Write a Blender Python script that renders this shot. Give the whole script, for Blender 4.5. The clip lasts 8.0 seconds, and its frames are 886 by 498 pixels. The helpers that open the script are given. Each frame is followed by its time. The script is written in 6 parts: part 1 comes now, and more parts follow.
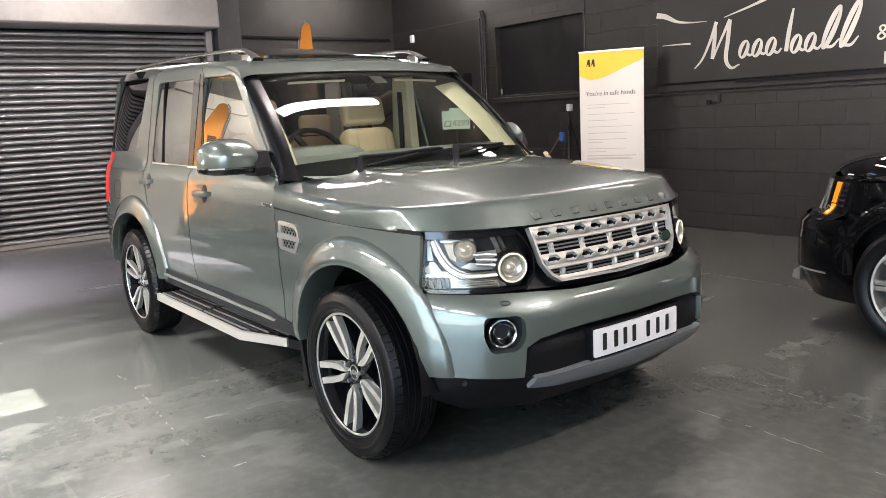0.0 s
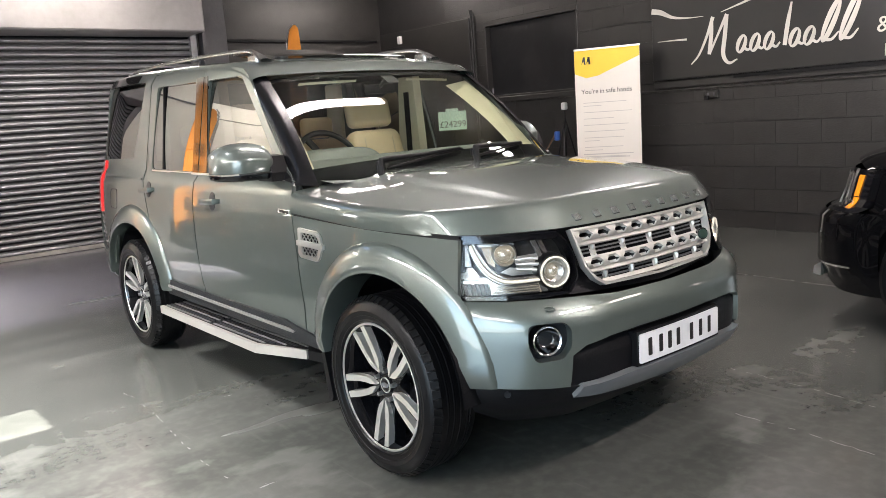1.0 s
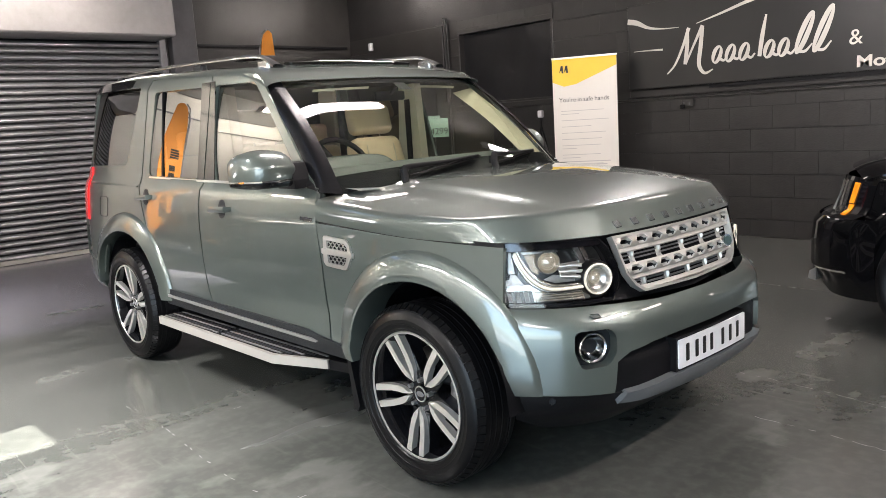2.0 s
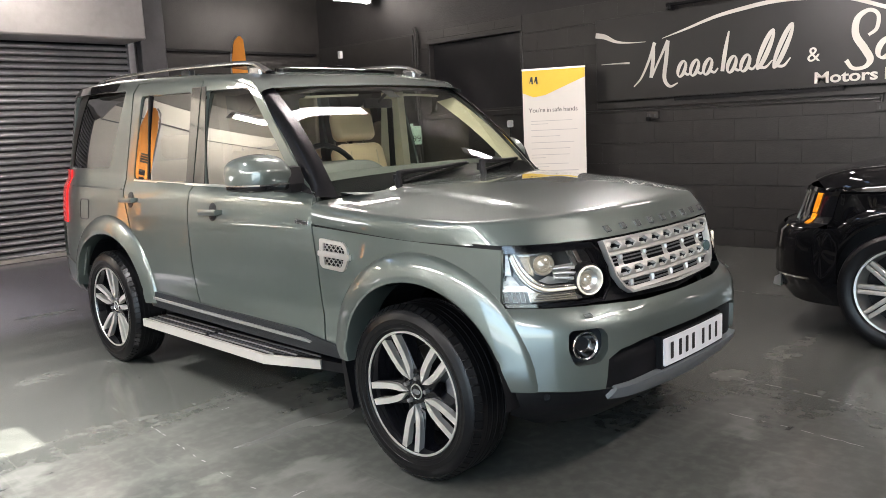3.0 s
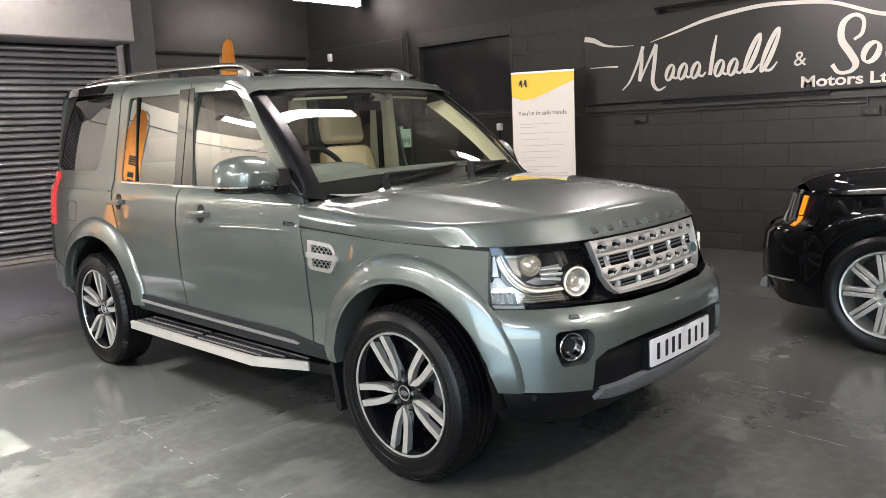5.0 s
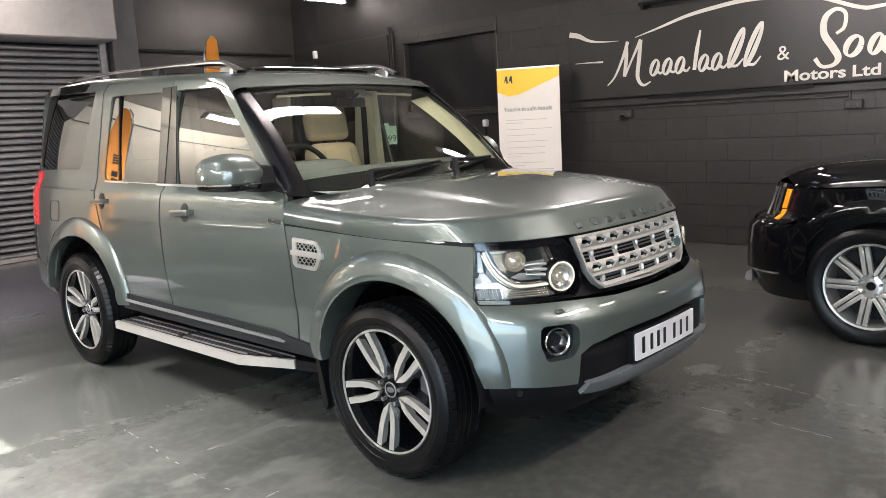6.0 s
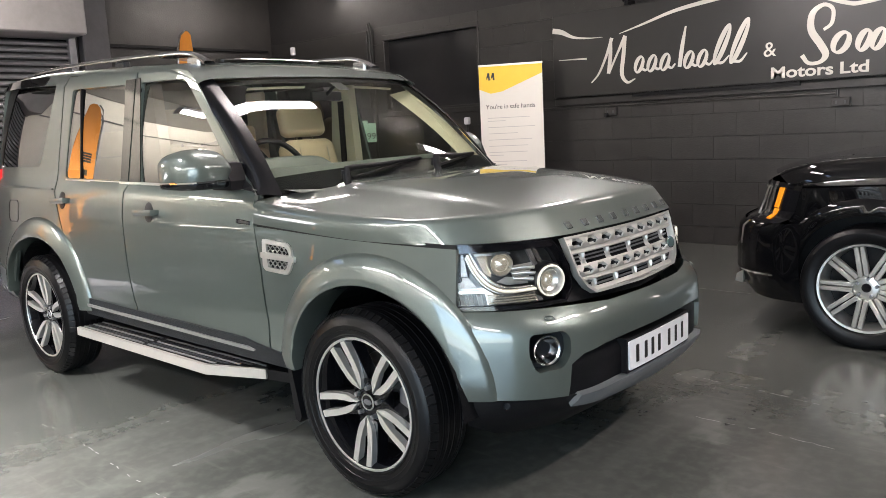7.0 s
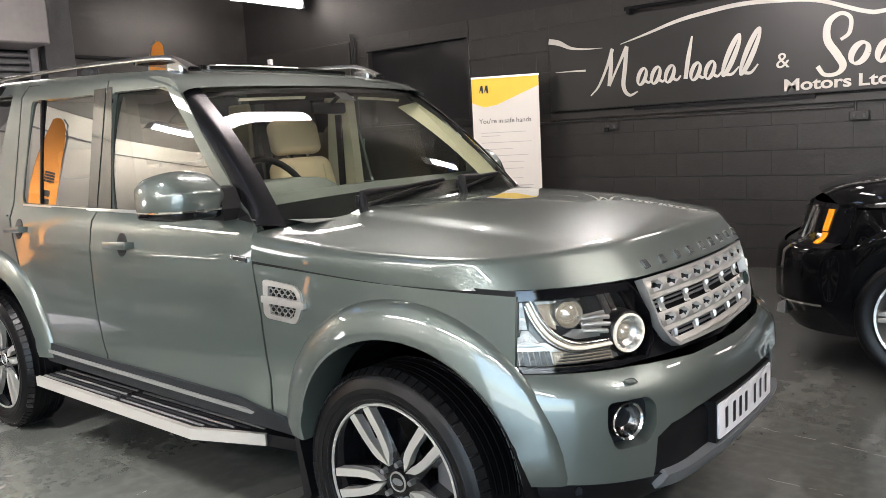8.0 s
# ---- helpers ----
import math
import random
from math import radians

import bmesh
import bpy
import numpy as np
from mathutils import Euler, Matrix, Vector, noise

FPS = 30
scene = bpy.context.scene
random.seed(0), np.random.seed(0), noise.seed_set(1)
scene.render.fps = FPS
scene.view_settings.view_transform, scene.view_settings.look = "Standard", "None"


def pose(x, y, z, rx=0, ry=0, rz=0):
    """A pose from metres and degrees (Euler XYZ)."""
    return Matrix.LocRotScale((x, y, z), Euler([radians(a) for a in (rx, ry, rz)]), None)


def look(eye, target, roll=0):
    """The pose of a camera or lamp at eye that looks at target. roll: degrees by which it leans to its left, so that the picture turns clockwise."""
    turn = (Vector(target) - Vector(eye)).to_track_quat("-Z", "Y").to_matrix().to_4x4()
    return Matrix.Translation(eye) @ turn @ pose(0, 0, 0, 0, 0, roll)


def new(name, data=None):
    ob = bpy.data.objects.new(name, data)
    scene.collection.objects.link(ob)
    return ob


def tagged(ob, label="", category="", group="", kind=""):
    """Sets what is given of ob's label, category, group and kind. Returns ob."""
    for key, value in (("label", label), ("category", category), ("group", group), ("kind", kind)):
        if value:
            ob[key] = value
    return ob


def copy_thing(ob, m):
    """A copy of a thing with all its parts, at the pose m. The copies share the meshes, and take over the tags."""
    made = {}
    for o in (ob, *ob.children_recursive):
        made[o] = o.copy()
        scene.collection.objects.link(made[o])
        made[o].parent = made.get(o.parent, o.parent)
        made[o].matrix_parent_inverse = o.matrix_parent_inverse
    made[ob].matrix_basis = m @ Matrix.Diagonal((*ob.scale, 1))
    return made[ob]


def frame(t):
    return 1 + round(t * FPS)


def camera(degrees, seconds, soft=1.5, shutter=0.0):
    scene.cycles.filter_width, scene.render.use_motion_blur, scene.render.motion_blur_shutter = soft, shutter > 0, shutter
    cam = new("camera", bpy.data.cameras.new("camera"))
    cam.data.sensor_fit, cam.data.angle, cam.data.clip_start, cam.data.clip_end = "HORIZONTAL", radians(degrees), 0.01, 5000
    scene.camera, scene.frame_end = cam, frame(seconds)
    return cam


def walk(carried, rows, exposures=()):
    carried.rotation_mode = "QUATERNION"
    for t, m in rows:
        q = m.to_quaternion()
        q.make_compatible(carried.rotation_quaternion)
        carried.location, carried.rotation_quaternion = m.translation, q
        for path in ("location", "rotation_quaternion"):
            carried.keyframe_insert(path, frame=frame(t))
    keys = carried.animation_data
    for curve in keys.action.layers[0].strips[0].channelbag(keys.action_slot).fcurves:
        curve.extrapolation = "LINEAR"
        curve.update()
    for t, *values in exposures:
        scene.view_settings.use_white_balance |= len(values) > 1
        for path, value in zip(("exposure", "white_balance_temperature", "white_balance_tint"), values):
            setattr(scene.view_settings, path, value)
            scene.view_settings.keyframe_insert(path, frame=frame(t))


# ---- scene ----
cam = camera(59.1, 8.0, soft=0.85)
PATH = [
    (0, (4.218, -2.492, 1.428), (2.652, -1.294, 1.091), -2.9),
    (0.5, (4.14, -2.529, 1.432), (2.584, -1.319, 1.094), -3.5),
    (1, (3.971, -2.569, 1.428), (2.437, -1.33, 1.093), -4.0),
    (1.5, (3.797, -2.668, 1.441), (2.3, -1.384, 1.11), -4.0),
    (3, (3.718, -3.009, 1.455), (2.339, -1.595, 1.145), -2.8),
    (3.5, (3.723, -3.011, 1.448), (2.356, -1.583, 1.144), -2.6),
    (4, (3.727, -3.015, 1.453), (2.359, -1.588, 1.152), -2.5),
    (5.5, (3.737, -3.003, 1.445), (2.384, -1.563, 1.139), -2.9),
    (6, (3.741, -2.998, 1.444), (2.401, -1.546, 1.132), -3.1),
    (6.5, (3.729, -2.981, 1.444), (2.403, -1.518, 1.127), -3.1),
    (7, (3.599, -2.841, 1.42), (2.296, -1.358, 1.105), -3.0),
    (7.5, (3.375, -2.674, 1.439), (2.094, -1.169, 1.134), -3.1),
    (8, (3.055, -2.573, 1.437), (1.807, -1.036, 1.155), -3.1),
]
walk(cam, [(t, look(eye, target, roll)) for t, eye, target, roll in PATH], [(0, 2.97), (1.5, 2.88), (3, 2.80), (8, 2.78)])

# ---- light: daylight from outside, ceiling battens (built as things below) ----
world = bpy.data.worlds.new("world")
scene.world = world
world.use_nodes = True
sky = world.node_tree.nodes.new("ShaderNodeTexSky")
sky.sky_type, sky.sun_disc = "NISHITA", False
sky.sun_elevation, sky.sun_rotation = radians(75.2), radians(176)
world.node_tree.links.new(sky.outputs["Color"], world.node_tree.nodes["Background"].inputs["Color"])
world.node_tree.nodes["Background"].inputs["Strength"].default_value = 0.12
SUN_DIR = Vector((-0.075, 1.04, -3.95)).normalized()
sun = new("sun", bpy.data.lights.new("sun", "SUN"))
sun.data.energy, sun.data.angle, sun.data.color = 5.0, radians(0.5), (1.0, 0.95, 0.88)
sun.matrix_world = look(Vector((0, 0, 0)) - SUN_DIR * 20, (0, 0, 0))

CEIL = 3.95
HANG = 3.52                                  # height at which the battens hang
XW, XE, YN, YS = -7.05, 9.0, 5.29, -6.5     # inner faces of the four walls
BATTEN = 5.6                                # strength of the tube lights
# lamp power in the sun's roof light, then in the added fill opening
ROOF_LIGHTS = (55.0, 85.0)
DOOR_FILL = 28.0                           # added cool fill, let in by an unseen doorway


# ---- materials ----
def mat(name, color, rough=0.5, metal=0.0, coat=0.0, vary=0.0, scale=6.0, bump=0.0, bscale=40.0, color2=None,
        emit=None, power=0.0, flakes=0.0, coat_rough=0.03, rvary=0.0, spec=0.5, coat_ior=1.5):
    m = bpy.data.materials.new(name)
    m.use_nodes = True
    nt, b = m.node_tree, m.node_tree.nodes["Principled BSDF"]
    L = nt.links.new
    b.inputs["Base Color"].default_value = (*color, 1)
    b.inputs["Roughness"].default_value, b.inputs["Metallic"].default_value = rough, metal
    b.inputs["Coat Weight"].default_value, b.inputs["Coat Roughness"].default_value = coat, coat_rough
    b.inputs["Specular IOR Level"].default_value, b.inputs["Coat IOR"].default_value = spec, coat_ior
    if emit:
        b.inputs["Emission Color"].default_value, b.inputs["Emission Strength"].default_value = (*emit, 1), power
    tc = nt.nodes.new("ShaderNodeTexCoord")
    if vary or color2:
        n1, n2 = nt.nodes.new("ShaderNodeTexNoise"), nt.nodes.new("ShaderNodeTexNoise")
        n1.inputs["Scale"].default_value, n1.inputs["Detail"].default_value = scale, 6
        n2.inputs["Scale"].default_value, n2.inputs["Detail"].default_value = scale * 7, 4
        L(tc.outputs["Object"], n1.inputs["Vector"]), L(tc.outputs["Object"], n2.inputs["Vector"])
        add = nt.nodes.new("ShaderNodeMath")
        add.operation = "MULTIPLY_ADD"
        add.inputs[1].default_value = 0.4
        L(n2.outputs["Fac"], add.inputs[0]), L(n1.outputs["Fac"], add.inputs[2])
        ramp = nt.nodes.new("ShaderNodeMapRange")
        ramp.inputs[1].default_value, ramp.inputs[2].default_value = 0.45, 0.95
        L(add.outputs[0], ramp.inputs[0])
        mix = nt.nodes.new("ShaderNodeMix")
        mix.data_type = "RGBA"
        c2 = color2 or tuple(c * (1 - vary) for c in color)
        mix.inputs["A"].default_value, mix.inputs["B"].default_value = (*color, 1), (*c2, 1)
        L(ramp.outputs[0], mix.inputs["Factor"]), L(mix.outputs["Result"], b.inputs["Base Color"])
        if rvary:
            rr = nt.nodes.new("ShaderNodeMapRange")
            rr.inputs[3].default_value, rr.inputs[4].default_value = rough - rvary, rough + rvary
            L(ramp.outputs[0], rr.inputs[0]), L(rr.outputs[0], b.inputs["Roughness"])
    if bump:
        nb, bp = nt.nodes.new("ShaderNodeTexNoise"), nt.nodes.new("ShaderNodeBump")
        nb.inputs["Scale"].default_value, nb.inputs["Detail"].default_value = bscale, 5
        bp.inputs["Strength"].default_value, bp.inputs["Distance"].default_value = bump, 0.01
        L(tc.outputs["Object"], nb.inputs["Vector"]), L(nb.outputs["Fac"], bp.inputs["Height"])
        L(bp.outputs["Normal"], b.inputs["Normal"])
    if flakes:
        v, bp = nt.nodes.new("ShaderNodeTexVoronoi"), nt.nodes.new("ShaderNodeBump")
        v.inputs["Scale"].default_value = 900
        bp.inputs["Strength"].default_value, bp.inputs["Distance"].default_value = flakes, 0.001
        L(tc.outputs["Object"], v.inputs["Vector"]), L(v.outputs["Color"], bp.inputs["Height"])
        L(bp.outputs["Normal"], b.inputs["Normal"])
    return m


def glass(name, tint, gloss=1.0, rough=0.0, ior=1.5):
    """A single sheet: see-through with a tint, and gloss that grows at grazing angles."""
    m = bpy.data.materials.new(name)
    m.use_nodes = True
    nt = m.node_tree
    nt.nodes.remove(nt.nodes["Principled BSDF"])
    t, g, f, x = (nt.nodes.new(k) for k in ("ShaderNodeBsdfTransparent", "ShaderNodeBsdfGlossy", "ShaderNodeLayerWeight", "ShaderNodeMixShader"))
    t.inputs["Color"].default_value, g.inputs["Roughness"].default_value = (*tint, 1), rough
    g.inputs["Color"].default_value = (gloss, gloss, gloss, 1)
    L = nt.links.new
    # gloss by the angle of view, the same from both sides of the sheet
    f.inputs["Blend"].default_value = 0.5
    r0 = ((ior - 1) / (ior + 1)) ** 2
    pw, ma = nt.nodes.new("ShaderNodeMath"), nt.nodes.new("ShaderNodeMath")
    pw.operation, ma.operation = "POWER", "MULTIPLY_ADD"
    pw.inputs[1].default_value, ma.inputs[1].default_value, ma.inputs[2].default_value = 5.0, 1 - r0, r0
    L(f.outputs["Facing"], pw.inputs[0]), L(pw.outputs[0], ma.inputs[0])
    L(ma.outputs[0], x.inputs[0]), L(t.outputs[0], x.inputs[1]), L(g.outputs[0], x.inputs[2])
    L(x.outputs[0], nt.nodes["Material Output"].inputs["Surface"])
    return m


def scatter(m):
    """Shifts the grain from piece to piece, so that no two pieces are alike."""
    nt = m.node_tree
    info, add = nt.nodes.new("ShaderNodeObjectInfo"), nt.nodes.new("ShaderNodeVectorMath")
    mul = nt.nodes.new("ShaderNodeMath")
    mul.operation, mul.inputs[1].default_value = "MULTIPLY", 40.0
    nt.links.new(info.outputs["Random"], mul.inputs[0])
    tc = next(n for n in nt.nodes if n.bl_idname == "ShaderNodeTexCoord")
    nt.links.new(mul.outputs[0], add.inputs[1])
    ends = [l.to_socket for l in nt.links if l.from_node == tc]
    nt.links.new(tc.outputs["Object"], add.inputs[0])
    for e in ends:
        nt.links.new(add.outputs[0], e)


def floor_material():
    """Worn grey floor paint: dull scuffs and streaks over a semi-gloss coat."""
    m = mat("floor_paint", (0.10, 0.105, 0.10), 0.3, spec=0.5)
    nt, b = m.node_tree, m.node_tree.nodes["Principled BSDF"]
    L = nt.links.new
    tc = nt.nodes.new("ShaderNodeTexCoord")

    def noise_at(scale, stretch=(1, 1, 1), rot=0.0, detail=6.0, lo=0.4, hi=0.7):
        mp, n, r = nt.nodes.new("ShaderNodeMapping"), nt.nodes.new("ShaderNodeTexNoise"), nt.nodes.new("ShaderNodeMapRange")
        mp.inputs["Scale"].default_value, mp.inputs["Rotation"].default_value = stretch, (0, 0, rot)
        n.inputs["Scale"].default_value, n.inputs["Detail"].default_value = scale, detail
        r.inputs[1].default_value, r.inputs[2].default_value = lo, hi
        L(tc.outputs["Object"], mp.inputs["Vector"]), L(mp.outputs[0], n.inputs["Vector"]), L(n.outputs["Fac"], r.inputs[0])
        return r.outputs[0]

    big = noise_at(0.55, detail=4, lo=0.35, hi=0.65)
    streak = noise_at(1.2, (2.1, 0.42, 1), 0.10, 7, 0.48, 0.80)
    fine = noise_at(16.0, detail=10, lo=0.44, hi=0.70)
    def mixc(fac, a, c):
        x = nt.nodes.new("ShaderNodeMix")
        x.data_type = "RGBA"
        L(fac, x.inputs["Factor"])
        for key, v in (("A", a), ("B", c)):
            if isinstance(v, tuple):
                x.inputs[key].default_value = (*v, 1)
            else:
                L(v, x.inputs[key])
        return x.outputs["Result"]
    mid = noise_at(2.4, (1, 0.6, 1), 0.4, 12, 0.585, 0.645)
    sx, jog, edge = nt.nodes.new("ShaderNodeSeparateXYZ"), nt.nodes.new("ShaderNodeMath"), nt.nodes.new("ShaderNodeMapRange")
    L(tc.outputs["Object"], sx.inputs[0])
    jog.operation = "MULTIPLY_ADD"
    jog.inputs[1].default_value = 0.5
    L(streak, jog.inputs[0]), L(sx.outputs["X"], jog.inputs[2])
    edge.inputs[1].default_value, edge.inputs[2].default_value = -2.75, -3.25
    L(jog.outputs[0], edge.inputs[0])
    base = mixc(big, (0.047, 0.051, 0.046), (0.067, 0.070, 0.063))
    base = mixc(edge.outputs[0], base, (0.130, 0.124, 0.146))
    scuff = nt.nodes.new("ShaderNodeMath")
    scuff.operation = "MULTIPLY"
    scuff.inputs[1].default_value = 0.36
    L(mid, scuff.inputs[0])
    base = mixc(scuff.outputs[0], base, (0.182, 0.186, 0.170))
    worn = mixc(streak, base, (0.098, 0.100, 0.092))
    m2 = nt.nodes.new("ShaderNodeMath")
    m2.operation = "MULTIPLY"
    m2.inputs[1].default_value = 0.20
    L(fine, m2.inputs[0])
    scratch = nt.nodes.new("ShaderNodeMath")
    scratch.operation = "MULTIPLY"
    scratch.inputs[1].default_value = 0.14
    L(noise_at(7.0, (0.22, 2.6, 1), 0.62, 8, 0.63, 0.68), scratch.inputs[0])
    worn = mixc(scratch.outputs[0], worn, (0.165, 0.162, 0.145))
    L(mixc(m2.outputs[0], worn, (0.152, 0.152, 0.140)), b.inputs["Base Color"])
    rr = nt.nodes.new("ShaderNodeMapRange")
    rr.inputs[3].default_value, rr.inputs[4].default_value = 0.20, 0.32
    L(streak, rr.inputs[0]), L(rr.outputs[0], b.inputs["Roughness"])
    n, bp = nt.nodes.new("ShaderNodeTexNoise"), nt.nodes.new("ShaderNodeBump")
    n.inputs["Scale"].default_value, n.inputs["Detail"].default_value = 5, 6
    bp.inputs["Strength"].default_value, bp.inputs["Distance"].default_value = 0.12, 0.01
    L(tc.outputs["Object"], n.inputs["Vector"]), L(n.outputs["Fac"], bp.inputs["Height"]), L(bp.outputs["Normal"], b.inputs["Normal"])
    return m


M_FLOOR = floor_material()
M_BLOCK = mat("black_block_paint", (0.0225, 0.0211, 0.0197), 0.42, vary=0.40, scale=5, bump=0.22, bscale=60)
scatter(M_BLOCK)
M_CONDUIT = mat("satin_black_pipe_paint", (0.036, 0.034, 0.032), 0.30, vary=0.3, scale=9)
M_MORTAR = mat("black_joint_paint", (0.018, 0.017, 0.017), 0.6, vary=0.3, bump=0.4)
M_WHITEWALL = mat("white_wall_paint", (0.78, 0.75, 0.69), 0.6, vary=0.12, scale=1.5, bump=0.2)
M_CEIL = mat("ceiling_paint", (0.21, 0.205, 0.195), 0.7, vary=0.25, scale=1.2)
M_SHUT = mat("shutter_steel", (0.33, 0.33, 0.345), 0.27, metal=0.55, vary=0.3, scale=3, bump=0.1)
M_BOX = mat("galvanised_cover", (0.30, 0.29, 0.285), 0.45, metal=0.2, vary=0.25, scale=2, bump=0.05)
M_PILLAR = mat("pillar_paint", (0.07, 0.07, 0.075), 0.5, vary=0.3, scale=4, bump=0.2)
M_SIGN = mat("sign_board", (0.0115, 0.0113, 0.0112), 0.36, vary=0.15, scale=2)
M_SIGNW = mat("sign_white", (0.57, 0.545, 0.495), 0.5, vary=0.06)
M_BLACK = mat("black_plastic", (0.0045, 0.0045, 0.0055), 0.5, spec=0.22, vary=0.3, scale=8, bump=0.1, bscale=200)
M_DARKTRIM = mat("dark_grey_trim", (0.013, 0.015, 0.018), 0.48, spec=0.3, vary=0.25, scale=10, bump=0.15, bscale=300)
M_GLOSSBLK = mat("gloss_black", (0.004, 0.004, 0.005), 0.5, coat=1.0, spec=0.0)
M_PIANO = mat("pillar_gloss_black", (0.006, 0.006, 0.006), 0.5, coat=1.0, spec=0.0, coat_ior=1.85, coat_rough=0.06)
M_SATINBLK = mat("satin_black_pillar", (0.005, 0.005, 0.006), 0.27, spec=0.30, vary=0.2)
M_GRILLE = mat("grille_silver", (0.58, 0.57, 0.54), 0.44, metal=0.75, vary=0.10, scale=15)
M_LAMPBACK = mat("lamp_dark_housing", (0.008, 0.008, 0.009), 0.3, metal=0.2, vary=0.2, scale=12)
M_LAMPINNER = mat("lamp_grey_housing", (0.10, 0.10, 0.10), 0.28, metal=0.8, vary=0.5, scale=25)
M_FILM = mat("black_film", (0.010, 0.010, 0.011), 0.28, bump=0.5, bscale=5)
M_PAINT = mat("green_grey_metallic", (0.125, 0.147, 0.134), 0.37, metal=0.62, spec=0.15, coat=1.0, coat_ior=1.63, coat_rough=0.006, flakes=0.04, vary=0.05, scale=3)
M_BPAINT = mat("black_car_paint", (0.003, 0.003, 0.0035), 0.6, coat=1.0, spec=0.0)
M_TYRE = mat("tyre_rubber", (0.0040, 0.0040, 0.0046), 0.34, spec=0.20, vary=0.4, scale=12, bump=0.05, bscale=120)
M_ALLOY = mat("diamond_cut_alloy", (0.80, 0.78, 0.745), 0.32, metal=0.82, vary=0.08, scale=20)
M_RIMBLK = mat("gloss_black_rim", (0.004, 0.004, 0.005), 0.5, coat=1.0, coat_rough=0.05, spec=0.0)
M_SILVER = mat("satin_silver", (0.62, 0.61, 0.58), 0.3, metal=0.85, vary=0.08, scale=15)
M_CHROME = mat("chrome", (0.85, 0.85, 0.85), 0.06, metal=1.0)
M_STEPWHITE = mat("brushed_step_edge", (0.44, 0.42, 0.385), 0.38, metal=0.35, vary=0.08, scale=8)
M_RIB = mat("step_rib_grey", (0.13, 0.13, 0.125), 0.45, vary=0.2, scale=20)
M_STRIP = mat("cladding_strip_grey", (0.30, 0.30, 0.29), 0.4, metal=0.5, vary=0.1)
M_BRAKE = mat("brake_steel", (0.16, 0.15, 0.14), 0.30, metal=1.0, vary=0.3, scale=15)
M_GLASS = glass("windscreen_glass", (0.90, 0.96, 0.88))
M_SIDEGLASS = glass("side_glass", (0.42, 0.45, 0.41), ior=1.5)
# near front pane: gloss raised far above plain glass to strengthen the wall's reflection
M_GLOSSGLASS = glass("raised_gloss_side_glass", (0.15, 0.16, 0.145), ior=3.2)
M_ROOFGLASS = glass("roof_glass", (0.22, 0.225, 0.22), ior=1.6)
M_SKID = mat("grey_skid_paint", (0.15, 0.158, 0.165), 0.4, metal=0.3, vary=0.1)
M_GLOBE = mat("lamp_globe", (0.30, 0.29, 0.26), 0.15, metal=0.7, coat=1.0, emit=(1.0, 0.88, 0.66), power=0.035)
M_PRIVACY = glass("privacy_glass", (0.08, 0.08, 0.085), ior=3.0)
M_LENS = glass("lamp_lens", (0.93, 0.93, 0.93), ior=1.3)
M_CREAM = mat("cream_leather", (0.68, 0.54, 0.35), 0.5, vary=0.12, scale=6, bump=0.2, bscale=120)
M_BEIGE = mat("beige_trim", (0.54, 0.48, 0.36), 0.6, vary=0.1, scale=5)
# darker copy of the beige trim, so that the far pillar looks dim
M_PILLARTRIM = mat("dimmed_pillar_trim", (0.33, 0.30, 0.21), 0.7, vary=0.15, scale=8)
M_DASH = mat("dash_vinyl", (0.060, 0.070, 0.062), 0.55, vary=0.2, bump=0.15, bscale=200)
M_PLATE = mat("plate_white", (0.66, 0.66, 0.67), 0.35, vary=0.04)
M_INK = mat("black_ink", (0.012, 0.012, 0.012), 0.5)
M_PAPER = mat("banner_vinyl", (0.70, 0.665, 0.605), 0.45, vary=0.04, scale=2)
M_YELLOW = mat("yellow_print", (0.80, 0.53, 0.03), 0.45, vary=0.05)
M_GREYINK = mat("grey_print", (0.46, 0.44, 0.42), 0.5)
M_ORANGE = mat("orange_flag_cloth", (0.66, 0.235, 0.025), 0.7, vary=0.12, scale=6)
M_AMBER = mat("amber_lens", (0.90, 0.30, 0.015), 0.25, coat=1.0, emit=(1.0, 0.30, 0.01), power=0.05)
M_RED = mat("red_lamp", (0.62, 0.02, 0.02), 0.25, coat=1.0, emit=(1, 0.03, 0.03), power=0.09)
M_REFL = mat("lamp_reflector", (0.44, 0.43, 0.41), 0.24, metal=1.0)
M_FACET = mat("bright_lamp_facet", (0.44, 0.43, 0.41), 0.28, metal=1.0, vary=0.45, scale=45, bump=0.4, bscale=90)
M_FOGBOWL = mat("fog_reflector", (0.16, 0.16, 0.16), 0.2, metal=1.0, vary=0.4, scale=40)
# reflector with faint emission, in place of lamp light falling on it
M_CHEEK = mat("self_lit_reflector", (0.50, 0.48, 0.43), 0.25, metal=0.8, vary=0.2, scale=30, emit=(1.0, 0.86, 0.62), power=0.035)
M_LAMPGLOW = mat("running_light", (0.55, 0.54, 0.50), 0.3, emit=(1.0, 0.88, 0.66), power=0.075)
M_TUBE = mat("tube_light", (0.9, 0.9, 0.9), 0.4, emit=(1.0, 0.885, 0.81), power=BATTEN)
M_TUBE_SOUTH = mat("wall_side_tube_light", (0.9, 0.9, 0.9), 0.4, emit=(0.97, 0.93, 0.93), power=BATTEN * 2.0)
M_TUBE_ROOF = mat("roof_side_tube_light", (0.9, 0.9, 0.9), 0.4, emit=(1.0, 0.885, 0.87), power=BATTEN * 2.3)
M_TUBE_CORNER = mat("corner_tube_light", (0.9, 0.9, 0.9), 0.4, emit=(1.0, 0.91, 0.79), power=BATTEN * 4.4)
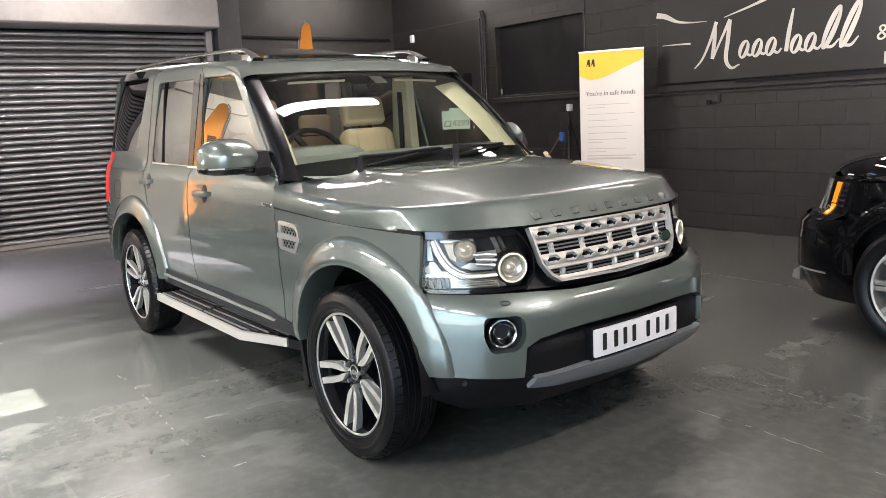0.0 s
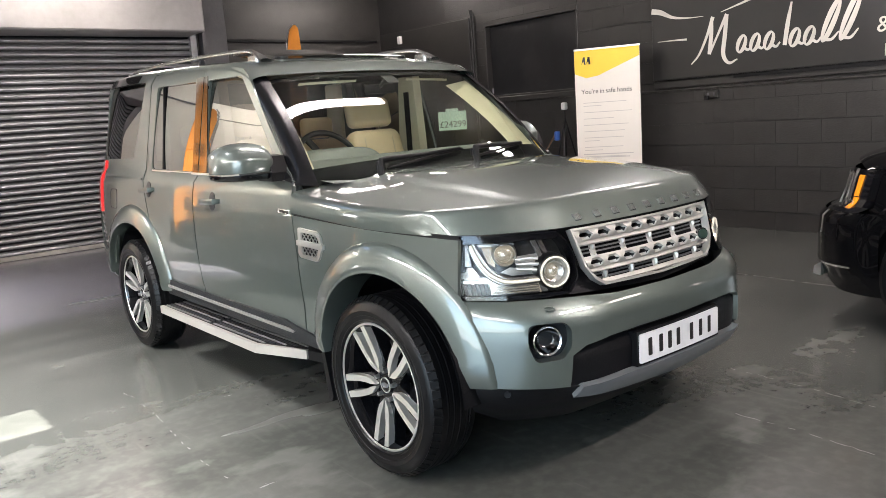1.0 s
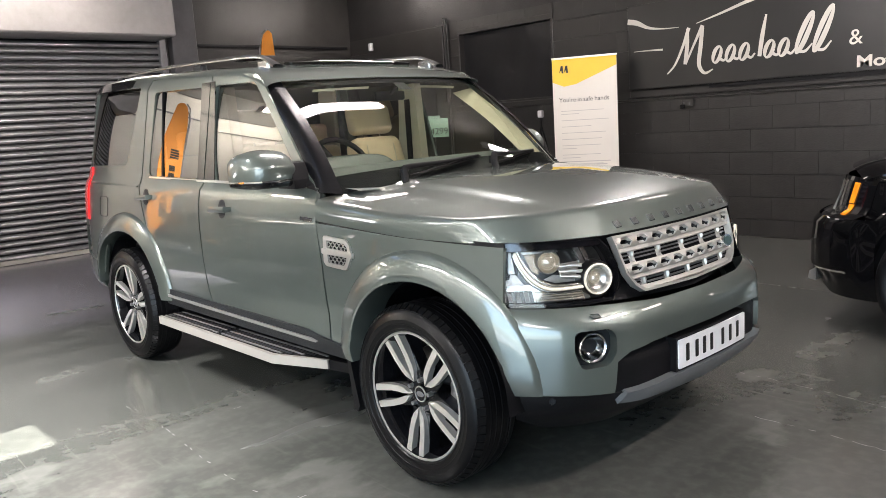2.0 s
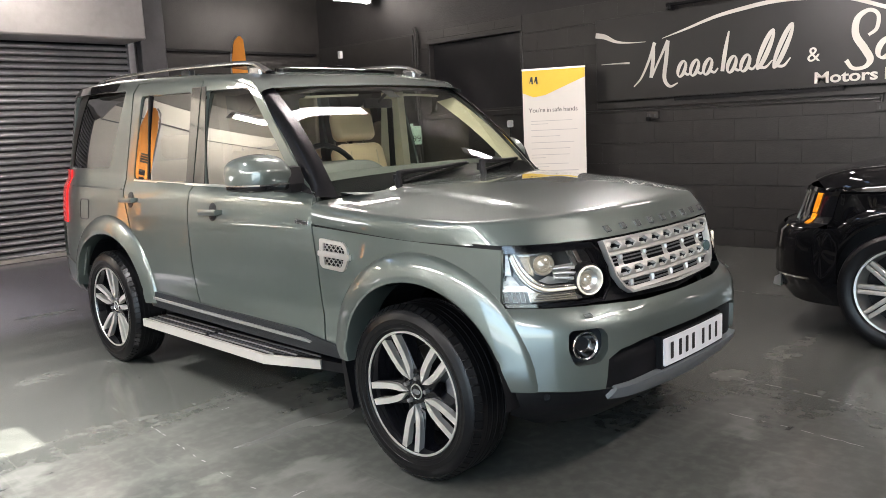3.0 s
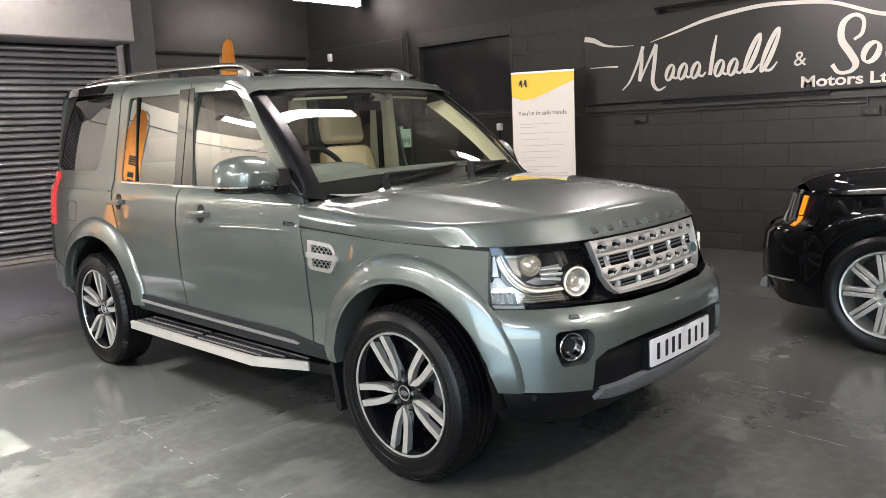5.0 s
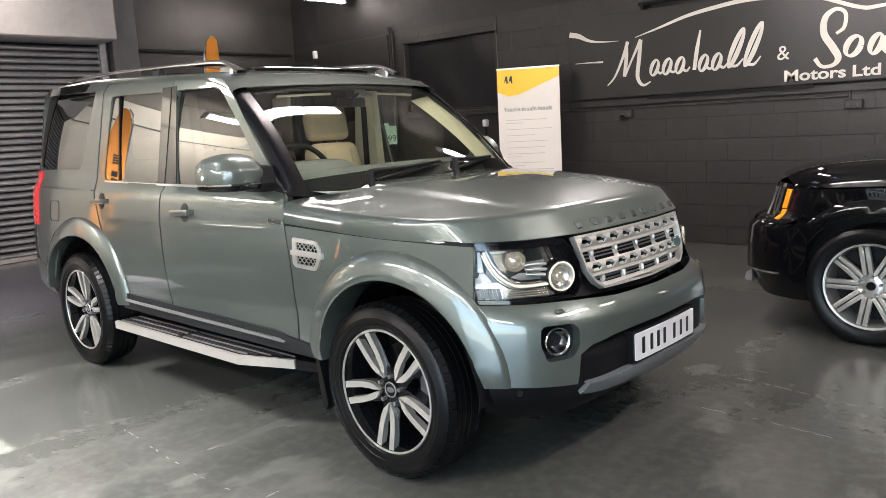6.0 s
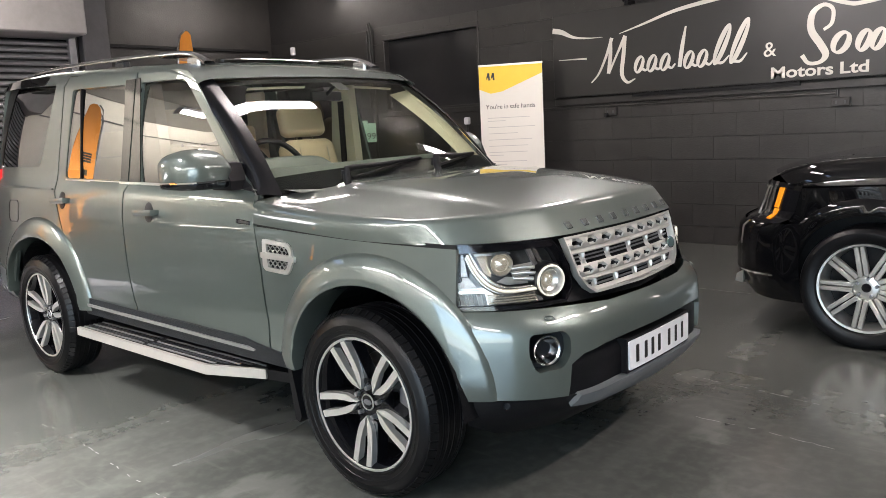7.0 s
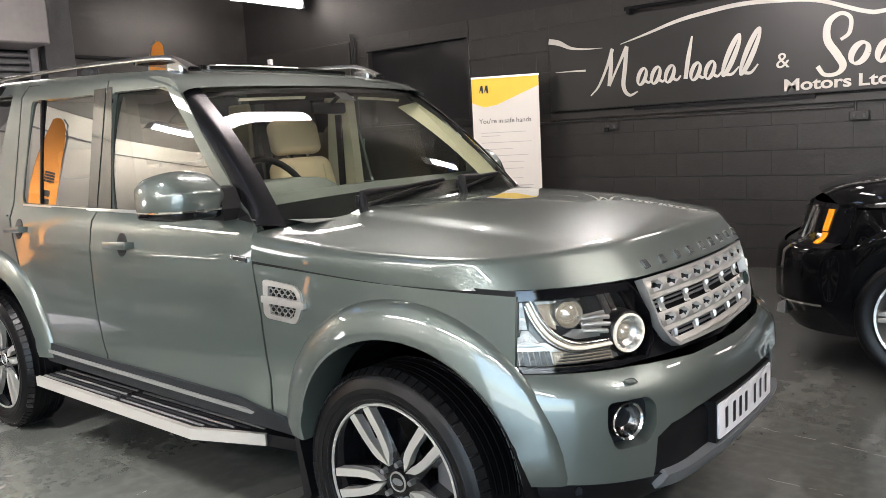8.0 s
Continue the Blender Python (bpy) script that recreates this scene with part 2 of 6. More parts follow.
M_TUBE_EAST = mat("east_tube_light", (0.9, 0.9, 0.9), 0.4, emit=(1.0, 0.875, 0.85), power=BATTEN * 6.8)
M_TUBE_NEW = mat("new_tube_light", (0.9, 0.9, 0.9), 0.4, emit=(1.0, 0.875, 0.87), power=BATTEN * 8.4)
M_CARD = mat("mint_card", (0.50, 0.72, 0.58), 0.5, vary=0.05)
M_STEEL = mat("grey_steel", (0.30, 0.30, 0.31), 0.4, metal=0.8, vary=0.2, scale=10)
M_BLUE = mat("blue_plastic", (0.03, 0.10, 0.35), 0.4)
M_YARD = mat("concrete_yard", (0.35, 0.34, 0.32), 0.8, vary=0.25, scale=2, bump=0.3)


# ---- building tools ----
def part(name, bm, material, parent=None, label="", smooth=None):
    """Links a bmesh as one mesh object, under a thing or a part."""
    me = bpy.data.meshes.new(name)
    bm.normal_update()
    bm.to_mesh(me)
    bm.free()
    me.materials.append(material)
    if smooth is not None:
        me.shade_smooth()
        if smooth < 179:
            me.set_sharp_from_angle(angle=radians(smooth))
    ob = new(name, me)
    ob.parent = parent
    if label:
        ob["label"] = label
    return ob


def empty(name, label, category, x=0, y=0, z=0, rz=0, group=""):
    ob = new(name)
    ob.matrix_basis = pose(x, y, z, 0, 0, rz)
    ob.empty_display_size = 0.1
    return tagged(ob, label, category, group)


def add_box(bm, x0, x1, y0, y1, z0, z1, bevel=0.0, m=None, seg=1):
    r = bmesh.ops.create_cube(bm, size=1, matrix=Matrix.LocRotScale(((x0 + x1) / 2, (y0 + y1) / 2, (z0 + z1) / 2), None, (abs(x1 - x0), abs(y1 - y0), abs(z1 - z0))))
    vs = r["verts"]
    if bevel:
        es = list({e for v in vs for e in v.link_edges})
        r2 = bmesh.ops.bevel(bm, geom=es, offset=bevel, segments=seg, affect="EDGES", profile=0.5)
        vs = list({v for v in vs if v.is_valid} | set(r2["verts"]))
    if m is not None:
        bmesh.ops.transform(bm, matrix=m, verts=vs)
    return bm


def box(*a, **k):
    return add_box(bmesh.new(), *a, **k)


def add_cyl(bm, r0, r1, z0, z1, seg=24, m=None, caps=True):
    r = bmesh.ops.create_cone(bm, cap_ends=caps, segments=seg, radius1=r0, radius2=r1, depth=z1 - z0,
                              matrix=(m or Matrix()) @ Matrix.Translation((0, 0, (z0 + z1) / 2)))
    return bm


def cyl(*a, **k):
    return add_cyl(bmesh.new(), *a, **k)


def along(a, b):
    """The pose whose z runs from a to b, and the length."""
    a, b = Vector(a), Vector(b)
    return Matrix.Translation(a) @ (b - a).to_track_quat("Z", "Y").to_matrix().to_4x4(), (b - a).length


def add_tube(bm, points, r, seg=8):
    """A bent tube through points."""
    pts = [Vector(p) for p in points]
    rings = []
    up = Vector((0, 0, 1))
    for i, p in enumerate(pts):
        d = (pts[min(i + 1, len(pts) - 1)] - pts[max(i - 1, 0)]).normalized()
        a = d.cross(up if abs(d.z) < 0.95 else Vector((1, 0, 0))).normalized()
        b = d.cross(a)
        rr = r[i] if isinstance(r, (list, tuple)) else r
        rings.append([bm.verts.new(p + (a * math.cos(k * 2 * math.pi / seg) + b * math.sin(k * 2 * math.pi / seg)) * rr) for k in range(seg)])
    for A, B in zip(rings, rings[1:]):
        for k in range(seg):
            bm.faces.new((A[k], A[(k + 1) % seg], B[(k + 1) % seg], B[k]))
    bm.faces.new(rings[0][::-1]), bm.faces.new(rings[-1])
    return bm


def lathe(profile, seg=48):
    """A turned body round the y axis; profile: (y, radius) pairs."""
    bm = bmesh.new()
    rings = [[bm.verts.new((r * math.cos(k * 2 * math.pi / seg), y, r * math.sin(k * 2 * math.pi / seg))) for k in range(seg)] for y, r in profile]
    for A, B in zip(rings, rings[1:]):
        for k in range(seg):
            bm.faces.new((A[k], A[(k + 1) % seg], B[(k + 1) % seg], B[k]))
    return bm


def prism(outline, y0, y1, axis="y"):
    """A flat plate with an outline (pairs) and a thickness along an axis."""
    bm = bmesh.new()
    put = {"y": lambda a, b, d: (a, d, b), "x": lambda a, b, d: (d, a, b), "z": lambda a, b, d: (a, b, d)}[axis]
    A = [bm.verts.new(put(a, b, y0)) for a, b in outline]
    B = [bm.verts.new(put(a, b, y1)) for a, b in outline]
    n = len(A)
    bm.faces.new(A), bm.faces.new(B[::-1])
    for k in range(n):
        bm.faces.new((A[k], B[k], B[(k + 1) % n], A[(k + 1) % n]))
    bmesh.ops.recalc_face_normals(bm, faces=bm.faces)
    return bm


def smooth_curve(points, n=12):
    """A Catmull-Rom curve through points (tuples)."""
    P = [np.array(p, float) for p in points]
    P = [2 * P[0] - P[1]] + P + [2 * P[-1] - P[-2]]
    out = []
    for i in range(1, len(P) - 2):
        for k in range(n):
            t = k / n
            a, b, c, d = P[i - 1], P[i], P[i + 1], P[i + 2]
            out.append(0.5 * (2 * b + (c - a) * t + (2 * a - 5 * b + 4 * c - d) * t * t + (3 * b - a - 3 * c + d) * t ** 3))
    return out + [P[-2]]


def rounded(outline, r, n=4):
    """Rounds the corners of an outline of pairs."""
    out, N = [], len(outline)
    for i in range(N):
        p0, p, p1 = (Vector(outline[(i + k) % N]) for k in (-1, 0, 1))
        a, b = (p0 - p), (p1 - p)
        d = min(r, a.length * 0.45, b.length * 0.45)
        A, B = p + a.normalized() * d, p + b.normalized() * d
        for k in range(n + 1):
            t = k / n
            out.append(tuple((1 - t) ** 2 * A + 2 * t * (1 - t) * p + t * t * B))
    return out


def dense(outline, step):
    """Adds points along the sides of an outline."""
    out, N = [], len(outline)
    for i in range(N):
        a, b = Vector(outline[i]), Vector(outline[(i + 1) % N])
        k = max(1, math.ceil((b - a).length / step))
        out += [tuple(a.lerp(b, j / k)) for j in range(k)]
    return out


def inside(p, poly):
    c, n = False, len(poly)
    for i in range(n):
        (x0, y0), (x1, y1) = poly[i], poly[i - 1]
        if (y0 > p[1]) != (y1 > p[1]) and p[0] < (x1 - x0) * (p[1] - y0) / (y1 - y0) + x0:
            c = not c
    return c


def sheet(outline, place, holes=(), step=0.05, depth=0.02, flip=False, rim=True):
    """A panel: an outline with holes in flat coordinates, laid on a curved surface by place(u, v), with folded-in edges."""
    from mathutils.geometry import delaunay_2d_cdt
    loops = [dense(outline, step)] + [dense(h, step) for h in holes]
    pts, edges = [], []
    for lp in loops:
        s = len(pts)
        pts += lp
        edges += [(s + i, s + (i + 1) % len(lp)) for i in range(len(lp))]
    us, vs = [p[0] for p in outline], [p[1] for p in outline]
    u = min(us) + step * 0.5
    rows = [(min(us) + step * (i + 0.5), min(vs) + step * (j + 0.5)) for i in range(int((max(us) - min(us)) / step) + 1) for j in range(int((max(vs) - min(vs)) / step) + 1)]
    border = np.array(pts)
    for p in rows:
        if inside(p, loops[0]) and not any(inside(p, h) for h in loops[1:]) and np.min((border[:, 0] - p[0]) ** 2 + (border[:, 1] - p[1]) ** 2) > (0.45 * step) ** 2:
            pts.append(p)
    V, E, F, *_ = delaunay_2d_cdt([Vector(p) for p in pts], edges, [], 4 if holes else 1, 1e-6)
    bm = bmesh.new()

    def at(p):
        return Vector(place(p[0], p[1]))

    def normal(p):
        e = 0.003
        n = (at((p[0] + e, p[1])) - at((p[0] - e, p[1]))).cross(at((p[0], p[1] + e)) - at((p[0], p[1] - e)))
        return (-n if flip else n).normalized()
    bv = [bm.verts.new(at(p)) for p in V]
    for f in F:
        if not (holes and any(inside(sum((V[i] for i in f), Vector((0, 0))) / len(f), h) for h in loops[1:])):
            bm.faces.new([bv[i] for i in (f[::-1] if flip else f)])
    if rim:
        rims = [e for e in bm.edges if len(e.link_faces) == 1]
        back = {}
        for e in rims:
            lp = e.link_loops[0]
            a, b = lp.vert, lp.link_loop_next.vert
            q = []
            for v in (a, b):
                if v not in back:
                    p = V[bv.index(v)] if v in bv else None
                    n = normal(p)
                    back[v] = (bm.verts.new(v.co), bm.verts.new(v.co - n * depth))
                q.append(back[v])
            bm.faces.new((q[1][0], q[0][0], q[0][1], q[1][1]))
    for v in [v for v in bm.verts if not v.link_faces]:
        bm.verts.remove(v)
    return bm


def mirrored(bm):
    """A copy, mirrored across the car's middle."""
    b = bm.copy()
    bmesh.ops.scale(b, vec=(1, -1, 1), verts=b.verts)
    bmesh.ops.reverse_faces(b, faces=b.faces)
    return b


def pair(name, bm, material, parent, label="", smooth=40):
    """A part and its mirrored twin on the other side."""
    tw = mirrored(bm)
    return part(name, bm, material, parent, label, smooth), part(name, tw, material, parent, label, smooth)


def words(name, text, size, material, m, parent, depth=0.002, align="LEFT", shear=0.0, label="", bold=0.0):
    """Lettering in the built-in font, as a mesh."""
    cu = bpy.data.curves.new(name, "FONT")
    cu.body, cu.size, cu.extrude, cu.align_x, cu.shear, cu.offset = text, size, depth, align, shear, bold
    tmp = bpy.data.objects.new("tmp", cu)
    scene.collection.objects.link(tmp)
    me = bpy.data.meshes.new_from_object(tmp.evaluated_get(bpy.context.evaluated_depsgraph_get()))
    bpy.data.objects.remove(tmp)
    bpy.data.curves.remove(cu)
    me.name = name
    me.materials.clear()
    me.materials.append(material)
    ob = new(name, me)
    ob.parent, ob.matrix_basis = parent, m
    if label:
        ob["label"] = label
    return ob


def phrase(name, text, size, material, m, parent, depth=0.002, bold=0.0):
    """Several words in a row, each a part of its own."""
    x = 0.0
    for w in text.split():
        ob = words(name, w, size, material, m @ Matrix.Translation((x, 0, 0)), parent, depth, bold=bold)
        x += max(v.co.x for v in ob.data.vertices) + size * 0.26


# ---- the setting ----
def setting(name, bm, material, label, category, smooth=None):
    return tagged(part(name, bm, material, None, "", smooth), label, category, kind="structure")


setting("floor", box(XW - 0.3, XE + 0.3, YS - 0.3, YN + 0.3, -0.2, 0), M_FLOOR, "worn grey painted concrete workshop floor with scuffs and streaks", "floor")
M_CRACK = mat("floor_crack_fill", (0.17, 0.167, 0.16), 0.6, vary=0.5, scale=30)
rnd = random.Random(7)


def crack(x0, y0, x1, y1, w, gap):
    """A thin ragged crack in the floor paint, from one point to another, with breaks in it."""
    bm = bmesh.new()
    a, b = Vector((x0, y0, 0)), Vector((x1, y1, 0))
    n = max(3, int((b - a).length / 0.03))
    side = Vector((-(b - a).y, (b - a).x, 0)).normalized()
    prev = None
    for i in range(n + 1):
        p = a.lerp(b, i / n) + side * (rnd.uniform(-0.006, 0.006) + 0.02 * math.sin(i * 0.11))
        h = w * rnd.uniform(0.4, 1.0)
        row = [bm.verts.new(p + side * h + Vector((0, 0, 0.0012))), bm.verts.new(p - side * h + Vector((0, 0, 0.0012)))]
        if prev and rnd.random() > gap:
            bm.faces.new((prev[0], prev[1], row[1], row[0]))
        prev = row
    for v in [v for v in bm.verts if not v.link_faces]:
        bm.verts.remove(v)
    return setting("floor_crack", bm, M_CRACK, "thin pale crack in the floor paint", "crack")


crack(-0.62, -1.34, 0.98, -1.38, 0.003, 0.55)
crack(0.2, 3.17, 1.6, 3.17, 0.004, 0.2)
crack(2.15, 0.545, 3.1, 0.47, 0.003, 0.35)
crack(1.75, 1.085, 2.75, 0.975, 0.003, 0.3)
setting("ground", box(-60, 60, -60, 60, -0.6, -0.25), M_YARD, "pale concrete yard outside the building", "ground")
# one roof light lets the sun fall in; the second, unseen, is added to brighten the west wall
HOLES = []        # x, y, half sizes of the roof lights; the first one throws the sun patch, the second is added fill
for px, py, hx, hy in ((-0.475, -2.36, 0.20, 0.58), (-4.2, -2.9, 0.55, 0.9)):
    c = Vector((px, py, 0)) - SUN_DIR * (CEIL / -SUN_DIR.z)
    HOLES.append((c.x, c.y, hx, hy))
bm = bmesh.new()
(ax, ay, ahx, ahy), (bx, by, bhx, bhy) = HOLES
xs = [XW - 0.3, bx - bhx, bx + bhx, ax - ahx, ax + ahx, XE + 0.3]
for k in range(5):
    hole = {1: HOLES[1], 3: HOLES[0]}.get(k)
    for y0, y1 in ((YS - 0.3, hole[1] - hole[3]), (hole[1] + hole[3], YN + 0.3)) if hole else ((YS - 0.3, YN + 0.3),):
        add_box(bm, xs[k], xs[k + 1], y0, y1, CEIL, CEIL + 0.12)
setting("ceiling", bm, M_CEIL, "dark painted flat ceiling with a narrow roof light and a second one added as fill", "ceiling")
# north wall, with the blacked-out window opening
WX0, WX1, WZ0, WZ1 = -4.49, -2.755, 1.635, 2.69
bm = bmesh.new()
YB = YN + 0.012
add_box(bm, XW - 0.3, WX0, YB, YN + 0.3, 0, CEIL)
add_box(bm, WX1, XE + 0.3, YB, YN + 0.3, 0, CEIL)
add_box(bm, WX0, WX1, YB, YN + 0.3, 0, WZ0)
add_box(bm, WX0, WX1, YB, YN + 0.3, WZ1, CEIL)
wall_north = setting("wall_north", bm, M_MORTAR, "black painted blockwork wall with raked joints", "wall")
bm = bmesh.new()
add_box(bm, XW - 0.3, XW, 2.1, YN + 0.012, 0, CEIL)
add_box(bm, XW - 0.3, XW, -2.3, 2.1, 2.95, CEIL)
wall_west = setting("wall_west", bm, M_BLOCK, "black painted wall round the roller shutter", "wall")
WHITE_TOP = 3.28
setting("wall_west_white", box(XW - 0.3, XW, YS, -2.3, 0, WHITE_TOP), M_WHITEWALL, "white painted wall beside the shutter", "wall")
setting("wall_west_band", box(XW - 0.3, XW + 0.02, YS, -2.3, WHITE_TOP, CEIL), M_CEIL, "dark painted band above the white wall", "wall")
setting("wall_east", box(XE, XE + 0.3, YS, YN + 0.012, 0, CEIL), M_BLOCK, "black painted end wall", "wall")
setting("wall_pipe", add_tube(bmesh.new(), [(XW + 0.02, YS + 0.1, 2.86), (XW + 0.02, -2.6, 2.90)], 0.014, 8), M_STEEL, "thin grey pipe along the white wall", "pipe", 60)
# south wall, white, with a wide unseen doorway added so that cool fill light reaches the car
DX0, DX1, DZ = 2.7, 8.6, 3.1
bm = bmesh.new()
add_box(bm, XW - 0.3, DX0, YS - 0.3, YS, 0, CEIL)
add_box(bm, DX1, XE + 0.3, YS - 0.3, YS, 0, CEIL)
add_box(bm, DX0, DX1, YS - 0.3, YS, DZ, CEIL)
setting("wall_south", bm, M_WHITEWALL, "white painted wall with a wide unseen doorway added for fill light", "wall")


def daylight(name, w, h, power, eye, target, color=(1.0, 0.97, 0.96), spread=180):
    """An area lamp in an opening of the wall or ceiling, for sky light or added fill."""
    dl = new(name, bpy.data.lights.new(name, "AREA"))
    dl.data.shape, dl.data.size, dl.data.size_y, dl.data.energy, dl.data.color = "RECTANGLE", w, h, power, color
    dl.data.spread = radians(spread)
    dl.matrix_world = look(eye, target)


daylight("south_doorway_daylight", DX1 - DX0 - 0.2, DZ - 0.2, DOOR_FILL, ((DX0 + DX1) / 2, YS - 0.05, DZ / 2), ((DX0 + DX1) / 2, 0, DZ / 2), (0.64, 0.84, 1.0))

for (hx_, hy_, w, h), power in zip(HOLES, ROOF_LIGHTS):
    daylight("roof_light_daylight", w * 2 - 0.04, h * 2 - 0.04, power, (hx_, hy_, CEIL + 0.06), (hx_, hy_, 0), spread=82)

# roller shutter
shutter = tagged(new("roller_shutter"), "closed dark steel roller shutter with horizontal slats", "shutter", kind="structure")
SP = 0.0845
bm = bmesh.new()
prof = [(-0.012, 0.0), (0.016, 0.002), (0.030, 0.010), (0.034, 0.022), (0.031, 0.034), (0.022, 0.046), (0.006, 0.056), (-0.010, 0.062), (-0.014, 0.074), (-0.012, 0.086)]
A = [bm.verts.new((XW + 0.03 + a, -2.2, b)) for a, b in prof]
B = [bm.verts.new((XW + 0.03 + a, 1.97, b)) for a, b in prof]
for k in range(len(prof) - 1):
    bm.faces.new((A[k], B[k], B[k + 1], A[k + 1]))
slat = part("slat", bm, M_SHUT, shutter, smooth=60)
for k in range(1, 36):
    o = slat.copy()
    scene.collection.objects.link(o)
    o.matrix_basis = Matrix.Translation((0, 0, 0.06 + k * SP))
slat.matrix_basis = Matrix.Translation((0, 0, 0.06))
part("backing", box(XW - 0.06, XW + 0.02, -2.3, 2.1, 0, 2.95), M_BLACK, shutter)
# pale colour stands in for the daylight showing below the shutter
part("bottom_bar", box(XW + 0.01, XW + 0.06, -2.2, 1.97, 0.005, 0.06, bevel=0.006), M_STEPWHITE, shutter, "bottom bar, coloured pale for the line of daylight under the shutter")
part("guide_rail", box(XW + 0.0, XW + 0.10, 1.965, 2.06, 0, 2.8, bevel=0.006), M_SHUT, shutter)
part("guide_rail", box(XW + 0.0, XW + 0.10, -2.3, -2.2, 0, 2.8, bevel=0.006), M_SHUT, shutter)
cover = tagged(part("shutter_cover", box(XW, XW + 0.66, -2.4, 1.965, 2.765, 3.30, bevel=0.02), M_BOX), "pale galvanised steel cover box over the shutter roll", "cover", kind="structure")
setting("pillar", box(XW, XW + 0.14, 2.13, 2.50, 0, CEIL, bevel=0.01), M_PILLAR, "dark grey painted steel pillar beside the shutter", "pillar")
# thin black strip that paints the horizontal shadow line on this wall
setting("ledge", box(XW, XW + 0.05, 2.52, 5.2, 2.70, 2.74, bevel=0.004), M_BLACK, "thin black strip drawn as the shadow line along the wall", "trim")


# ---- the green-grey estate car: x ahead, y to its left, wheels on the floor ----
PLAN = smooth_curve([(0, 0), (0.004, 0.13), (0.012, 0.26), (0.032, 0.43), (0.07, 0.53), (0.125, 0.63), (0.18, 0.70), (0.25, 0.76), (0.32, 0.805), (0.42, 0.845), (0.55, 0.87)], 10)
PS = np.concatenate([[0], np.cumsum([np.linalg.norm(b - a) for a, b in zip(PLAN, PLAN[1:])])])
PD, PY = np.array([p[0] for p in PLAN]), np.array([p[1] for p in PLAN])
NOSE_Z = [0.24, 0.36, 0.42, 0.47, 0.55, 0.62, 0.69, 0.72, 0.74, 0.755, 0.80, 0.88, 0.95, 1.0, 1.05]
NOSE_X = [2.13, 2.19, 2.235, 2.242, 2.243, 2.243, 2.235, 2.222, 2.195, 2.165, 2.155, 2.135, 2.115, 2.098, 2.08]


def drop(y):
    return float(np.interp(abs(y), PY, PD))


def nose(s, z, off=0.0):
    """The front of the car: s along its plan curve from the middle, to the right side negative."""
    a = abs(s)
    d, y = float(np.interp(a, PS, PD)), float(np.interp(a, PS, PY))
    if a > PS[-1]:
        d += a - PS[-1]
    e = 0.004
    td, ty = np.interp(a + e, PS, PD) - np.interp(max(a - e, 0), PS, PD), np.interp(a + e, PS, PY) - np.interp(max(a - e, 0), PS, PY)
    ln = math.hypot(td, ty) or 1.0
    x = float(np.interp(z, NOSE_Z, NOSE_X)) - d
    return (x + off * ty / ln, math.copysign(y + off * td / ln, s), z)


def s_at(y):
    return math.copysign(float(np.interp(abs(y), PY, PS)), y)


SIDE_Z = [0.28, 0.40, 0.44, 0.50, 0.545, 0.560, 0.578, 0.70, 0.80, 0.90, 0.98, 1.05, 1.10, 1.14, 1.165, 1.185, 1.20, 1.45, 1.70, 1.75, 1.80, 1.86]
SIDE_Y = [0.78, 0.84, 0.885, 0.902, 0.904, 0.898, 0.903, 0.905, 0.902, 0.895, 0.888, 0.880, 0.873, 0.866, 0.858, 0.842, 0.826, 0.782, 0.738, 0.7292, 0.710, 0.668]


def flank(x, z):
    """Half width of the body at x, z."""
    y = float(np.interp(z, SIDE_Z, SIDE_Y))
    if x > 1.2:
        y -= 0.095 * ((x - 1.2) / 0.67) ** 2
    if x < -1.7:
        y -= 0.085 * ((-1.7 - x) / 0.65) ** 2.2
    return y


def right(off=0.0):
    return lambda x, z: (x, -(flank(x, z) + off), z)


def bowed(off, bow=0.21, mid=1.39):
    """A side pane, bowed from sill to roof."""
    return lambda x, z: (x, -(flank(x, z) + off - bow * (z - mid) ** 2), z)


car = empty("estate_car", "green-grey metallic large estate car with silver grille, headlights on", "car")

# wings, doors, rear quarters
FD = [(0.878, 0.50), (0.884, 0.63), (0.853, 0.86), (0.806, 1.05), (0.806, 1.165), (0.70, 1.235), (0.50, 1.43), (0.235, 1.70), (0.18, 1.735), (0.10, 1.75), (-0.30, 1.775), (-0.325, 1.20), (-0.332, 1.03), (-0.29, 0.76), (-0.252, 0.56), (-0.245, 0.50)]
FWIN = [(-0.21, 1.20), (-0.262, 1.712), (0.160, 1.703), (0.392, 1.47), (0.645, 1.20)]
RD = [(-0.257, 0.50), (-0.263, 0.56), (-0.301, 0.76), (-0.343, 1.03), (-0.336, 1.20), (-0.311, 1.775), (-0.70, 1.795), (-1.12, 1.805), (-1.16, 1.75), (-1.19, 1.22), (-1.16, 1.15), (-1.05, 0.92), (-0.93, 0.70), (-0.82, 0.50)]
RWIN = [(-0.42, 1.212), (-0.42, 1.715), (-1.05, 1.728), (-1.095, 1.26), (-1.085, 1.228), (-1.05, 1.222)]
WING = [(0.816, 1.0330), (0.862, 0.86), (0.894, 0.63), (0.889, 0.50), (1.02, 0.50), (1.10, 0.70), (1.30, 0.86), (1.50, 0.90), (1.70, 0.86), (1.86, 0.765), (1.862, 0.9865), (1.66, 0.9950), (1.40, 1.0060), (1.10, 1.0200)]
QUART = [(-1.13, 1.812), (-1.172, 1.75), (-1.202, 1.22), (-1.172, 1.146), (-1.06, 0.91), (-0.95, 0.75), (-1.20, 0.93), (-1.44, 0.95), (-1.70, 0.80), (-1.85, 0.55), (-2.28, 0.55), (-2.28, 1.84), (-1.70, 1.846)]
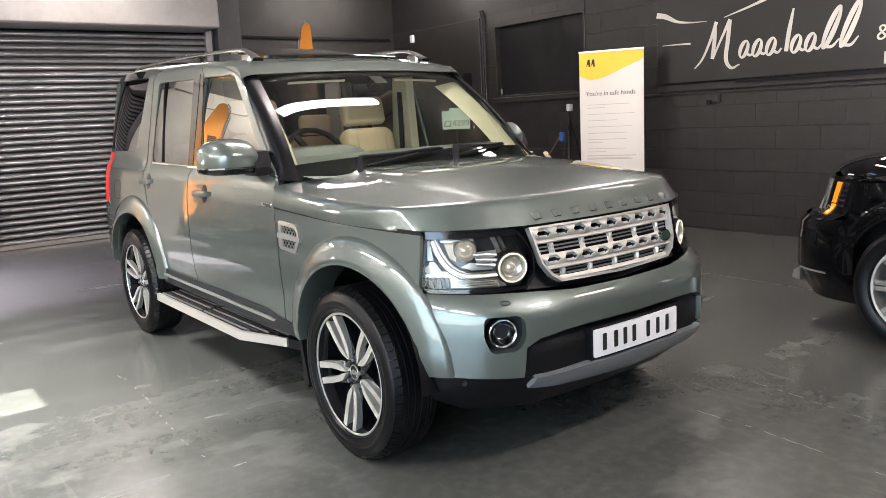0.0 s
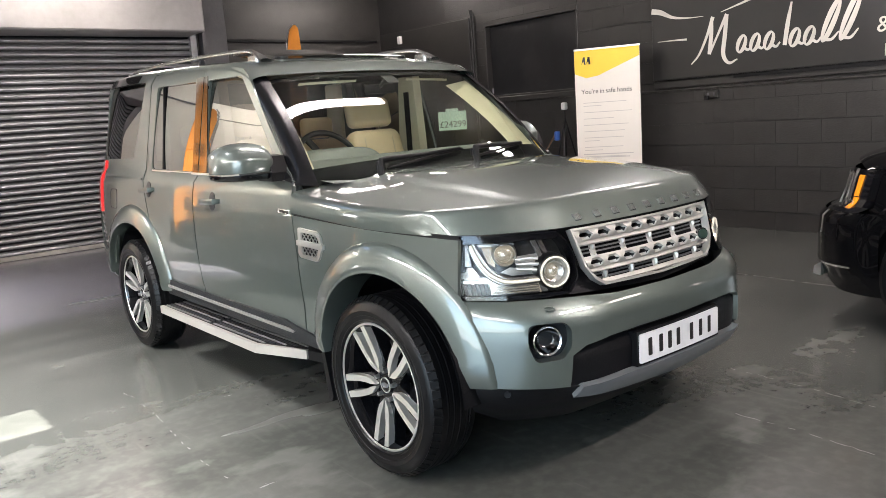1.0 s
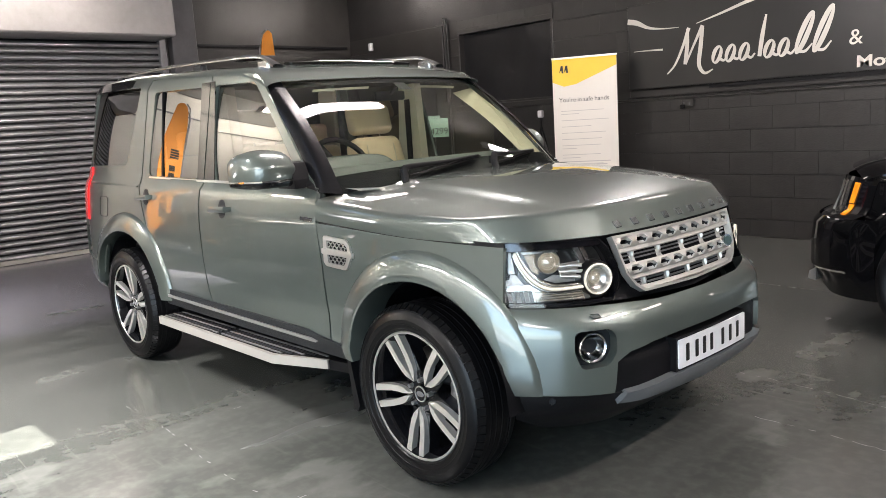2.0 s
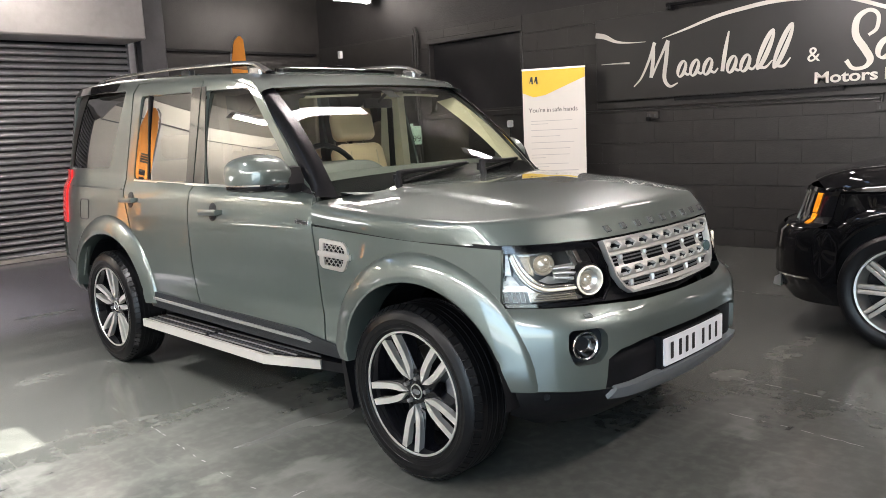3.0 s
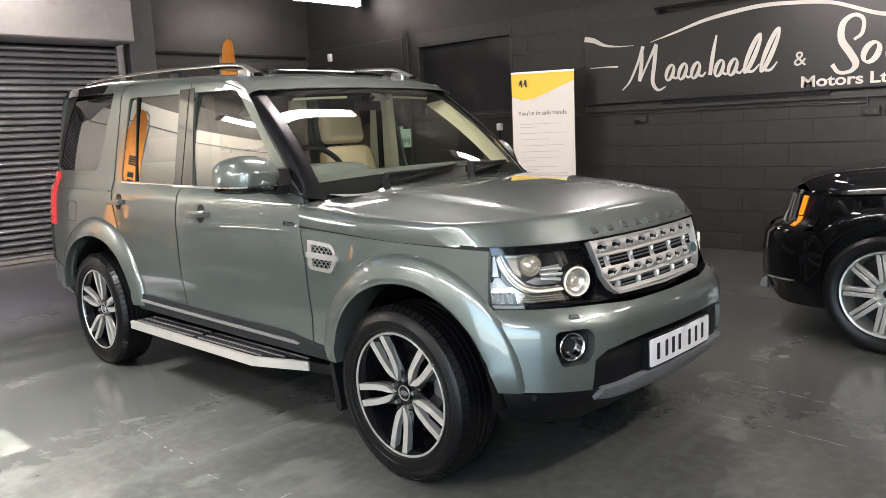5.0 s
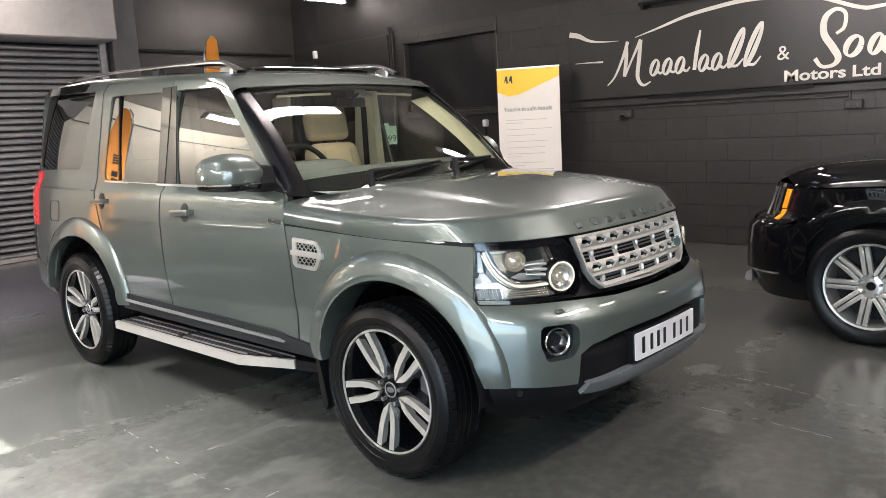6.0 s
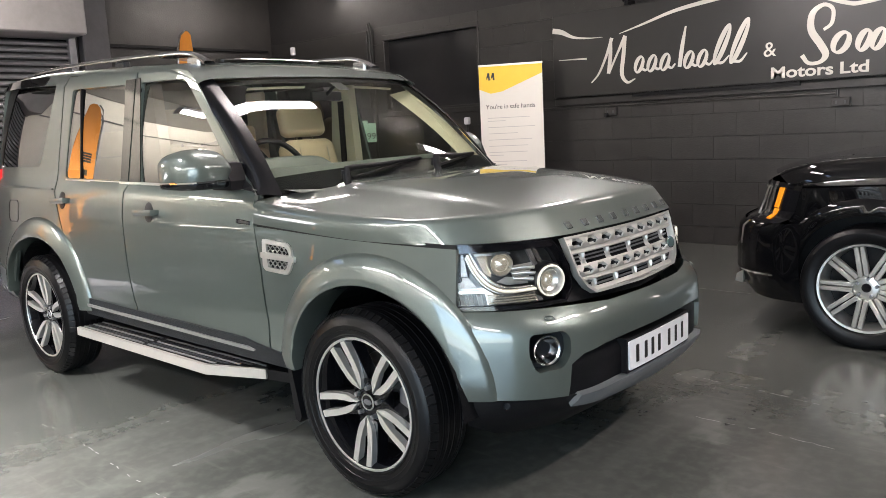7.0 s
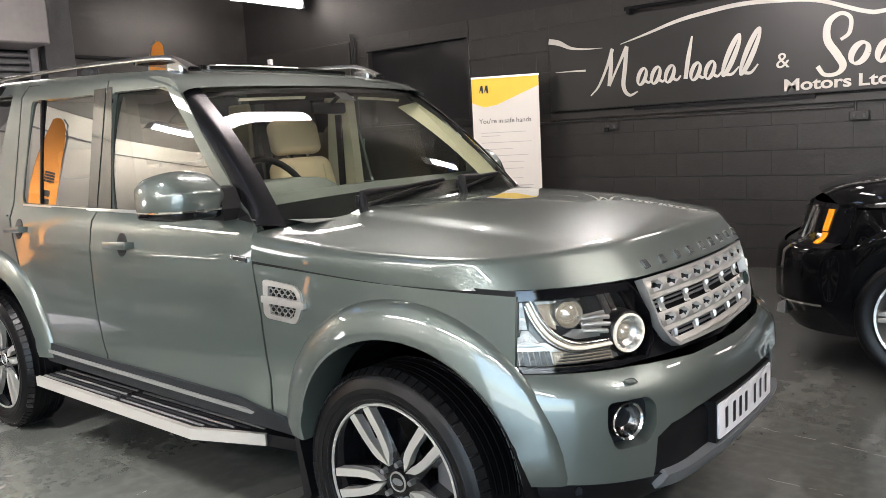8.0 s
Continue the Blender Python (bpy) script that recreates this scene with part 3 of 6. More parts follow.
QWIN = [(-1.275, 1.775), (-1.455, 1.29), (-2.10, 1.285), (-2.24, 1.31), (-2.19, 1.80), (-1.80, 1.80)]
pair("front_door", sheet(FD, right(), [rounded(FWIN, 0.03)], 0.045), M_PAINT, car)
pair("rear_door", sheet(RD, right(), [rounded(RWIN, 0.03)], 0.045), M_PAINT, car)
pair("front_wing", sheet(WING, right(), (), 0.045), M_PAINT, car)
pair("bonnet_gap", sheet([(0.816, 1.050), (0.816, 1.022), (1.10, 1.009), (1.40, 0.995), (1.66, 0.984), (1.855, 0.976), (1.855, 1.000), (1.66, 1.009), (1.40, 1.020), (1.10, 1.034)], right(-0.012), (), 0.05, rim=False), M_BLACK, car)
pair("rear_quarter", sheet(QUART, right(), [rounded(QWIN, 0.03)], 0.05), M_PAINT, car)
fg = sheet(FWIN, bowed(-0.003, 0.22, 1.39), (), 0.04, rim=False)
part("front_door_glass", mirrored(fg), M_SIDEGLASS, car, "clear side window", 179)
part("front_door_glass", fg, M_GLOSSGLASS, car, "clear side window in the front door", 179)
pair("rear_door_glass", sheet(RWIN, bowed(-0.004, 0.08), (), 0.04, rim=False), M_PRIVACY, car, "dark tinted side window", 179)
pair("quarter_glass", sheet(rounded(QWIN, 0.03), bowed(-0.003), (), 0.04, rim=False), M_PRIVACY, car, "dark tinted rear quarter window", 179)
pair("quarter_border", sheet([(-1.97, 1.795), (-2.19, 1.80), (-2.24, 1.31), (-2.17, 1.29), (-2.08, 1.52)], bowed(0.001), (), 0.05, rim=False), M_BLACK, car, "black border round the rear window", 60)
pair("window_divider", sheet([(-0.885, 1.222), (-0.940, 1.728), (-0.953, 1.728), (-0.90, 1.222)], right(0.002), (), 0.1), M_BLACK, car)
pair("pillar_cover", sheet([(-0.212, 1.203), (-0.264, 1.735), (-0.306, 1.735), (-0.326, 1.203)], right(0.004), (), 0.1, depth=0.008), M_PIANO, car, "gloss black door pillar cover")
pair("pillar_cover", sheet([(-0.340, 1.206), (-0.316, 1.735), (-0.416, 1.735), (-0.418, 1.206)], right(0.004), (), 0.1, depth=0.008), M_PIANO, car, "gloss black door pillar cover")
pair("waist_trim", sheet([(0.80, 1.186), (0.62, 1.199), (-0.41, 1.208), (-1.08, 1.220), (-1.08, 1.210), (-0.41, 1.198), (0.62, 1.188)], right(0.004), (), 0.1, depth=0.008), M_SILVER, car, "bright strip below the windows")

pair("door_top_filler", sheet([(0.20, 1.70), (-1.18, 1.715), (-1.18, 1.80), (-0.30, 1.775), (0.12, 1.745)], right(-0.022), (), 0.1, rim=False), M_BLACK, car)

# bonnet with sides that fold down over the wings
BON_V = [0, 0.2, 0.4, 0.6, 0.75, 0.85, 0.90, 0.920, 0.930, 0.937, 0.944, 1.0]
BON_Z = [1.197, 1.197, 1.188, 1.168, 1.144, 1.123, 1.111, 1.105, 1.100, 1.093, 1.083, 0.998]
EDGE_V, EDGE_ZZ = [0, 0.06, 0.2, 0.5, 0.85, 0.91, 0.925, 0.933, 0.94, 1.0], [1.139, 1.131, 1.119, 1.103, 1.090, 1.086, 1.082, 1.076, 1.067, 0.998]


def bonnet(u, v):
    """Flat top with a soft crown, a tight shoulder, near-vertical sides and a sloped front face."""
    a = abs(u)
    t = min(max((a - 0.72) / 0.28, 0), 1) * math.pi / 2
    fy = a / 0.72 * 0.955 if a < 0.72 else 0.955 + 0.045 * math.sin(t) ** 0.7
    yb = fy * 0.87
    xr, xf = 1.045 - 0.235 * min(1, (yb / 0.82)) ** 2, 2.103
    # the front edge follows the plan curve at that width
    w = 0.876
    for _ in range(3):
        yy = fy * w
        x = xr + (xf - drop(yy) - xr) * v
        w = flank(x, 1.03) - 0.002
    zl = 1.042 - 0.044 * v
    zc, zs = float(np.interp(v, BON_V, BON_Z)), float(np.interp(v, EDGE_V, EDGE_ZZ))
    if a < 0.72:
        z = zs + (zc - zs) * (1 - (a / 0.72) ** 2.8)
        # raised middle with a chamfer along its edge, fading out over the front
        ac = 0.445 + 0.085 * v
        k = min(max((a - ac + 0.022) / 0.044, 0), 1)
        k = k * k * (3 - 2 * k)
        z += 0.0052 * min(1, max(0, (0.93 - v) / 0.25)) * ((1 - k) - k * (0.72 - a) / (0.72 - ac))
    else:
        z = zl + (zs - zl) * math.cos(t) ** 0.7
    return (x, math.copysign(fy * w, u), z)


NU = 144
ROWS = [0.9 * k / 30 for k in range(30)] + [0.90 + 0.01 * k for k in range(11)]
NV = len(ROWS) - 1
bm = bmesh.new()
grid = [[bm.verts.new(bonnet(-1 + 2 * i / NU, ROWS[j])) for i in range(NU + 1)] for j in range(NV + 1)]
for j in range(NV):
    for i in range(NU):
        bm.faces.new((grid[j][i], grid[j + 1][i], grid[j + 1][i + 1], grid[j][i + 1]))
for i in (0, NU):
    edge = [bm.verts.new(row[i].co + Vector((0, -math.copysign(0.03, row[i].co.y), 0.004))) for row in grid]
    for j in range(NV):
        bm.faces.new((grid[j][i], edge[j], edge[j + 1], grid[j + 1][i]) if i else (grid[j][i], grid[j + 1][i], edge[j + 1], edge[j]))
low = [bm.verts.new(Vector(bonnet(-1 + 2 * i / NU, 1.0)) + Vector((-0.03, 0, -0.004))) for i in range(NU + 1)]
for i in range(NU):
    bm.faces.new((grid[NV][i], low[i], low[i + 1], grid[NV][i + 1]))
hood = part("bonnet", bm, M_PAINT, car, "flat clamshell bonnet with a sloped leading edge", 38)

# front bumper, painted, with dark centre
BUMP = [(0, 0.612), (0.25, 0.612), (0.40, 0.606), (0.50, 0.588), (0.548, 0.556), (0.558, 0.44), (0.70, 0.448), (0.865, 0.452), (0.96, 0.56), (1.03, 0.70), (1.035, 0.765), (0.86, 0.762), (0.62, 0.757), (0.45, 0.752), (0.30, 0.742), (0, 0.740)]
both = [(s_at(y) if y < 0.80 else y, z) for y, z in BUMP]
both = both + [(-s, z) for s, z in both[::-1] if s > 0]
FOG = rounded([(0.562, 0.590), (0.558, 0.655), (0.582, 0.682), (0.712, 0.680), (0.722, 0.610), (0.695, 0.542), (0.592, 0.548)], 0.02)
FOGL = [(-s, z) for s, z in FOG]
bumper = part("front_bumper", sheet(both, nose, [FOG, FOGL], 0.04, depth=0.05), M_PAINT, car, "painted front bumper with round fog lamp recesses", 40)
centre = [(s_at(y), z) for y, z in ((0, 0.622), (0.26, 0.622), (0.42, 0.62), (0.50, 0.605), (0.548, 0.565), (0.562, 0.42), (0, 0.395))]
centre = centre + [(-s, z) for s, z in centre[::-1] if s > 0]
part("bumper_centre", sheet(centre, lambda s, z: nose(s, z, -0.022 if z < 0.575 else -0.045), (), 0.035), M_BLACK, car, "dark plastic lower bumper centre", 35)
lowv = [(s_at(y) if y < 0.8 else y, z) for y, z in ((0, 0.41), (0.57, 0.436), (0.70, 0.442), (0.93, 0.445), (0.90, 0.33), (0.72, 0.27), (0.40, 0.25), (0, 0.25))]
lowv = lowv + [(-s, z) for s, z in lowv[::-1] if s > 0]
part("bumper_valance", sheet(lowv, lambda s, z: nose(s, z, -0.012 - max(0, 0.36 - z) * 0.9), (), 0.04), M_BLACK, car, "black lower valance", 40)
skid = [(s_at(y), z) for y, z in ((0, 0.450), (0.30, 0.448), (0.515, 0.436), (0.535, 0.392), (0.41, 0.382), (0, 0.365))]
skid = skid + [(-s, z) for s, z in skid[::-1] if s > 0]
part("skid_plate", sheet(skid, lambda s, z: nose(s, z, 0.006 + (z - 0.36) * 0.05), (), 0.04, depth=0.03), M_SKID, car, "grey metal skid plate", 40)
for sgn in (-1, 1):
    fc = nose(sgn * 0.652, 0.615, -0.045)
    m = Matrix.Translation(fc) @ Matrix.Rotation(radians(sgn * 22), 4, "Z") @ Matrix.Rotation(radians(-90), 4, "Z")
    hold = part("fog_lamp", lathe([(0.008, 0.050), (0.027, 0.0560), (0.031, 0.0535), (0.026, 0.0480)], 36), M_CHROME, car, "round fog lamp with silver ring", 40)
    hold.matrix_basis = m
    part("bowl", lathe([(0.024, 0.0482), (0.004, 0.040), (-0.012, 0.022), (-0.016, 0.001)], 32), M_FOGBOWL, hold, "", 60)
    part("shell", lathe([(0.02, 0.055), (-0.03, 0.056), (-0.03, 0.0)], 32), M_BLACK, hold, "", 60)
    lens = part("lens", lathe([(0.009, 0.045), (0.016, 0.035), (0.021, 0.018), (0.022, 0.001)], 32), M_LENS, hold, "", 60)
    back = sheet([(a, b) for a, b in (FOG if sgn > 0 else FOGL)], lambda s, z: nose(s, z, -0.052), (), 0.05, rim=False)
    part("fog_recess", back, M_DARKTRIM, car)

# parking sensors and lamp washer lids on the bumper
for sgn in (-1, 1):
    for yy, zz in ((0.80, 0.425), (0.36, 0.425)):
        so = part("parking_sensor", lathe([(0.0, 0.013), (0.004, 0.012), (0.005, 0.0)], 16), M_DARKTRIM, bumper, "", 40)
        so.matrix_basis = Matrix.Translation(nose(sgn * yy, zz, -0.008)) @ Matrix.Rotation(radians(sgn * 35 * yy / 0.8 - 90), 4, "Z") @ Matrix.Rotation(math.pi, 4, "Z")
    part("washer_lid", sheet(rounded([(sgn * a, b) for a, b in ((0.60, 0.733), (0.632, 0.733), (0.632, 0.722), (0.60, 0.722))], 0.004), lambda s, z: nose(s, z, 0.003), (), 0.04, depth=0.004, flip=sgn < 0), M_PAINT, bumper, "", 40)

# number plate: a white board with seven dark bars
plate = part("number_plate", sheet(rounded([(-0.262, 0.465), (0.262, 0.465), (0.262, 0.577), (-0.262, 0.577)], 0.008), lambda y, z: (2.246 - 0.10 * y * y, y, z), (), 0.06, depth=0.012), M_PLATE, car, "white number plate with dark characters", 30)
part("plate_holder", sheet([(-0.272, 0.455), (0.272, 0.455), (0.272, 0.588), (-0.272, 0.588)], lambda y, z: (2.240 - 0.10 * y * y, y, z), (), 0.06, depth=0.05), M_BLACK, car)
for k, yy in enumerate((-0.205, -0.140, -0.085, -0.030, 0.060, 0.125, 0.190)):
    part("bar", sheet(rounded([(yy - 0.012, 0.487), (yy + 0.012, 0.487), (yy + 0.012, 0.556), (yy - 0.012, 0.556)], 0.006), lambda y, z: (2.2475 - 0.10 * y * y, y, z), (), 0.08, rim=False), M_INK, plate)

M_BADGE = mat("badge_grey", (0.19, 0.205, 0.20), 0.25, metal=0.7, coat=1.0)
# raised maker's letters on the bonnet edge, as plain bars
for k in range(9):
    u = (-0.375 + 0.0975 * k) / 0.955
    a, b = Vector(bonnet(u, 0.969)), Vector(bonnet(u, 0.992))
    mm = Matrix.Translation((a + b) / 2) @ Matrix((( (b - a).normalized()), Vector((0, 1, 0)), (b - a).normalized().cross(Vector((0, 1, 0))).normalized())).transposed().to_4x4()
    part("raised_bar", box(-0.016, 0.016, -0.019, 0.019, -0.004, 0.0035, bevel=0.003, m=mm), M_BADGE, hood)


# grille
GR = [(0.436, 0.990), (0.424, 0.916), (0.412, 0.850), (0.378, 0.800), (0.333, 0.772), (0, 0.764)]


def gr_outline(k):
    o = [(max(a - k, 0), z + (k if z < 0.81 else -k if z > 0.98 else 0)) for a, z in GR]
    return o + [(-a, z) for a, z in o[::-1] if a > 0]


black = [(s_at(y), z) for y, z in ((0, 1.0), (0.50, 1.0), (0.48, 0.93), (0.45, 0.86), (0.45, 0.79), (0.48, 0.752), (0, 0.735))]
black = black + [(-s, z) for s, z in black[::-1] if s > 0]
part("grille_backing", sheet(black, lambda s, z: nose(s, z, -0.05), (), 0.04, rim=False), M_BLACK, car, "black panel round the grille", 60)
go = [(s, z) for s, z in gr_outline(0.0)]
gi = [(s, z) for s, z in gr_outline(0.009)]
gsur = part("grille_frame", sheet(go, lambda s, z: nose(s, z, 0.004), [gi], 0.04, depth=0.03), M_GRILLE, car, "silver grille frame", 40)


def half_width(z):
    return float(np.interp(z, [0.772, 0.80, 0.85, 0.916, 0.99], [0.333, 0.378, 0.412, 0.424, 0.436])) - 0.010


# two pierced silver bars, each a bowed panel with a row of six-sided holes
for zc, nh, zh in ((0.9605, 9, 0.0235), (0.8585, 9, 0.0225)):
    w0, w1 = half_width(zc - zh), half_width(zc + zh)
    out = [(-w0, zc - zh), (w0, zc - zh), (w1, zc + zh), (-w1, zc + zh)]
    holes = []
    for k in range(nh):
        c = -w0 + (k + 0.5) * 2 * w0 / nh
        a, h = 0.035, 0.0160
        holes.append([(c - a, zc), (c - a * 0.52, zc - h), (c + a * 0.52, zc - h), (c + a, zc), (c + a * 0.52, zc + h), (c - a * 0.52, zc + h)])

    def face(s, z):
        return nose(s, z, 0.004 - 0.012 * ((z - zc) / zh) ** 2)
    bar = part("grille_bar", sheet(out, face, holes, 0.012, depth=0.016), M_GRILLE, gsur, "", 40)
    # sloping collar inside each hole
    for hx in holes:
        cx = sum(p[0] for p in hx) / 6
        bm = bmesh.new()
        A = [bm.verts.new(nose(p[0], p[1], -0.004)) for p in hx]
        B = [bm.verts.new(nose(cx + (p[0] - cx) * 0.74, zc + (p[1] - zc) * 0.66, -0.024)) for p in hx]
        for k in range(6):
            bm.faces.new((A[k], A[(k + 1) % 6], B[(k + 1) % 6], B[k]))
        part("collar", bm, M_LAMPBACK, bar)
for zc, zh in ((0.9275, 0.0080), (0.8265, 0.0080), (0.7805, 0.0075)):
    w0 = half_width(zc)
    part("grille_rail", sheet([(-w0, zc - zh), (w0, zc - zh), (w0, zc + zh), (-w0, zc + zh)], lambda s, z: nose(s, z, -0.004 - 120 * (z - zc) ** 2), (), 0.012, depth=0.02), M_GRILLE, gsur, "", 40)
for zc0, zc1 in ((0.878, 0.924), (0.778, 0.823)):
    for k in range(5):
        w0 = half_width((zc0 + zc1) / 2)
        c = -w0 + (k + 0.5) * 2 * w0 / 5
        part("grille_post", sheet(rounded([(c - 0.007, zc0), (c + 0.007, zc0), (c + 0.008, zc1), (c - 0.008, zc1)], 0.005), lambda s, z: nose(s, z, -0.012 - 200 * (s - c) ** 2), (), 0.008, depth=0.024), M_GRILLE, gsur, "", 40)
for zc in (0.890, 0.904, 0.793, 0.807):
    w0 = half_width(zc)
    part("inner_slat", sheet([(-w0, zc - 0.003), (w0, zc - 0.003), (w0, zc + 0.003), (-w0, zc + 0.003)], lambda s, z: nose(s, z, -0.030), (), 0.06, depth=0.012), M_STEEL, gsur, "", 40)
part("badge_ring", sheet([(0.335 + 0.043 * math.cos(t * math.pi / 10), 0.864 + 0.0245 * math.sin(t * math.pi / 10)) for t in range(20)], lambda s, z: nose(s, z, 0.008), (), 0.05, depth=0.012), M_CHROME, gsur, "bright oval badge ring", 40)
part("oval_badge", sheet([(0.335 + 0.036 * math.cos(t * math.pi / 10), 0.864 + 0.019 * math.sin(t * math.pi / 10)) for t in range(20)], lambda s, z: nose(s, z, 0.0105), (), 0.05, depth=0.003), mat("badge_green", (0.018, 0.045, 0.032), 0.3, coat=1.0), gsur, "small green oval badge", 40)

# headlights
LAMP = [(0.862, 0.996), (0.908, 0.766), (0.739, 0.763), (0.581, 0.761), (0.492, 0.768), (0.450, 0.815), (0.440, 0.890), (0.462, 0.955), (0.490, 0.990), (0.684, 0.996)]
for sgn in (-1, 1):
    o = [(s * sgn, z) for s, z in LAMP]
    lamp = part("headlight", sheet(o, lambda s, z: nose(s, z, -0.075), (), 0.05, rim=False, flip=False), M_LAMPINNER, car, "clear headlight, lit, with round lamp and bent light strip", 60)
    part("rim", sheet(o, lambda s, z: nose(s, z, -0.001), [[((s - sgn * 0.66) * 0.975 + sgn * 0.66, 0.88 + (z - 0.88) * 0.94) for s, z in o]], 0.05, depth=0.08), M_GLOSSBLK, lamp, "", 40)
    part("lens", sheet([((s - sgn * 0.66) * 0.985 + sgn * 0.66, 0.88 + (z - 0.88) * 0.97) for s, z in o], lambda s, z: nose(s, z, 0.001), (), 0.05, rim=False), M_LENS, lamp, "clear lens", 179)

    def P(a, z, off):
        return Vector(nose(sgn * a, z, off))

    def turned(a, z, off, deg):
        return Matrix.Translation(P(a, z, off)) @ Matrix.Rotation(radians(sgn * deg - 90), 4, "Z")

    def turn_part(nm, pr, ma, m, lab="", seg=36):
        ob = part(nm, lathe(pr, seg), ma, lamp, lab, 50)
        ob.matrix_basis = m
    # round lamp with a thin glowing ring
    m = turned(0.533, 0.846, -0.03, 22)
    turn_part("ring", [(0.014, 0.0560), (0.022, 0.0580), (0.026, 0.0565), (0.026, 0.0525), (0.021, 0.0505)], M_LAMPGLOW, m, "glowing ring")
    turn_part("bowl", [(0.021, 0.0505), (0.006, 0.044), (-0.008, 0.027), (-0.014, 0.001)], M_SILVER, m)
    turn_part("globe", [(-0.006, 0.025), (0.006, 0.022), (0.014, 0.012), (0.016, 0.001)], M_GLOBE, m)
    turn_part("bowl_ring", [(0.006, 0.041), (0.011, 0.038), (0.008, 0.034)], M_SILVER, m)
    turn_part("bezel", [(-0.035, 0.067), (0.008, 0.066), (0.017, 0.063), (0.019, 0.060), (0.014, 0.056)], M_LAMPBACK, m)

    def plate(nm, pts, off, ma, lab="", dp=0.012, slope=0.0):
        zz = [q[1] for q in pts]
        part(nm, sheet([(sgn * a, b) for a, b in pts], lambda s, z: nose(s, z, off + slope * (z - min(zz))), (), 0.03, depth=dp, flip=False), ma, lamp, lab, 40)
    # projector in a bright square frame
    m = turned(0.702, 0.916, -0.055, 38)
    turn_part("projector_ring", [(-0.02, 0.047), (0.018, 0.044), (0.022, 0.040), (0.012, 0.037), (-0.02, 0.036)], M_SILVER, m)
    turn_part("projector_lens", [(-0.01, 0.036), (0.014, 0.032), (0.026, 0.020), (0.031, 0.001)], M_GLOBE, m, "lit projector")
    plate("projector_frame", ((0.655, 0.958), (0.655, 0.952), (0.795, 0.950), (0.798, 0.958)), -0.030, M_FACET)
    plate("projector_cheek", ((0.795, 0.950), (0.748, 0.950), (0.744, 0.905), (0.752, 0.872), (0.778, 0.886)), -0.052, M_CHEEK, "bright cheek beside the projector", 0.01, -0.25)
    # bent running light in a pale carrier
    path = smooth_curve([(0.822, 0.958), (0.815, 0.925), (0.803, 0.892), (0.780, 0.858), (0.745, 0.834), (0.700, 0.823), (0.590, 0.824)], 6)
    part("light_strip", add_tube(bmesh.new(), [P(a, b, -0.018) for a, b in path], 0.0052, 8), M_LAMPGLOW, lamp, "glowing bent running light", 60)
    part("strip_carrier", add_tube(bmesh.new(), [P(a - 0.011, b + 0.009, -0.024) for a, b in path], 0.0068, 8), M_REFL, lamp, "", 60)
    part("strip_housing", add_tube(bmesh.new(), [P(a + 0.009, b - 0.010, -0.030) for a, b in path], 0.0085, 8), M_REFL, lamp, "", 60)
    plate("lower_tray", ((0.560, 0.774), (0.895, 0.774), (0.888, 0.836), (0.80, 0.836), (0.745, 0.814), (0.575, 0.814)), -0.050, M_SILVER, "pale lower tray")
    plate("inner_tray", ((0.590, 0.838), (0.690, 0.838), (0.735, 0.852), (0.690, 0.868), (0.600, 0.856)), -0.055, M_SILVER)
    # outer reflector, in two fields, and a row of facets below it
    plate("side_reflector", ((0.836, 0.958), (0.862, 0.958), (0.880, 0.880), (0.842, 0.880)), -0.034, M_FACET, "bright side reflector", 0.01, 0.12)
    plate("side_reflector", ((0.841, 0.876), (0.881, 0.876), (0.888, 0.838), (0.815, 0.838)), -0.034, M_FACET, "", 0.01, -0.2)
    plate("lower_shelf", ((0.890, 0.832), (0.812, 0.832), (0.795, 0.822), (0.892, 0.822)), -0.020, M_REFL)
    for k in range(6):
        x0 = 0.792 + 0.0165 * k
        plate("corner_facet", ((x0, 0.778), (x0 + 0.0155, 0.778), (x0 + 0.0145, 0.818), (x0 + 0.001, 0.818)), -0.030 - 0.006 * (k % 2), M_FACET if k % 2 else M_LAMPINNER, "", 0.01, 0.30 if k % 2 else 0.1)
    plate("prism_bed", ((0.590, 0.776), (0.788, 0.776), (0.786, 0.812), (0.600, 0.809)), -0.034, M_CHEEK, "ribbed bright reflector", 0.01, 0.15)
    for k in range(4):
        zz = 0.781 + 0.0085 * k
        part("prism_bar", add_tube(bmesh.new(), [P(a, zz, -0.026) for a in (0.60, 0.66, 0.72, 0.785 - 0.01 * k)], 0.0034, 6), M_REFL, lamp, "", 60)
    # chrome fins between the lamps, and two slanted bars above
    for k in range(3):
        part("fin", add_tube(bmesh.new(), [P(0.582, 0.899 - 0.021 * k, -0.016), P(0.620, 0.902 - 0.020 * k, -0.026), P(0.664, 0.897 - 0.017 * k, -0.040)], [0.0068, 0.0075, 0.005], 8), M_SILVER, lamp, "", 60)
    plate("fin_bed", ((0.575, 0.845), (0.660, 0.858), (0.672, 0.906), (0.575, 0.912)), -0.045, M_SILVER)
    for k in range(2):
        a0 = 0.590 - 0.026 * k
        plate("slant_bar", ((a0, 0.962), (a0 - 0.018, 0.962), (a0 - 0.034, 0.902), (a0 - 0.018, 0.900)), -0.034 - 0.006 * k, M_FACET if k == 0 else M_REFL, "", 0.014, 0.1)
    part("brow", sheet([(sgn * a, b) for a, b in ((0.49, 0.990), (0.858, 0.990), (0.862, 0.966), (0.49, 0.966))], lambda s, z: nose(s, z, -0.006), (), 0.05, depth=0.03), M_GLOSSBLK, lamp, "", 40)
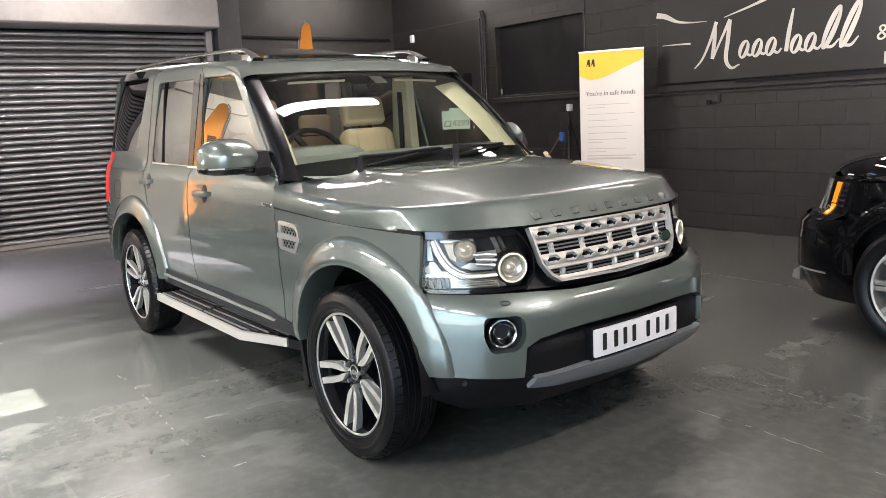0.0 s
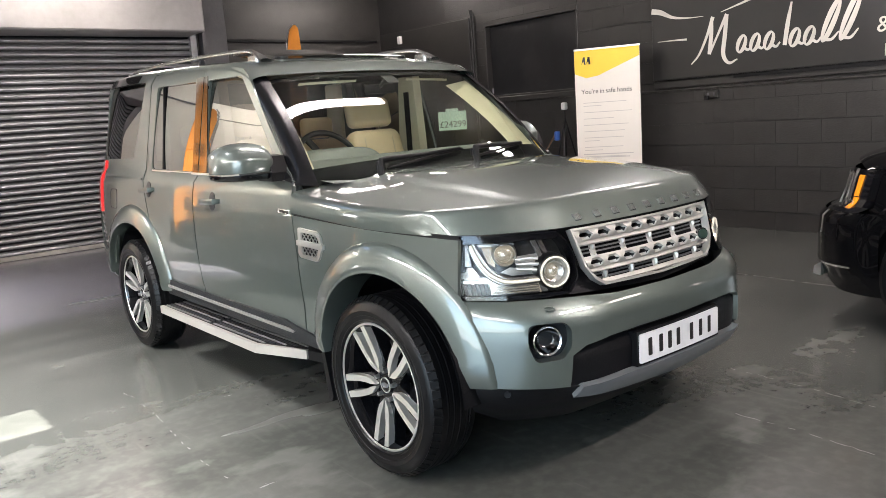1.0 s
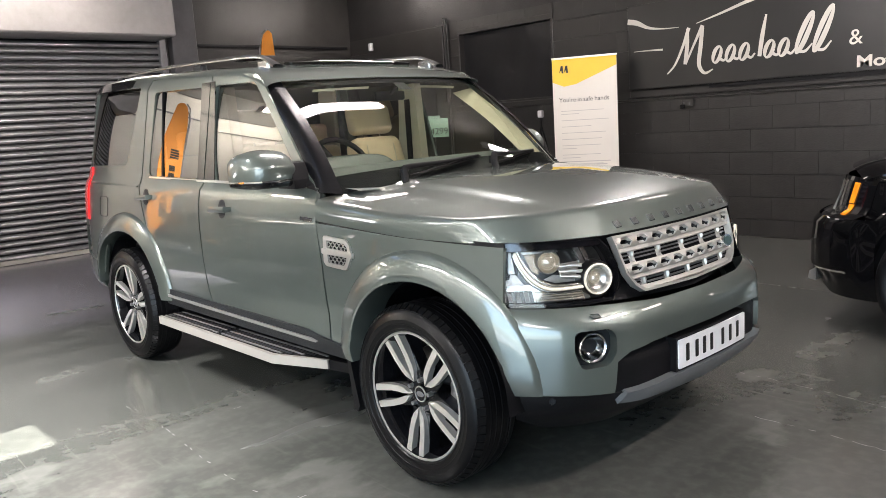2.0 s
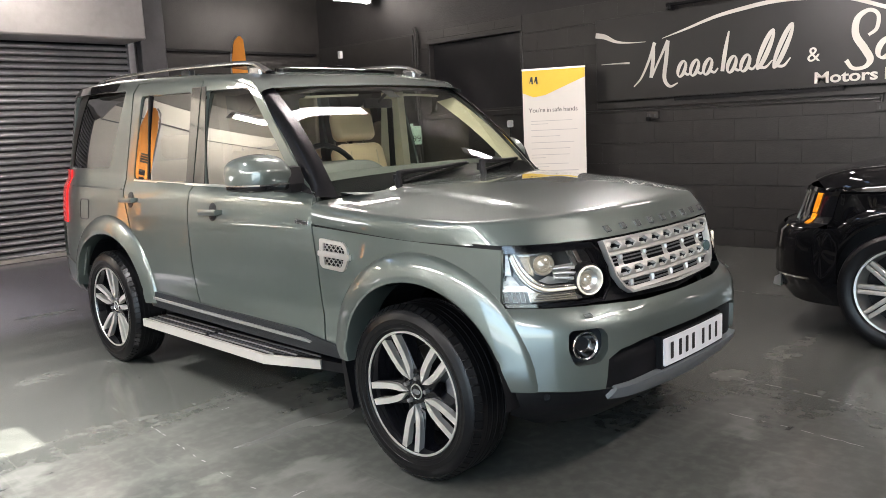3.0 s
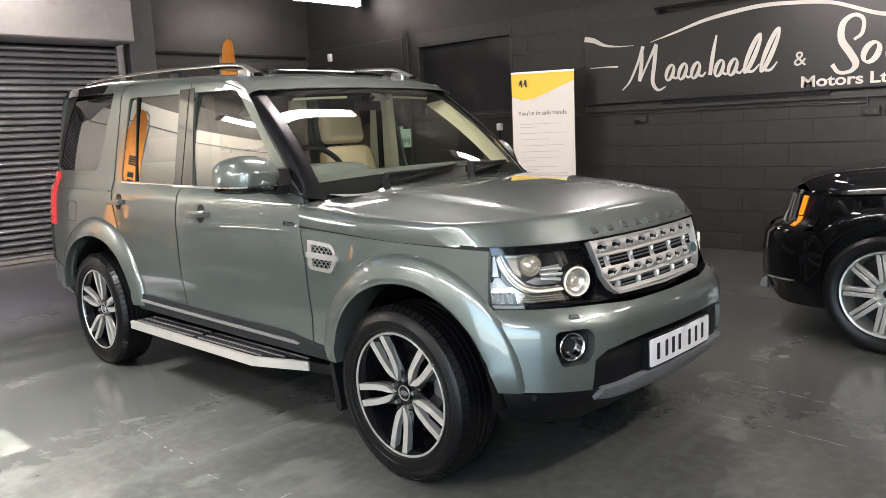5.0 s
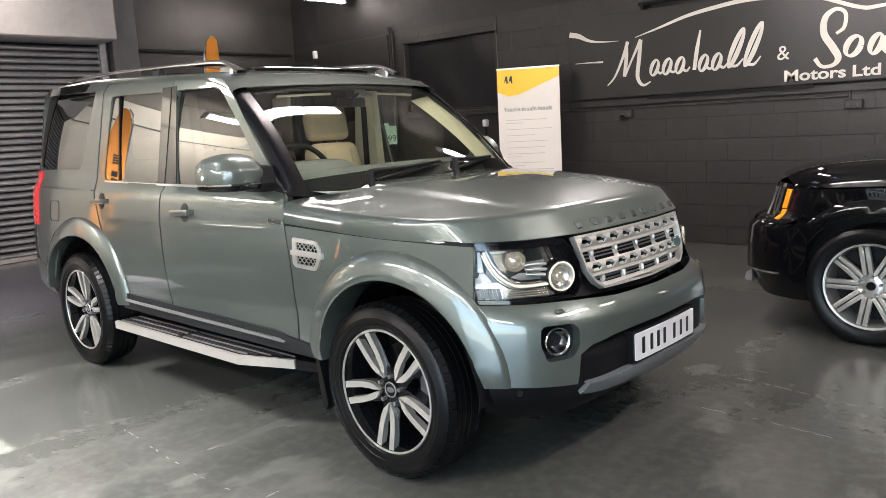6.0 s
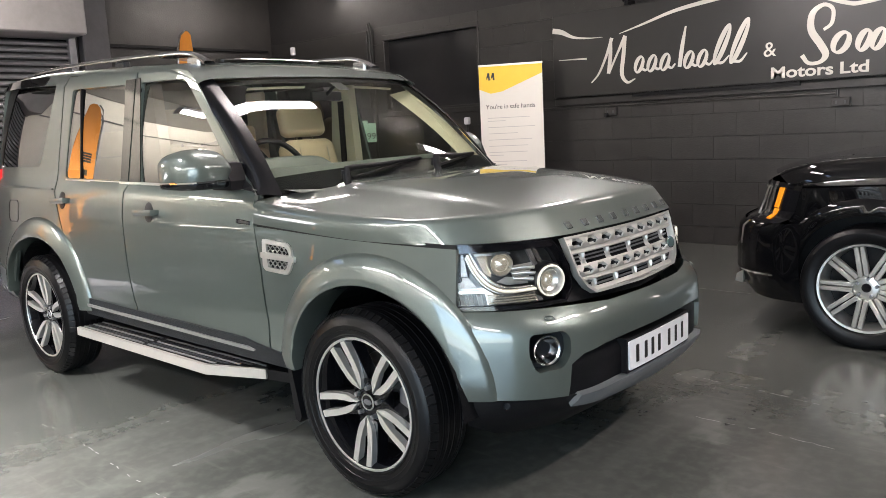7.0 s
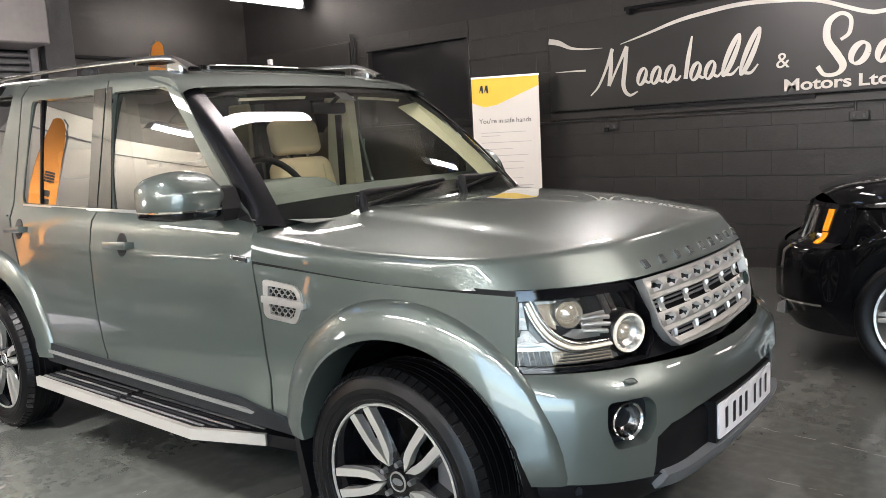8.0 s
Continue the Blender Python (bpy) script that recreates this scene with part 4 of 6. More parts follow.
    part("lower_border", sheet([(sgn * a, b) for a, b in ((0.50, 0.776), (0.895, 0.776), (0.898, 0.769), (0.50, 0.768))], lambda s, z: nose(s, z, -0.006), (), 0.05, depth=0.03), M_GLOSSBLK, lamp, "", 40)


# wheel arch flares
def flare(cx, hw_in, hw_out, top_in, top_out, base, front):
    bm = bmesh.new()
    N, rings = 44, []
    for i in range(N + 1):
        a = math.pi * (1 - i / N)
        row = []
        for k, (f, bulge) in enumerate(((0.0, 0.0), (0.04, 0.010), (0.15, 0.020), (0.45, 0.032), (0.75, 0.041), (0.93, 0.044), (1.0, 0.040), (1.03, 0.020), (1.03, -0.05), (1.0, -0.12))):
            hw, tp = hw_out + (hw_in - hw_out) * f, top_out + (top_in - top_out) * f
            x, z = cx + hw * math.cos(a), base + (tp - base) * math.sin(a)
            y = flank(x, z)
            if front and x > 1.45:
                y = min(y, float(np.interp(x, [1.45, 1.6, 1.75, 1.88, 1.98, 2.06], [0.905, 0.90, 0.875, 0.838, 0.775, 0.70])))
            row.append(bm.verts.new((x, -(y + bulge - 0.002), z)))
        rings.append(row)
    for A, B in zip(rings, rings[1:]):
        for k in range(len(A) - 1):
            bm.faces.new((A[k], A[k + 1], B[k + 1], B[k]))
    for e in (rings[0], rings[-1]):
        bm.faces.new(e)
    bmesh.ops.recalc_face_normals(bm, faces=bm.faces)
    return bm


pair("wheel_arch", flare(1.475, 0.405, 0.515, 0.845, 0.962, 0.45, True), M_PAINT, car, "wide painted wheel arch flare", 35)
pair("wheel_arch", flare(-1.372, 0.51, 0.612, 0.872, 0.990, 0.48, False), M_PAINT, car, "wide painted wheel arch flare", 35)
for cx in (1.4425, -1.4425):
    bm = bmesh.new()
    N = 24
    A = [(cx + 0.47 * math.cos(math.pi * i / N), 0.38 + 0.46 * math.sin(math.pi * i / N)) for i in range(N + 1)]
    for (x0, z0), (x1, z1) in zip(A, A[1:]):
        bm.faces.new([bm.verts.new(p) for p in ((x0, -0.86, z0), (x1, -0.86, z1), (x1, -0.45, z1), (x0, -0.45, z0))])
    bm.faces.new([bm.verts.new((x, -0.45, z)) for x, z in A])
    pair("wheel_housing", bm, M_BLACK, car, "", 60)

# inner shell, floor pan and underside
part("underbody", box(-2.2, 1.0, -0.70, 0.70, 0.27, 0.50, bevel=0.03), M_BLACK, car)
part("inner_shell", box(-2.2, 0.95, -0.80, 0.80, 0.45, 0.62), M_BLACK, car)
part("engine_bay", box(0.95, 1.98, -0.45, 0.45, 0.45, 0.98), M_BLACK, car)
pair("inner_wing", box(0.95, 1.84, -0.80, -0.45, 0.86, 0.985), M_BLACK, car)
pair("door_lining", box(-1.15, 0.80, -0.835, -0.80, 0.50, 1.16, bevel=0.01), M_DASH, car)
pair("load_lining", box(-2.25, -1.15, -0.70, -0.66, 0.55, 1.26), M_BLACK, car)

# lower door cladding, bright strip, side step
pair("door_cladding", sheet([(-0.80, 0.50), (-0.77, 0.555), (0.70, 0.535), (0.80, 0.52), (0.94, 0.505), (1.0, 0.49), (1.0, 0.43), (-0.84, 0.455), (-0.84, 0.47)], right(0.012), (), 0.06, depth=0.03), M_DARKTRIM, car, "dark grey lower door cladding", 40)
pair("cladding_strip", sheet([(-0.785, 0.522), (0.74, 0.500), (0.785, 0.488), (0.775, 0.484), (-0.785, 0.507)], right(0.02), (), 0.1, depth=0.01), M_STRIP, car, "grey strip along the door cladding", 40)
bm = prism([(-0.90, -0.74), (-0.90, -0.938), (0.43, -0.945), (0.735, -0.832), (0.92, -0.80), (0.92, -0.74)], 0.325, 0.372, "z")
step_r = part("side_step", bm, M_BLACK, car, "black ribbed side step with pale metal edge")
bm2 = mirrored(prism([(-0.90, -0.74), (-0.90, -0.938), (0.43, -0.945), (0.735, -0.832), (0.92, -0.80), (0.92, -0.74)], 0.325, 0.372, "z"))
step_l = part("side_step", bm2, M_BLACK, car, "black ribbed side step with pale metal edge")
for st, sg in ((step_r, 1), (step_l, -1)):
    edge = [(-0.91, -0.925), (-0.90, -0.948), (0.435, -0.957), (0.745, -0.842), (0.74, -0.826), (0.425, -0.935), (-0.90, -0.925)]
    part("edge_trim", prism([(a, b * sg) for a, b in edge], 0.330, 0.375, "z"), M_STEPWHITE, st, "pale brushed metal edge")
    for k in range(5):
        yy = -0.912 + 0.027 * k
        for x0, x1 in ((-0.88, -0.20), (-0.16, 0.46 + 0.06 * k)):
            part("rib", box(x0, x1, sg * yy - 0.006, sg * yy + 0.006, 0.372, 0.380, bevel=0.003), M_DARKTRIM if k % 2 else M_RIB, st)

# mud flaps
for x, z0 in ((0.985, 0.20), (-1.86, 0.30)):
    pair("mud_flap", prism([(x, 0.46), (x + 0.05, z0 + 0.03), (x + 0.035, z0), (x + 0.01, z0 + 0.01), (x - 0.02, 0.46)], -0.885, -0.70, "y"), M_BLACK, car)


# wheels
def spoke_pair(k):
    """Two diamond-cut bars that meet near the hub."""
    bm = bmesh.new()
    for sg in (-1, 1):
        pts = [(0.056, 0.003), (0.095, 0.006), (0.120, 0.013), (0.160, 0.0195), (0.256, 0.0235), (0.256, 0.051), (0.165, 0.046), (0.115, 0.039), (0.090, 0.030), (0.066, 0.010)]
        f = [(r, sg * t) for r, t in pts]
        yy = [-0.012 - 0.020 * ((r - 0.06) / 0.18) for r, t in f]
        A = [bm.verts.new((r, y, t)) for (r, t), y in zip(f, yy)]
        B = [bm.verts.new((r, y + 0.03, t)) for (r, t), y in zip(f, yy)]
        n = len(A)
        bm.faces.new(A if sg > 0 else A[::-1])
        for i in range(n):
            bm.faces.new((A[i], A[(i + 1) % n], B[(i + 1) % n], B[i]))
    bmesh.ops.recalc_face_normals(bm, faces=bm.faces)
    bmesh.ops.rotate(bm, cent=(0, 0, 0), matrix=Matrix.Rotation(k, 3, "Y"), verts=bm.verts)
    return bm


def make_wheel(name, turn, label):
    """A wheel whose outer face looks along -y, at the origin."""
    w = new(name)
    w.empty_display_size = 0.1
    w["label"] = label
    tyre = lathe([(-0.085, 0.262), (-0.099, 0.268), (-0.104, 0.272), (-0.1055, 0.277), (-0.1035, 0.280), (-0.109, 0.296), (-0.1108, 0.2975), (-0.1100, 0.300), (-0.1130, 0.314), (-0.1135, 0.3165), (-0.1115, 0.320), (-0.106, 0.335), (-0.097, 0.350), (-0.084, 0.362), (-0.066, 0.3695), (-0.050, 0.371), (0.080, 0.371), (0.105, 0.36), (0.115, 0.33), (0.108, 0.275), (0.09, 0.26)], 72)
    ty = part("tyre", tyre, M_TYRE, w, "black road tyre", 30)
    for yy in (-0.040, -0.010, 0.022, 0.055):
        part("groove", lathe([(yy - 0.006, 0.3705), (yy - 0.004, 0.3716), (yy + 0.004, 0.3716), (yy + 0.006, 0.3705)], 72), M_BLACK, ty, "", 60)
    blk = box(-0.0148, 0.0148, -0.017, 0.017, -0.004, 0.0020, bevel=0.0012)
    first = part("shoulder_block", blk, M_TYRE, ty)
    for k in range(66):
        for s2 in (-1, 1):
            o = first if k == 0 and s2 < 0 else first.copy()
            if o is not first:
                scene.collection.objects.link(o)
            o.matrix_basis = Matrix.Rotation(k * 2 * math.pi / 66, 4, "Y") @ Matrix.Translation((0, s2 * 0.0815 - 0.002, 0.3632)) @ Matrix.Rotation(radians(s2 * -33), 4, "X")
    part("rim", lathe([(-0.090, 0.268), (-0.098, 0.264), (-0.099, 0.257), (-0.094, 0.255)], 72), M_ALLOY, w, "bright machined rim edge", 50)
    part("barrel", lathe([(-0.094, 0.255), (-0.080, 0.247), (-0.03, 0.235), (0.02, 0.226), (0.10, 0.226)], 72), M_RIMBLK, w, "", 60)
    part("brake_disc", lathe([(0.050, 0.06), (0.044, 0.07), (0.044, 0.175), (0.056, 0.178), (0.060, 0.06)], 48), M_BRAKE, w, "", 40)
    part("backing_plate", lathe([(0.075, 0.0), (0.075, 0.225)], 32), M_BLACK, w)
    part("brake_caliper", box(0.10, 0.185, 0.0, 0.06, -0.09, 0.10, bevel=0.015), M_STEEL, w)
    part("wheel_centre", lathe([(0.02, 0.075), (-0.035, 0.085), (-0.05, 0.078), (-0.056, 0.05), (-0.05, 0.034), (-0.05, 0.0)], 40), M_RIMBLK, w, "", 40)
    cap = part("centre_cap", lathe([(-0.050, 0.034), (-0.062, 0.033), (-0.064, 0.028), (-0.062, 0.026), (-0.063, 0.0)], 32), M_GLOSSBLK, w, "", 40)
    part("cap_ring", lathe([(-0.062, 0.034), (-0.066, 0.032), (-0.066, 0.029), (-0.062, 0.027)], 32), M_SILVER, cap, "", 40)
    bm = lathe([(-0.064, 0.022), (-0.066, 0.020), (-0.066, 0.0)], 24)
    bmesh.ops.scale(bm, vec=(1, 1, 0.55), verts=bm.verts)
    part("oval_badge", bm, M_STEEL, cap, "", 40)
    for k in range(5):
        a = turn + k * 2 * math.pi / 5
        bm = spoke_pair(a)
        bmesh.ops.translate(bm, vec=(0, -0.058, 0), verts=bm.verts)
        sp = part("twin_spoke", bm, M_ALLOY, w, "diamond-cut twin spokes")
        # dark flanks behind the bright faces
        bm = bmesh.new()
        m = Matrix.Rotation(a, 4, "Y")
        for sg in (-1, 1):
            add_box(bm, 0.07, 0.238, -0.055, 0.0, sg * 0.034 - 0.016, sg * 0.034 + 0.016, m=m)
        part("spoke_flank", bm, M_RIMBLK, w)
        b = a + math.pi / 5
        nut = cyl(0.0115, 0.0095, 0, 0.03, 6, m=Matrix.Translation((0.060 * math.cos(b), -0.045, -0.060 * math.sin(b))) @ Matrix.Rotation(radians(90), 4, "X"))
        part("wheel_nut", nut, M_STEEL, w)
    return w


WHEEL_Y = 0.812
wheel = make_wheel("wheel", radians(24), "twin-spoke black and silver alloy wheel with road tyre")
wheel.parent = car
wheel.matrix_basis = pose(1.4425, -WHEEL_Y, 0.372)
for x, y, ry, rz in ((-1.4425, -WHEEL_Y, 32, 0), (1.4425, WHEEL_Y, 0, 180), (-1.4425, WHEEL_Y, 0, 180)):
    copy_thing(wheel, pose(x, y, 0.372, 0, ry, rz))


# windscreen, roof, pillars
def screen(u, v, off=0.0):
    k = 1 - 0.72 * u * u - 0.28 * u ** 6
    b = Vector((0.862 + 0.185 * k, 0.765 * u, 1.158 + 0.032 * k))
    t = Vector((0.292 + 0.085 * k, 0.665 * u, 1.672 + 0.02 * k))
    p = b.lerp(t, v) + Vector((0.018, 0, 0.022)) * math.sin(math.pi * v)
    return p + Vector((0.66, 0, 0.75)) * off


def uvgrid(f, nu, nv, u0=0.0, u1=1.0, v0=0.0, v1=1.0):
    bm = bmesh.new()
    g = [[bm.verts.new(f(u0 + (u1 - u0) * i / nu, v0 + (v1 - v0) * j / nv)) for i in range(nu + 1)] for j in range(nv + 1)]
    for j in range(nv):
        for i in range(nu):
            bm.faces.new((g[j][i], g[j][i + 1], g[j + 1][i + 1], g[j + 1][i]))
    return bm


part("windscreen", uvgrid(screen, 24, 14, -1, 1, 0, 1), M_GLASS, car, "clear windscreen with ceiling lights mirrored in it", 179)
part("screen_border", uvgrid(lambda u, v: screen(u, v, -0.006), 24, 3, -1, 1, 0.0, 0.125), M_GLOSSBLK, car, "", 179)
part("screen_border", uvgrid(lambda u, v: screen(u, v, -0.006), 24, 2, -1, 1, 0.955, 1.0), M_GLOSSBLK, car, "", 179)
part("sensor_patch", uvgrid(lambda u, v: screen(u, v, -0.008), 4, 4, -0.06, 0.06, 0.86, 0.96), M_BLACK, car, "", 179)


def apillar(w, v):
    """From the windscreen's edge outwards to the door."""
    a = screen(-0.995, v, 0.004)
    zz = a.z + 0.012
    xb = a.x - 0.115 + 0.02 * v
    b = Vector((xb, -(flank(xb, min(zz, 1.74)) - 0.004), zz - 0.005))
    p = a.lerp(b, w)
    n = Vector((0.45, -0.75, 0.45))
    return p + n * 0.02 * math.sin(math.pi * w)


pair("screen_pillar", uvgrid(apillar, 8, 20, 0, 1, -0.02, 1.04), M_SATINBLK, car, "gloss black windscreen pillar", 60)
part("pillar_lining", uvgrid(lambda w, v: screen(0.985 - 0.25 * w, v, -0.03 - 0.05 * w), 3, 10, 0, 1, 0.06, 0.96), M_PILLARTRIM, car, "", 60)
part("pillar_lining", uvgrid(lambda w, v: screen(-0.985 + 0.05 * w, v, -0.05 - 0.03 * w), 3, 10, 0, 1, 0.06, 0.96), M_BEIGE, car, "", 60)

ROOF_X = [0.36, 0.28, 0.20, 0.0, -0.5, -1.0, -1.5, -2.0, -2.25, -2.36]
ROOF_Z = [1.700, 1.735, 1.765, 1.808, 1.838, 1.862, 1.878, 1.868, 1.845, 1.80]
EDGE_Z = [1.665, 1.690, 1.712, 1.748, 1.778, 1.803, 1.832, 1.838, 1.82, 1.78]


def roof(u, v):
    x0 = 0.36 - 2.70 * v
    a = abs(u)
    x = x0 - (0.075 * u * u if v < 0.02 else 0.075 * u * u * max(0, 1 - v * 6))
    zc, ze = float(np.interp(x0, ROOF_X[::-1], ROOF_Z[::-1])), float(np.interp(x0, ROOF_X[::-1], EDGE_Z[::-1]))
    w = flank(min(x, 0.3), ze) + 0.002
    t = min(max((a - 0.80) / 0.2, 0), 1) * math.pi / 2
    fy = a / 0.8 * 0.90 if a < 0.8 else 0.90 + 0.10 * math.sin(t)
    g = 1 - 0.35 * (a / 0.8) ** 2.2 if a < 0.8 else 0.65 * math.cos(t)
    return Vector((x, math.copysign(fy * w, u), ze + (zc - ze) * g))


def open_roof(bm):
    """Takes out the faces below the glass panels."""
    gone = [f for f in bm.faces if abs(f.calc_center_median().y) < 0.40 and (-0.58 < f.calc_center_median().x < 0.0 or -1.80 < f.calc_center_median().x < -0.80)]
    bmesh.ops.delete(bm, geom=gone, context="FACES")
    return bm


roof_ob = part("roof", open_roof(uvgrid(roof, 40, 60, -1, 1)), M_PAINT, car, "painted roof with dark glass panels", 50)


def on_roof(off):
    return lambda x, y: Vector(roof(y / 0.78, (0.36 - x) / 2.70)) + Vector((0, 0, off))


part("sunroof", sheet(rounded([(0.04, -0.42), (0.04, 0.42), (-0.62, 0.42), (-0.62, -0.42)], 0.06), lambda x, y: on_roof(0.016)(x, y) + Vector((0, 0, 0.055 * min(max(-x / 0.62, 0), 1))), (), 0.06, depth=0.03, flip=False), M_ROOFGLASS, car, "dark glass sunroof panel, slightly raised", 40)
part("roof_glass", sheet(rounded([(-0.75, -0.50), (-0.75, 0.50), (-1.85, 0.50), (-1.85, -0.50)], 0.06), on_roof(0.006), (), 0.08, depth=0.012), M_ROOFGLASS, car, "dark fixed roof glass", 40)
# roof rails
M_RAIL = mat("rail_silver", (0.30, 0.30, 0.30), 0.22, metal=0.9, vary=0.1, scale=15)
for sg in (-1, 1):
    pts = smooth_curve([(0.13, 0.575, 1.782), (0.02, 0.573, 1.828), (-0.10, 0.572, 1.853), (-0.45, 0.572, 1.870), (-1.0, 0.570, 1.888), (-1.6, 0.568, 1.895), (-1.95, 0.566, 1.885), (-2.12, 0.560, 1.850)], 6)
    bm = bmesh.new()
    prev = None
    for i, p in enumerate(pts):
        w = 0.014 + 0.018 * max(0, 1 - i / 8)
        ring = [bm.verts.new((p[0], sg * p[1] + a, p[2] + b)) for a, b in ((-w, -0.010), (w, -0.010), (w, 0.002), (w * 0.6, 0.009), (-w * 0.6, 0.009), (-w, 0.002))]
        if prev:
            for k in range(6):
                bm.faces.new((prev[k], prev[(k + 1) % 6], ring[(k + 1) % 6], ring[k]))
        prev = ring
    bmesh.ops.recalc_face_normals(bm, faces=bm.faces)
    rail = part("roof_rail", bm, M_RAIL, car, "silver roof rail", 40)
    for x, z in ((0.0, 1.79), (-0.75, 1.83), (-1.95, 1.85)):
        part("rail_foot", box(x - 0.05, x + 0.06, sg * 0.572 - 0.022, sg * 0.572 + 0.022, z - 0.03, z + 0.035, bevel=0.01), M_RAIL if x > -0.1 else M_DARKTRIM, rail)

# scuttle, wipers
part("scuttle", uvgrid(lambda u, v: Vector((1.06 - 0.235 * u * u - 0.03, 0.78 * u, 1.168 - 0.02 * u * u)) + Vector((-0.10 * v, 0, -0.008 * v)), 20, 3, -1, 1), M_BLACK, car, "", 60)


for u0, v0, u1, v1, nm in ((-0.66, 0.02, -0.02, 0.115, "wiper"), (0.05, 0.035, 0.62, 0.12, "wiper")):
    bm = bmesh.new()
    add_tube(bm, [screen(u0 - 0.005, v0 - 0.07, 0.012), screen(u0 - 0.003, v0 - 0.01, 0.040), screen(u0 + 0.012, v0 + 0.022, 0.056), screen(u0 + 0.05, v0 + 0.030, 0.054), screen(u0 + (u1 - u0) * 0.5, v0 + (v1 - v0) * 0.5 + 0.004, 0.034), screen(u1, v1 - 0.010, 0.022)], [0.017, 0.018, 0.018, 0.014, 0.010, 0.007], 10)
    wp = part(nm, bm, M_BLACK, car, "black windscreen wiper", 50)
    bm = bmesh.new()
    add_tube(bm, [screen(u0 + 0.06, v0 + 0.005, 0.012), screen((u0 + u1) / 2, (v0 + v1) / 2 - 0.005, 0.013), screen(u1 + 0.03, v1 - 0.005, 0.012)], 0.0065, 6)
    part("blade", bm, M_BLACK, wp, "", 50)
    part("pivot", cyl(0.015, 0.013, 0, 0.035, 16, m=Matrix.Translation(screen(u0, v0, 0.02))), M_BLACK, wp, "", 40)


# door mirrors
SHELL = [(0.086, 1.233), (0.092, 1.250), (0.094, 1.280), (0.093, 1.297), (0.088, 1.305), (0.074, 1.324), (0.050, 1.346), (0.015, 1.363), (-0.025, 1.369), (-0.060, 1.364), (-0.080, 1.350), (-0.088, 1.325), (-0.088, 1.250), (-0.082, 1.233)]
FOOT = [(0.070, 1.198), (0.088, 1.208), (0.090, 1.226), (-0.080, 1.226), (-0.080, 1.206), (-0.060, 1.198)]


def mirror_body(top):
    """A housing lofted from the door outwards; top: the painted shell with a ridge along its face, else the black foot."""
    prof = SHELL if top else FOOT
    bm = bmesh.new()
    rings = []
    n = 26
    for i in range(n + 1):
        s_ = -1 + 2 * i / n                       # -1: outer end, 1: beside the door
        q = 1 - abs(s_) ** (4.5 if s_ < 0 else 7)
        k = max(q, 0.0) ** (1 / 2.4)
        hk = 0.40 + 0.60 * k
        high = (0.80 + 0.20 * math.cos((s_ + 0.05) * 1.25)) if top else 1.0
        y = -0.985 + 0.128 * s_
        back = -0.085 * max(0.0, -s_) ** 2.2 - 0.01 * max(0.0, s_) ** 2
        base = 1.233 if top else 1.226
        rings.append([bm.verts.new((0.602 + back + px * (0.25 + 0.75 * k), y, base + (pz - base) * hk * high)) for px, pz in prof])
    m = len(prof)
    for A, B in zip(rings, rings[1:]):
        for k in range(m):
            bm.faces.new((A[k], A[(k + 1) % m], B[(k + 1) % m], B[k]))
    bm.faces.new(rings[0]), bm.faces.new(rings[-1])
    bmesh.ops.recalc_face_normals(bm, faces=bm.faces)
    return bm


for sg in (1, -1):
    a, b = mirror_body(True), mirror_body(False)
    if sg < 0:
        a, b = mirrored(a), mirrored(b)
        # the far mirror is folded in
        for half in (a, b):
            for v in half.verts:
                v.co.y = 0.845 + (v.co.y - 0.985) * 0.55
    dy, wd = (-0.985, 1.0) if sg > 0 else (-0.845, 0.55)
    mb = part("door_mirror", a, M_PAINT, car, "painted door mirror with black foot", 35)
    part("foot", b, M_GLOSSBLK, mb, "gloss black mirror foot", 60)
    part("bright_line", prism([(0.530, sg * (dy - 0.104 * wd)), (0.600, sg * (dy - 0.112 * wd)), (0.668, sg * (dy - 0.060 * wd)), (0.694, sg * (dy + 0.010 * wd)), (0.694, sg * (dy + 0.110 * wd)), (0.530, sg * (dy + 0.110 * wd))], 1.2255, 1.2335, "z"), M_CHROME, mb)
    part("mirror_glass", box(0.509, 0.514, sg * (dy - 0.085 * wd), sg * (dy + 0.085 * wd), 1.24, 1.34, bevel=0.002), M_CHROME, mb)
    part("arm", prism([(0.56, 1.185), (0.70, 1.185), (0.70, 1.225), (0.665, 1.30), (0.60, 1.305), (0.56, 1.25)], sg * -0.90, sg * -0.815), M_BLACK, mb, "black stalk")
    tri = [(0.80, 1.175), (0.615, 1.20), (0.63, 1.225), (0.70, 1.225)]
    part("mirror_base", sheet(tri, (lambda x, z: (x, -flank(x, z) - 0.006, z)) if sg > 0 else (lambda x, z: (x, flank(x, z) + 0.006, z)), (), 0.06, depth=0.01, flip=sg < 0), M_BLACK, mb)

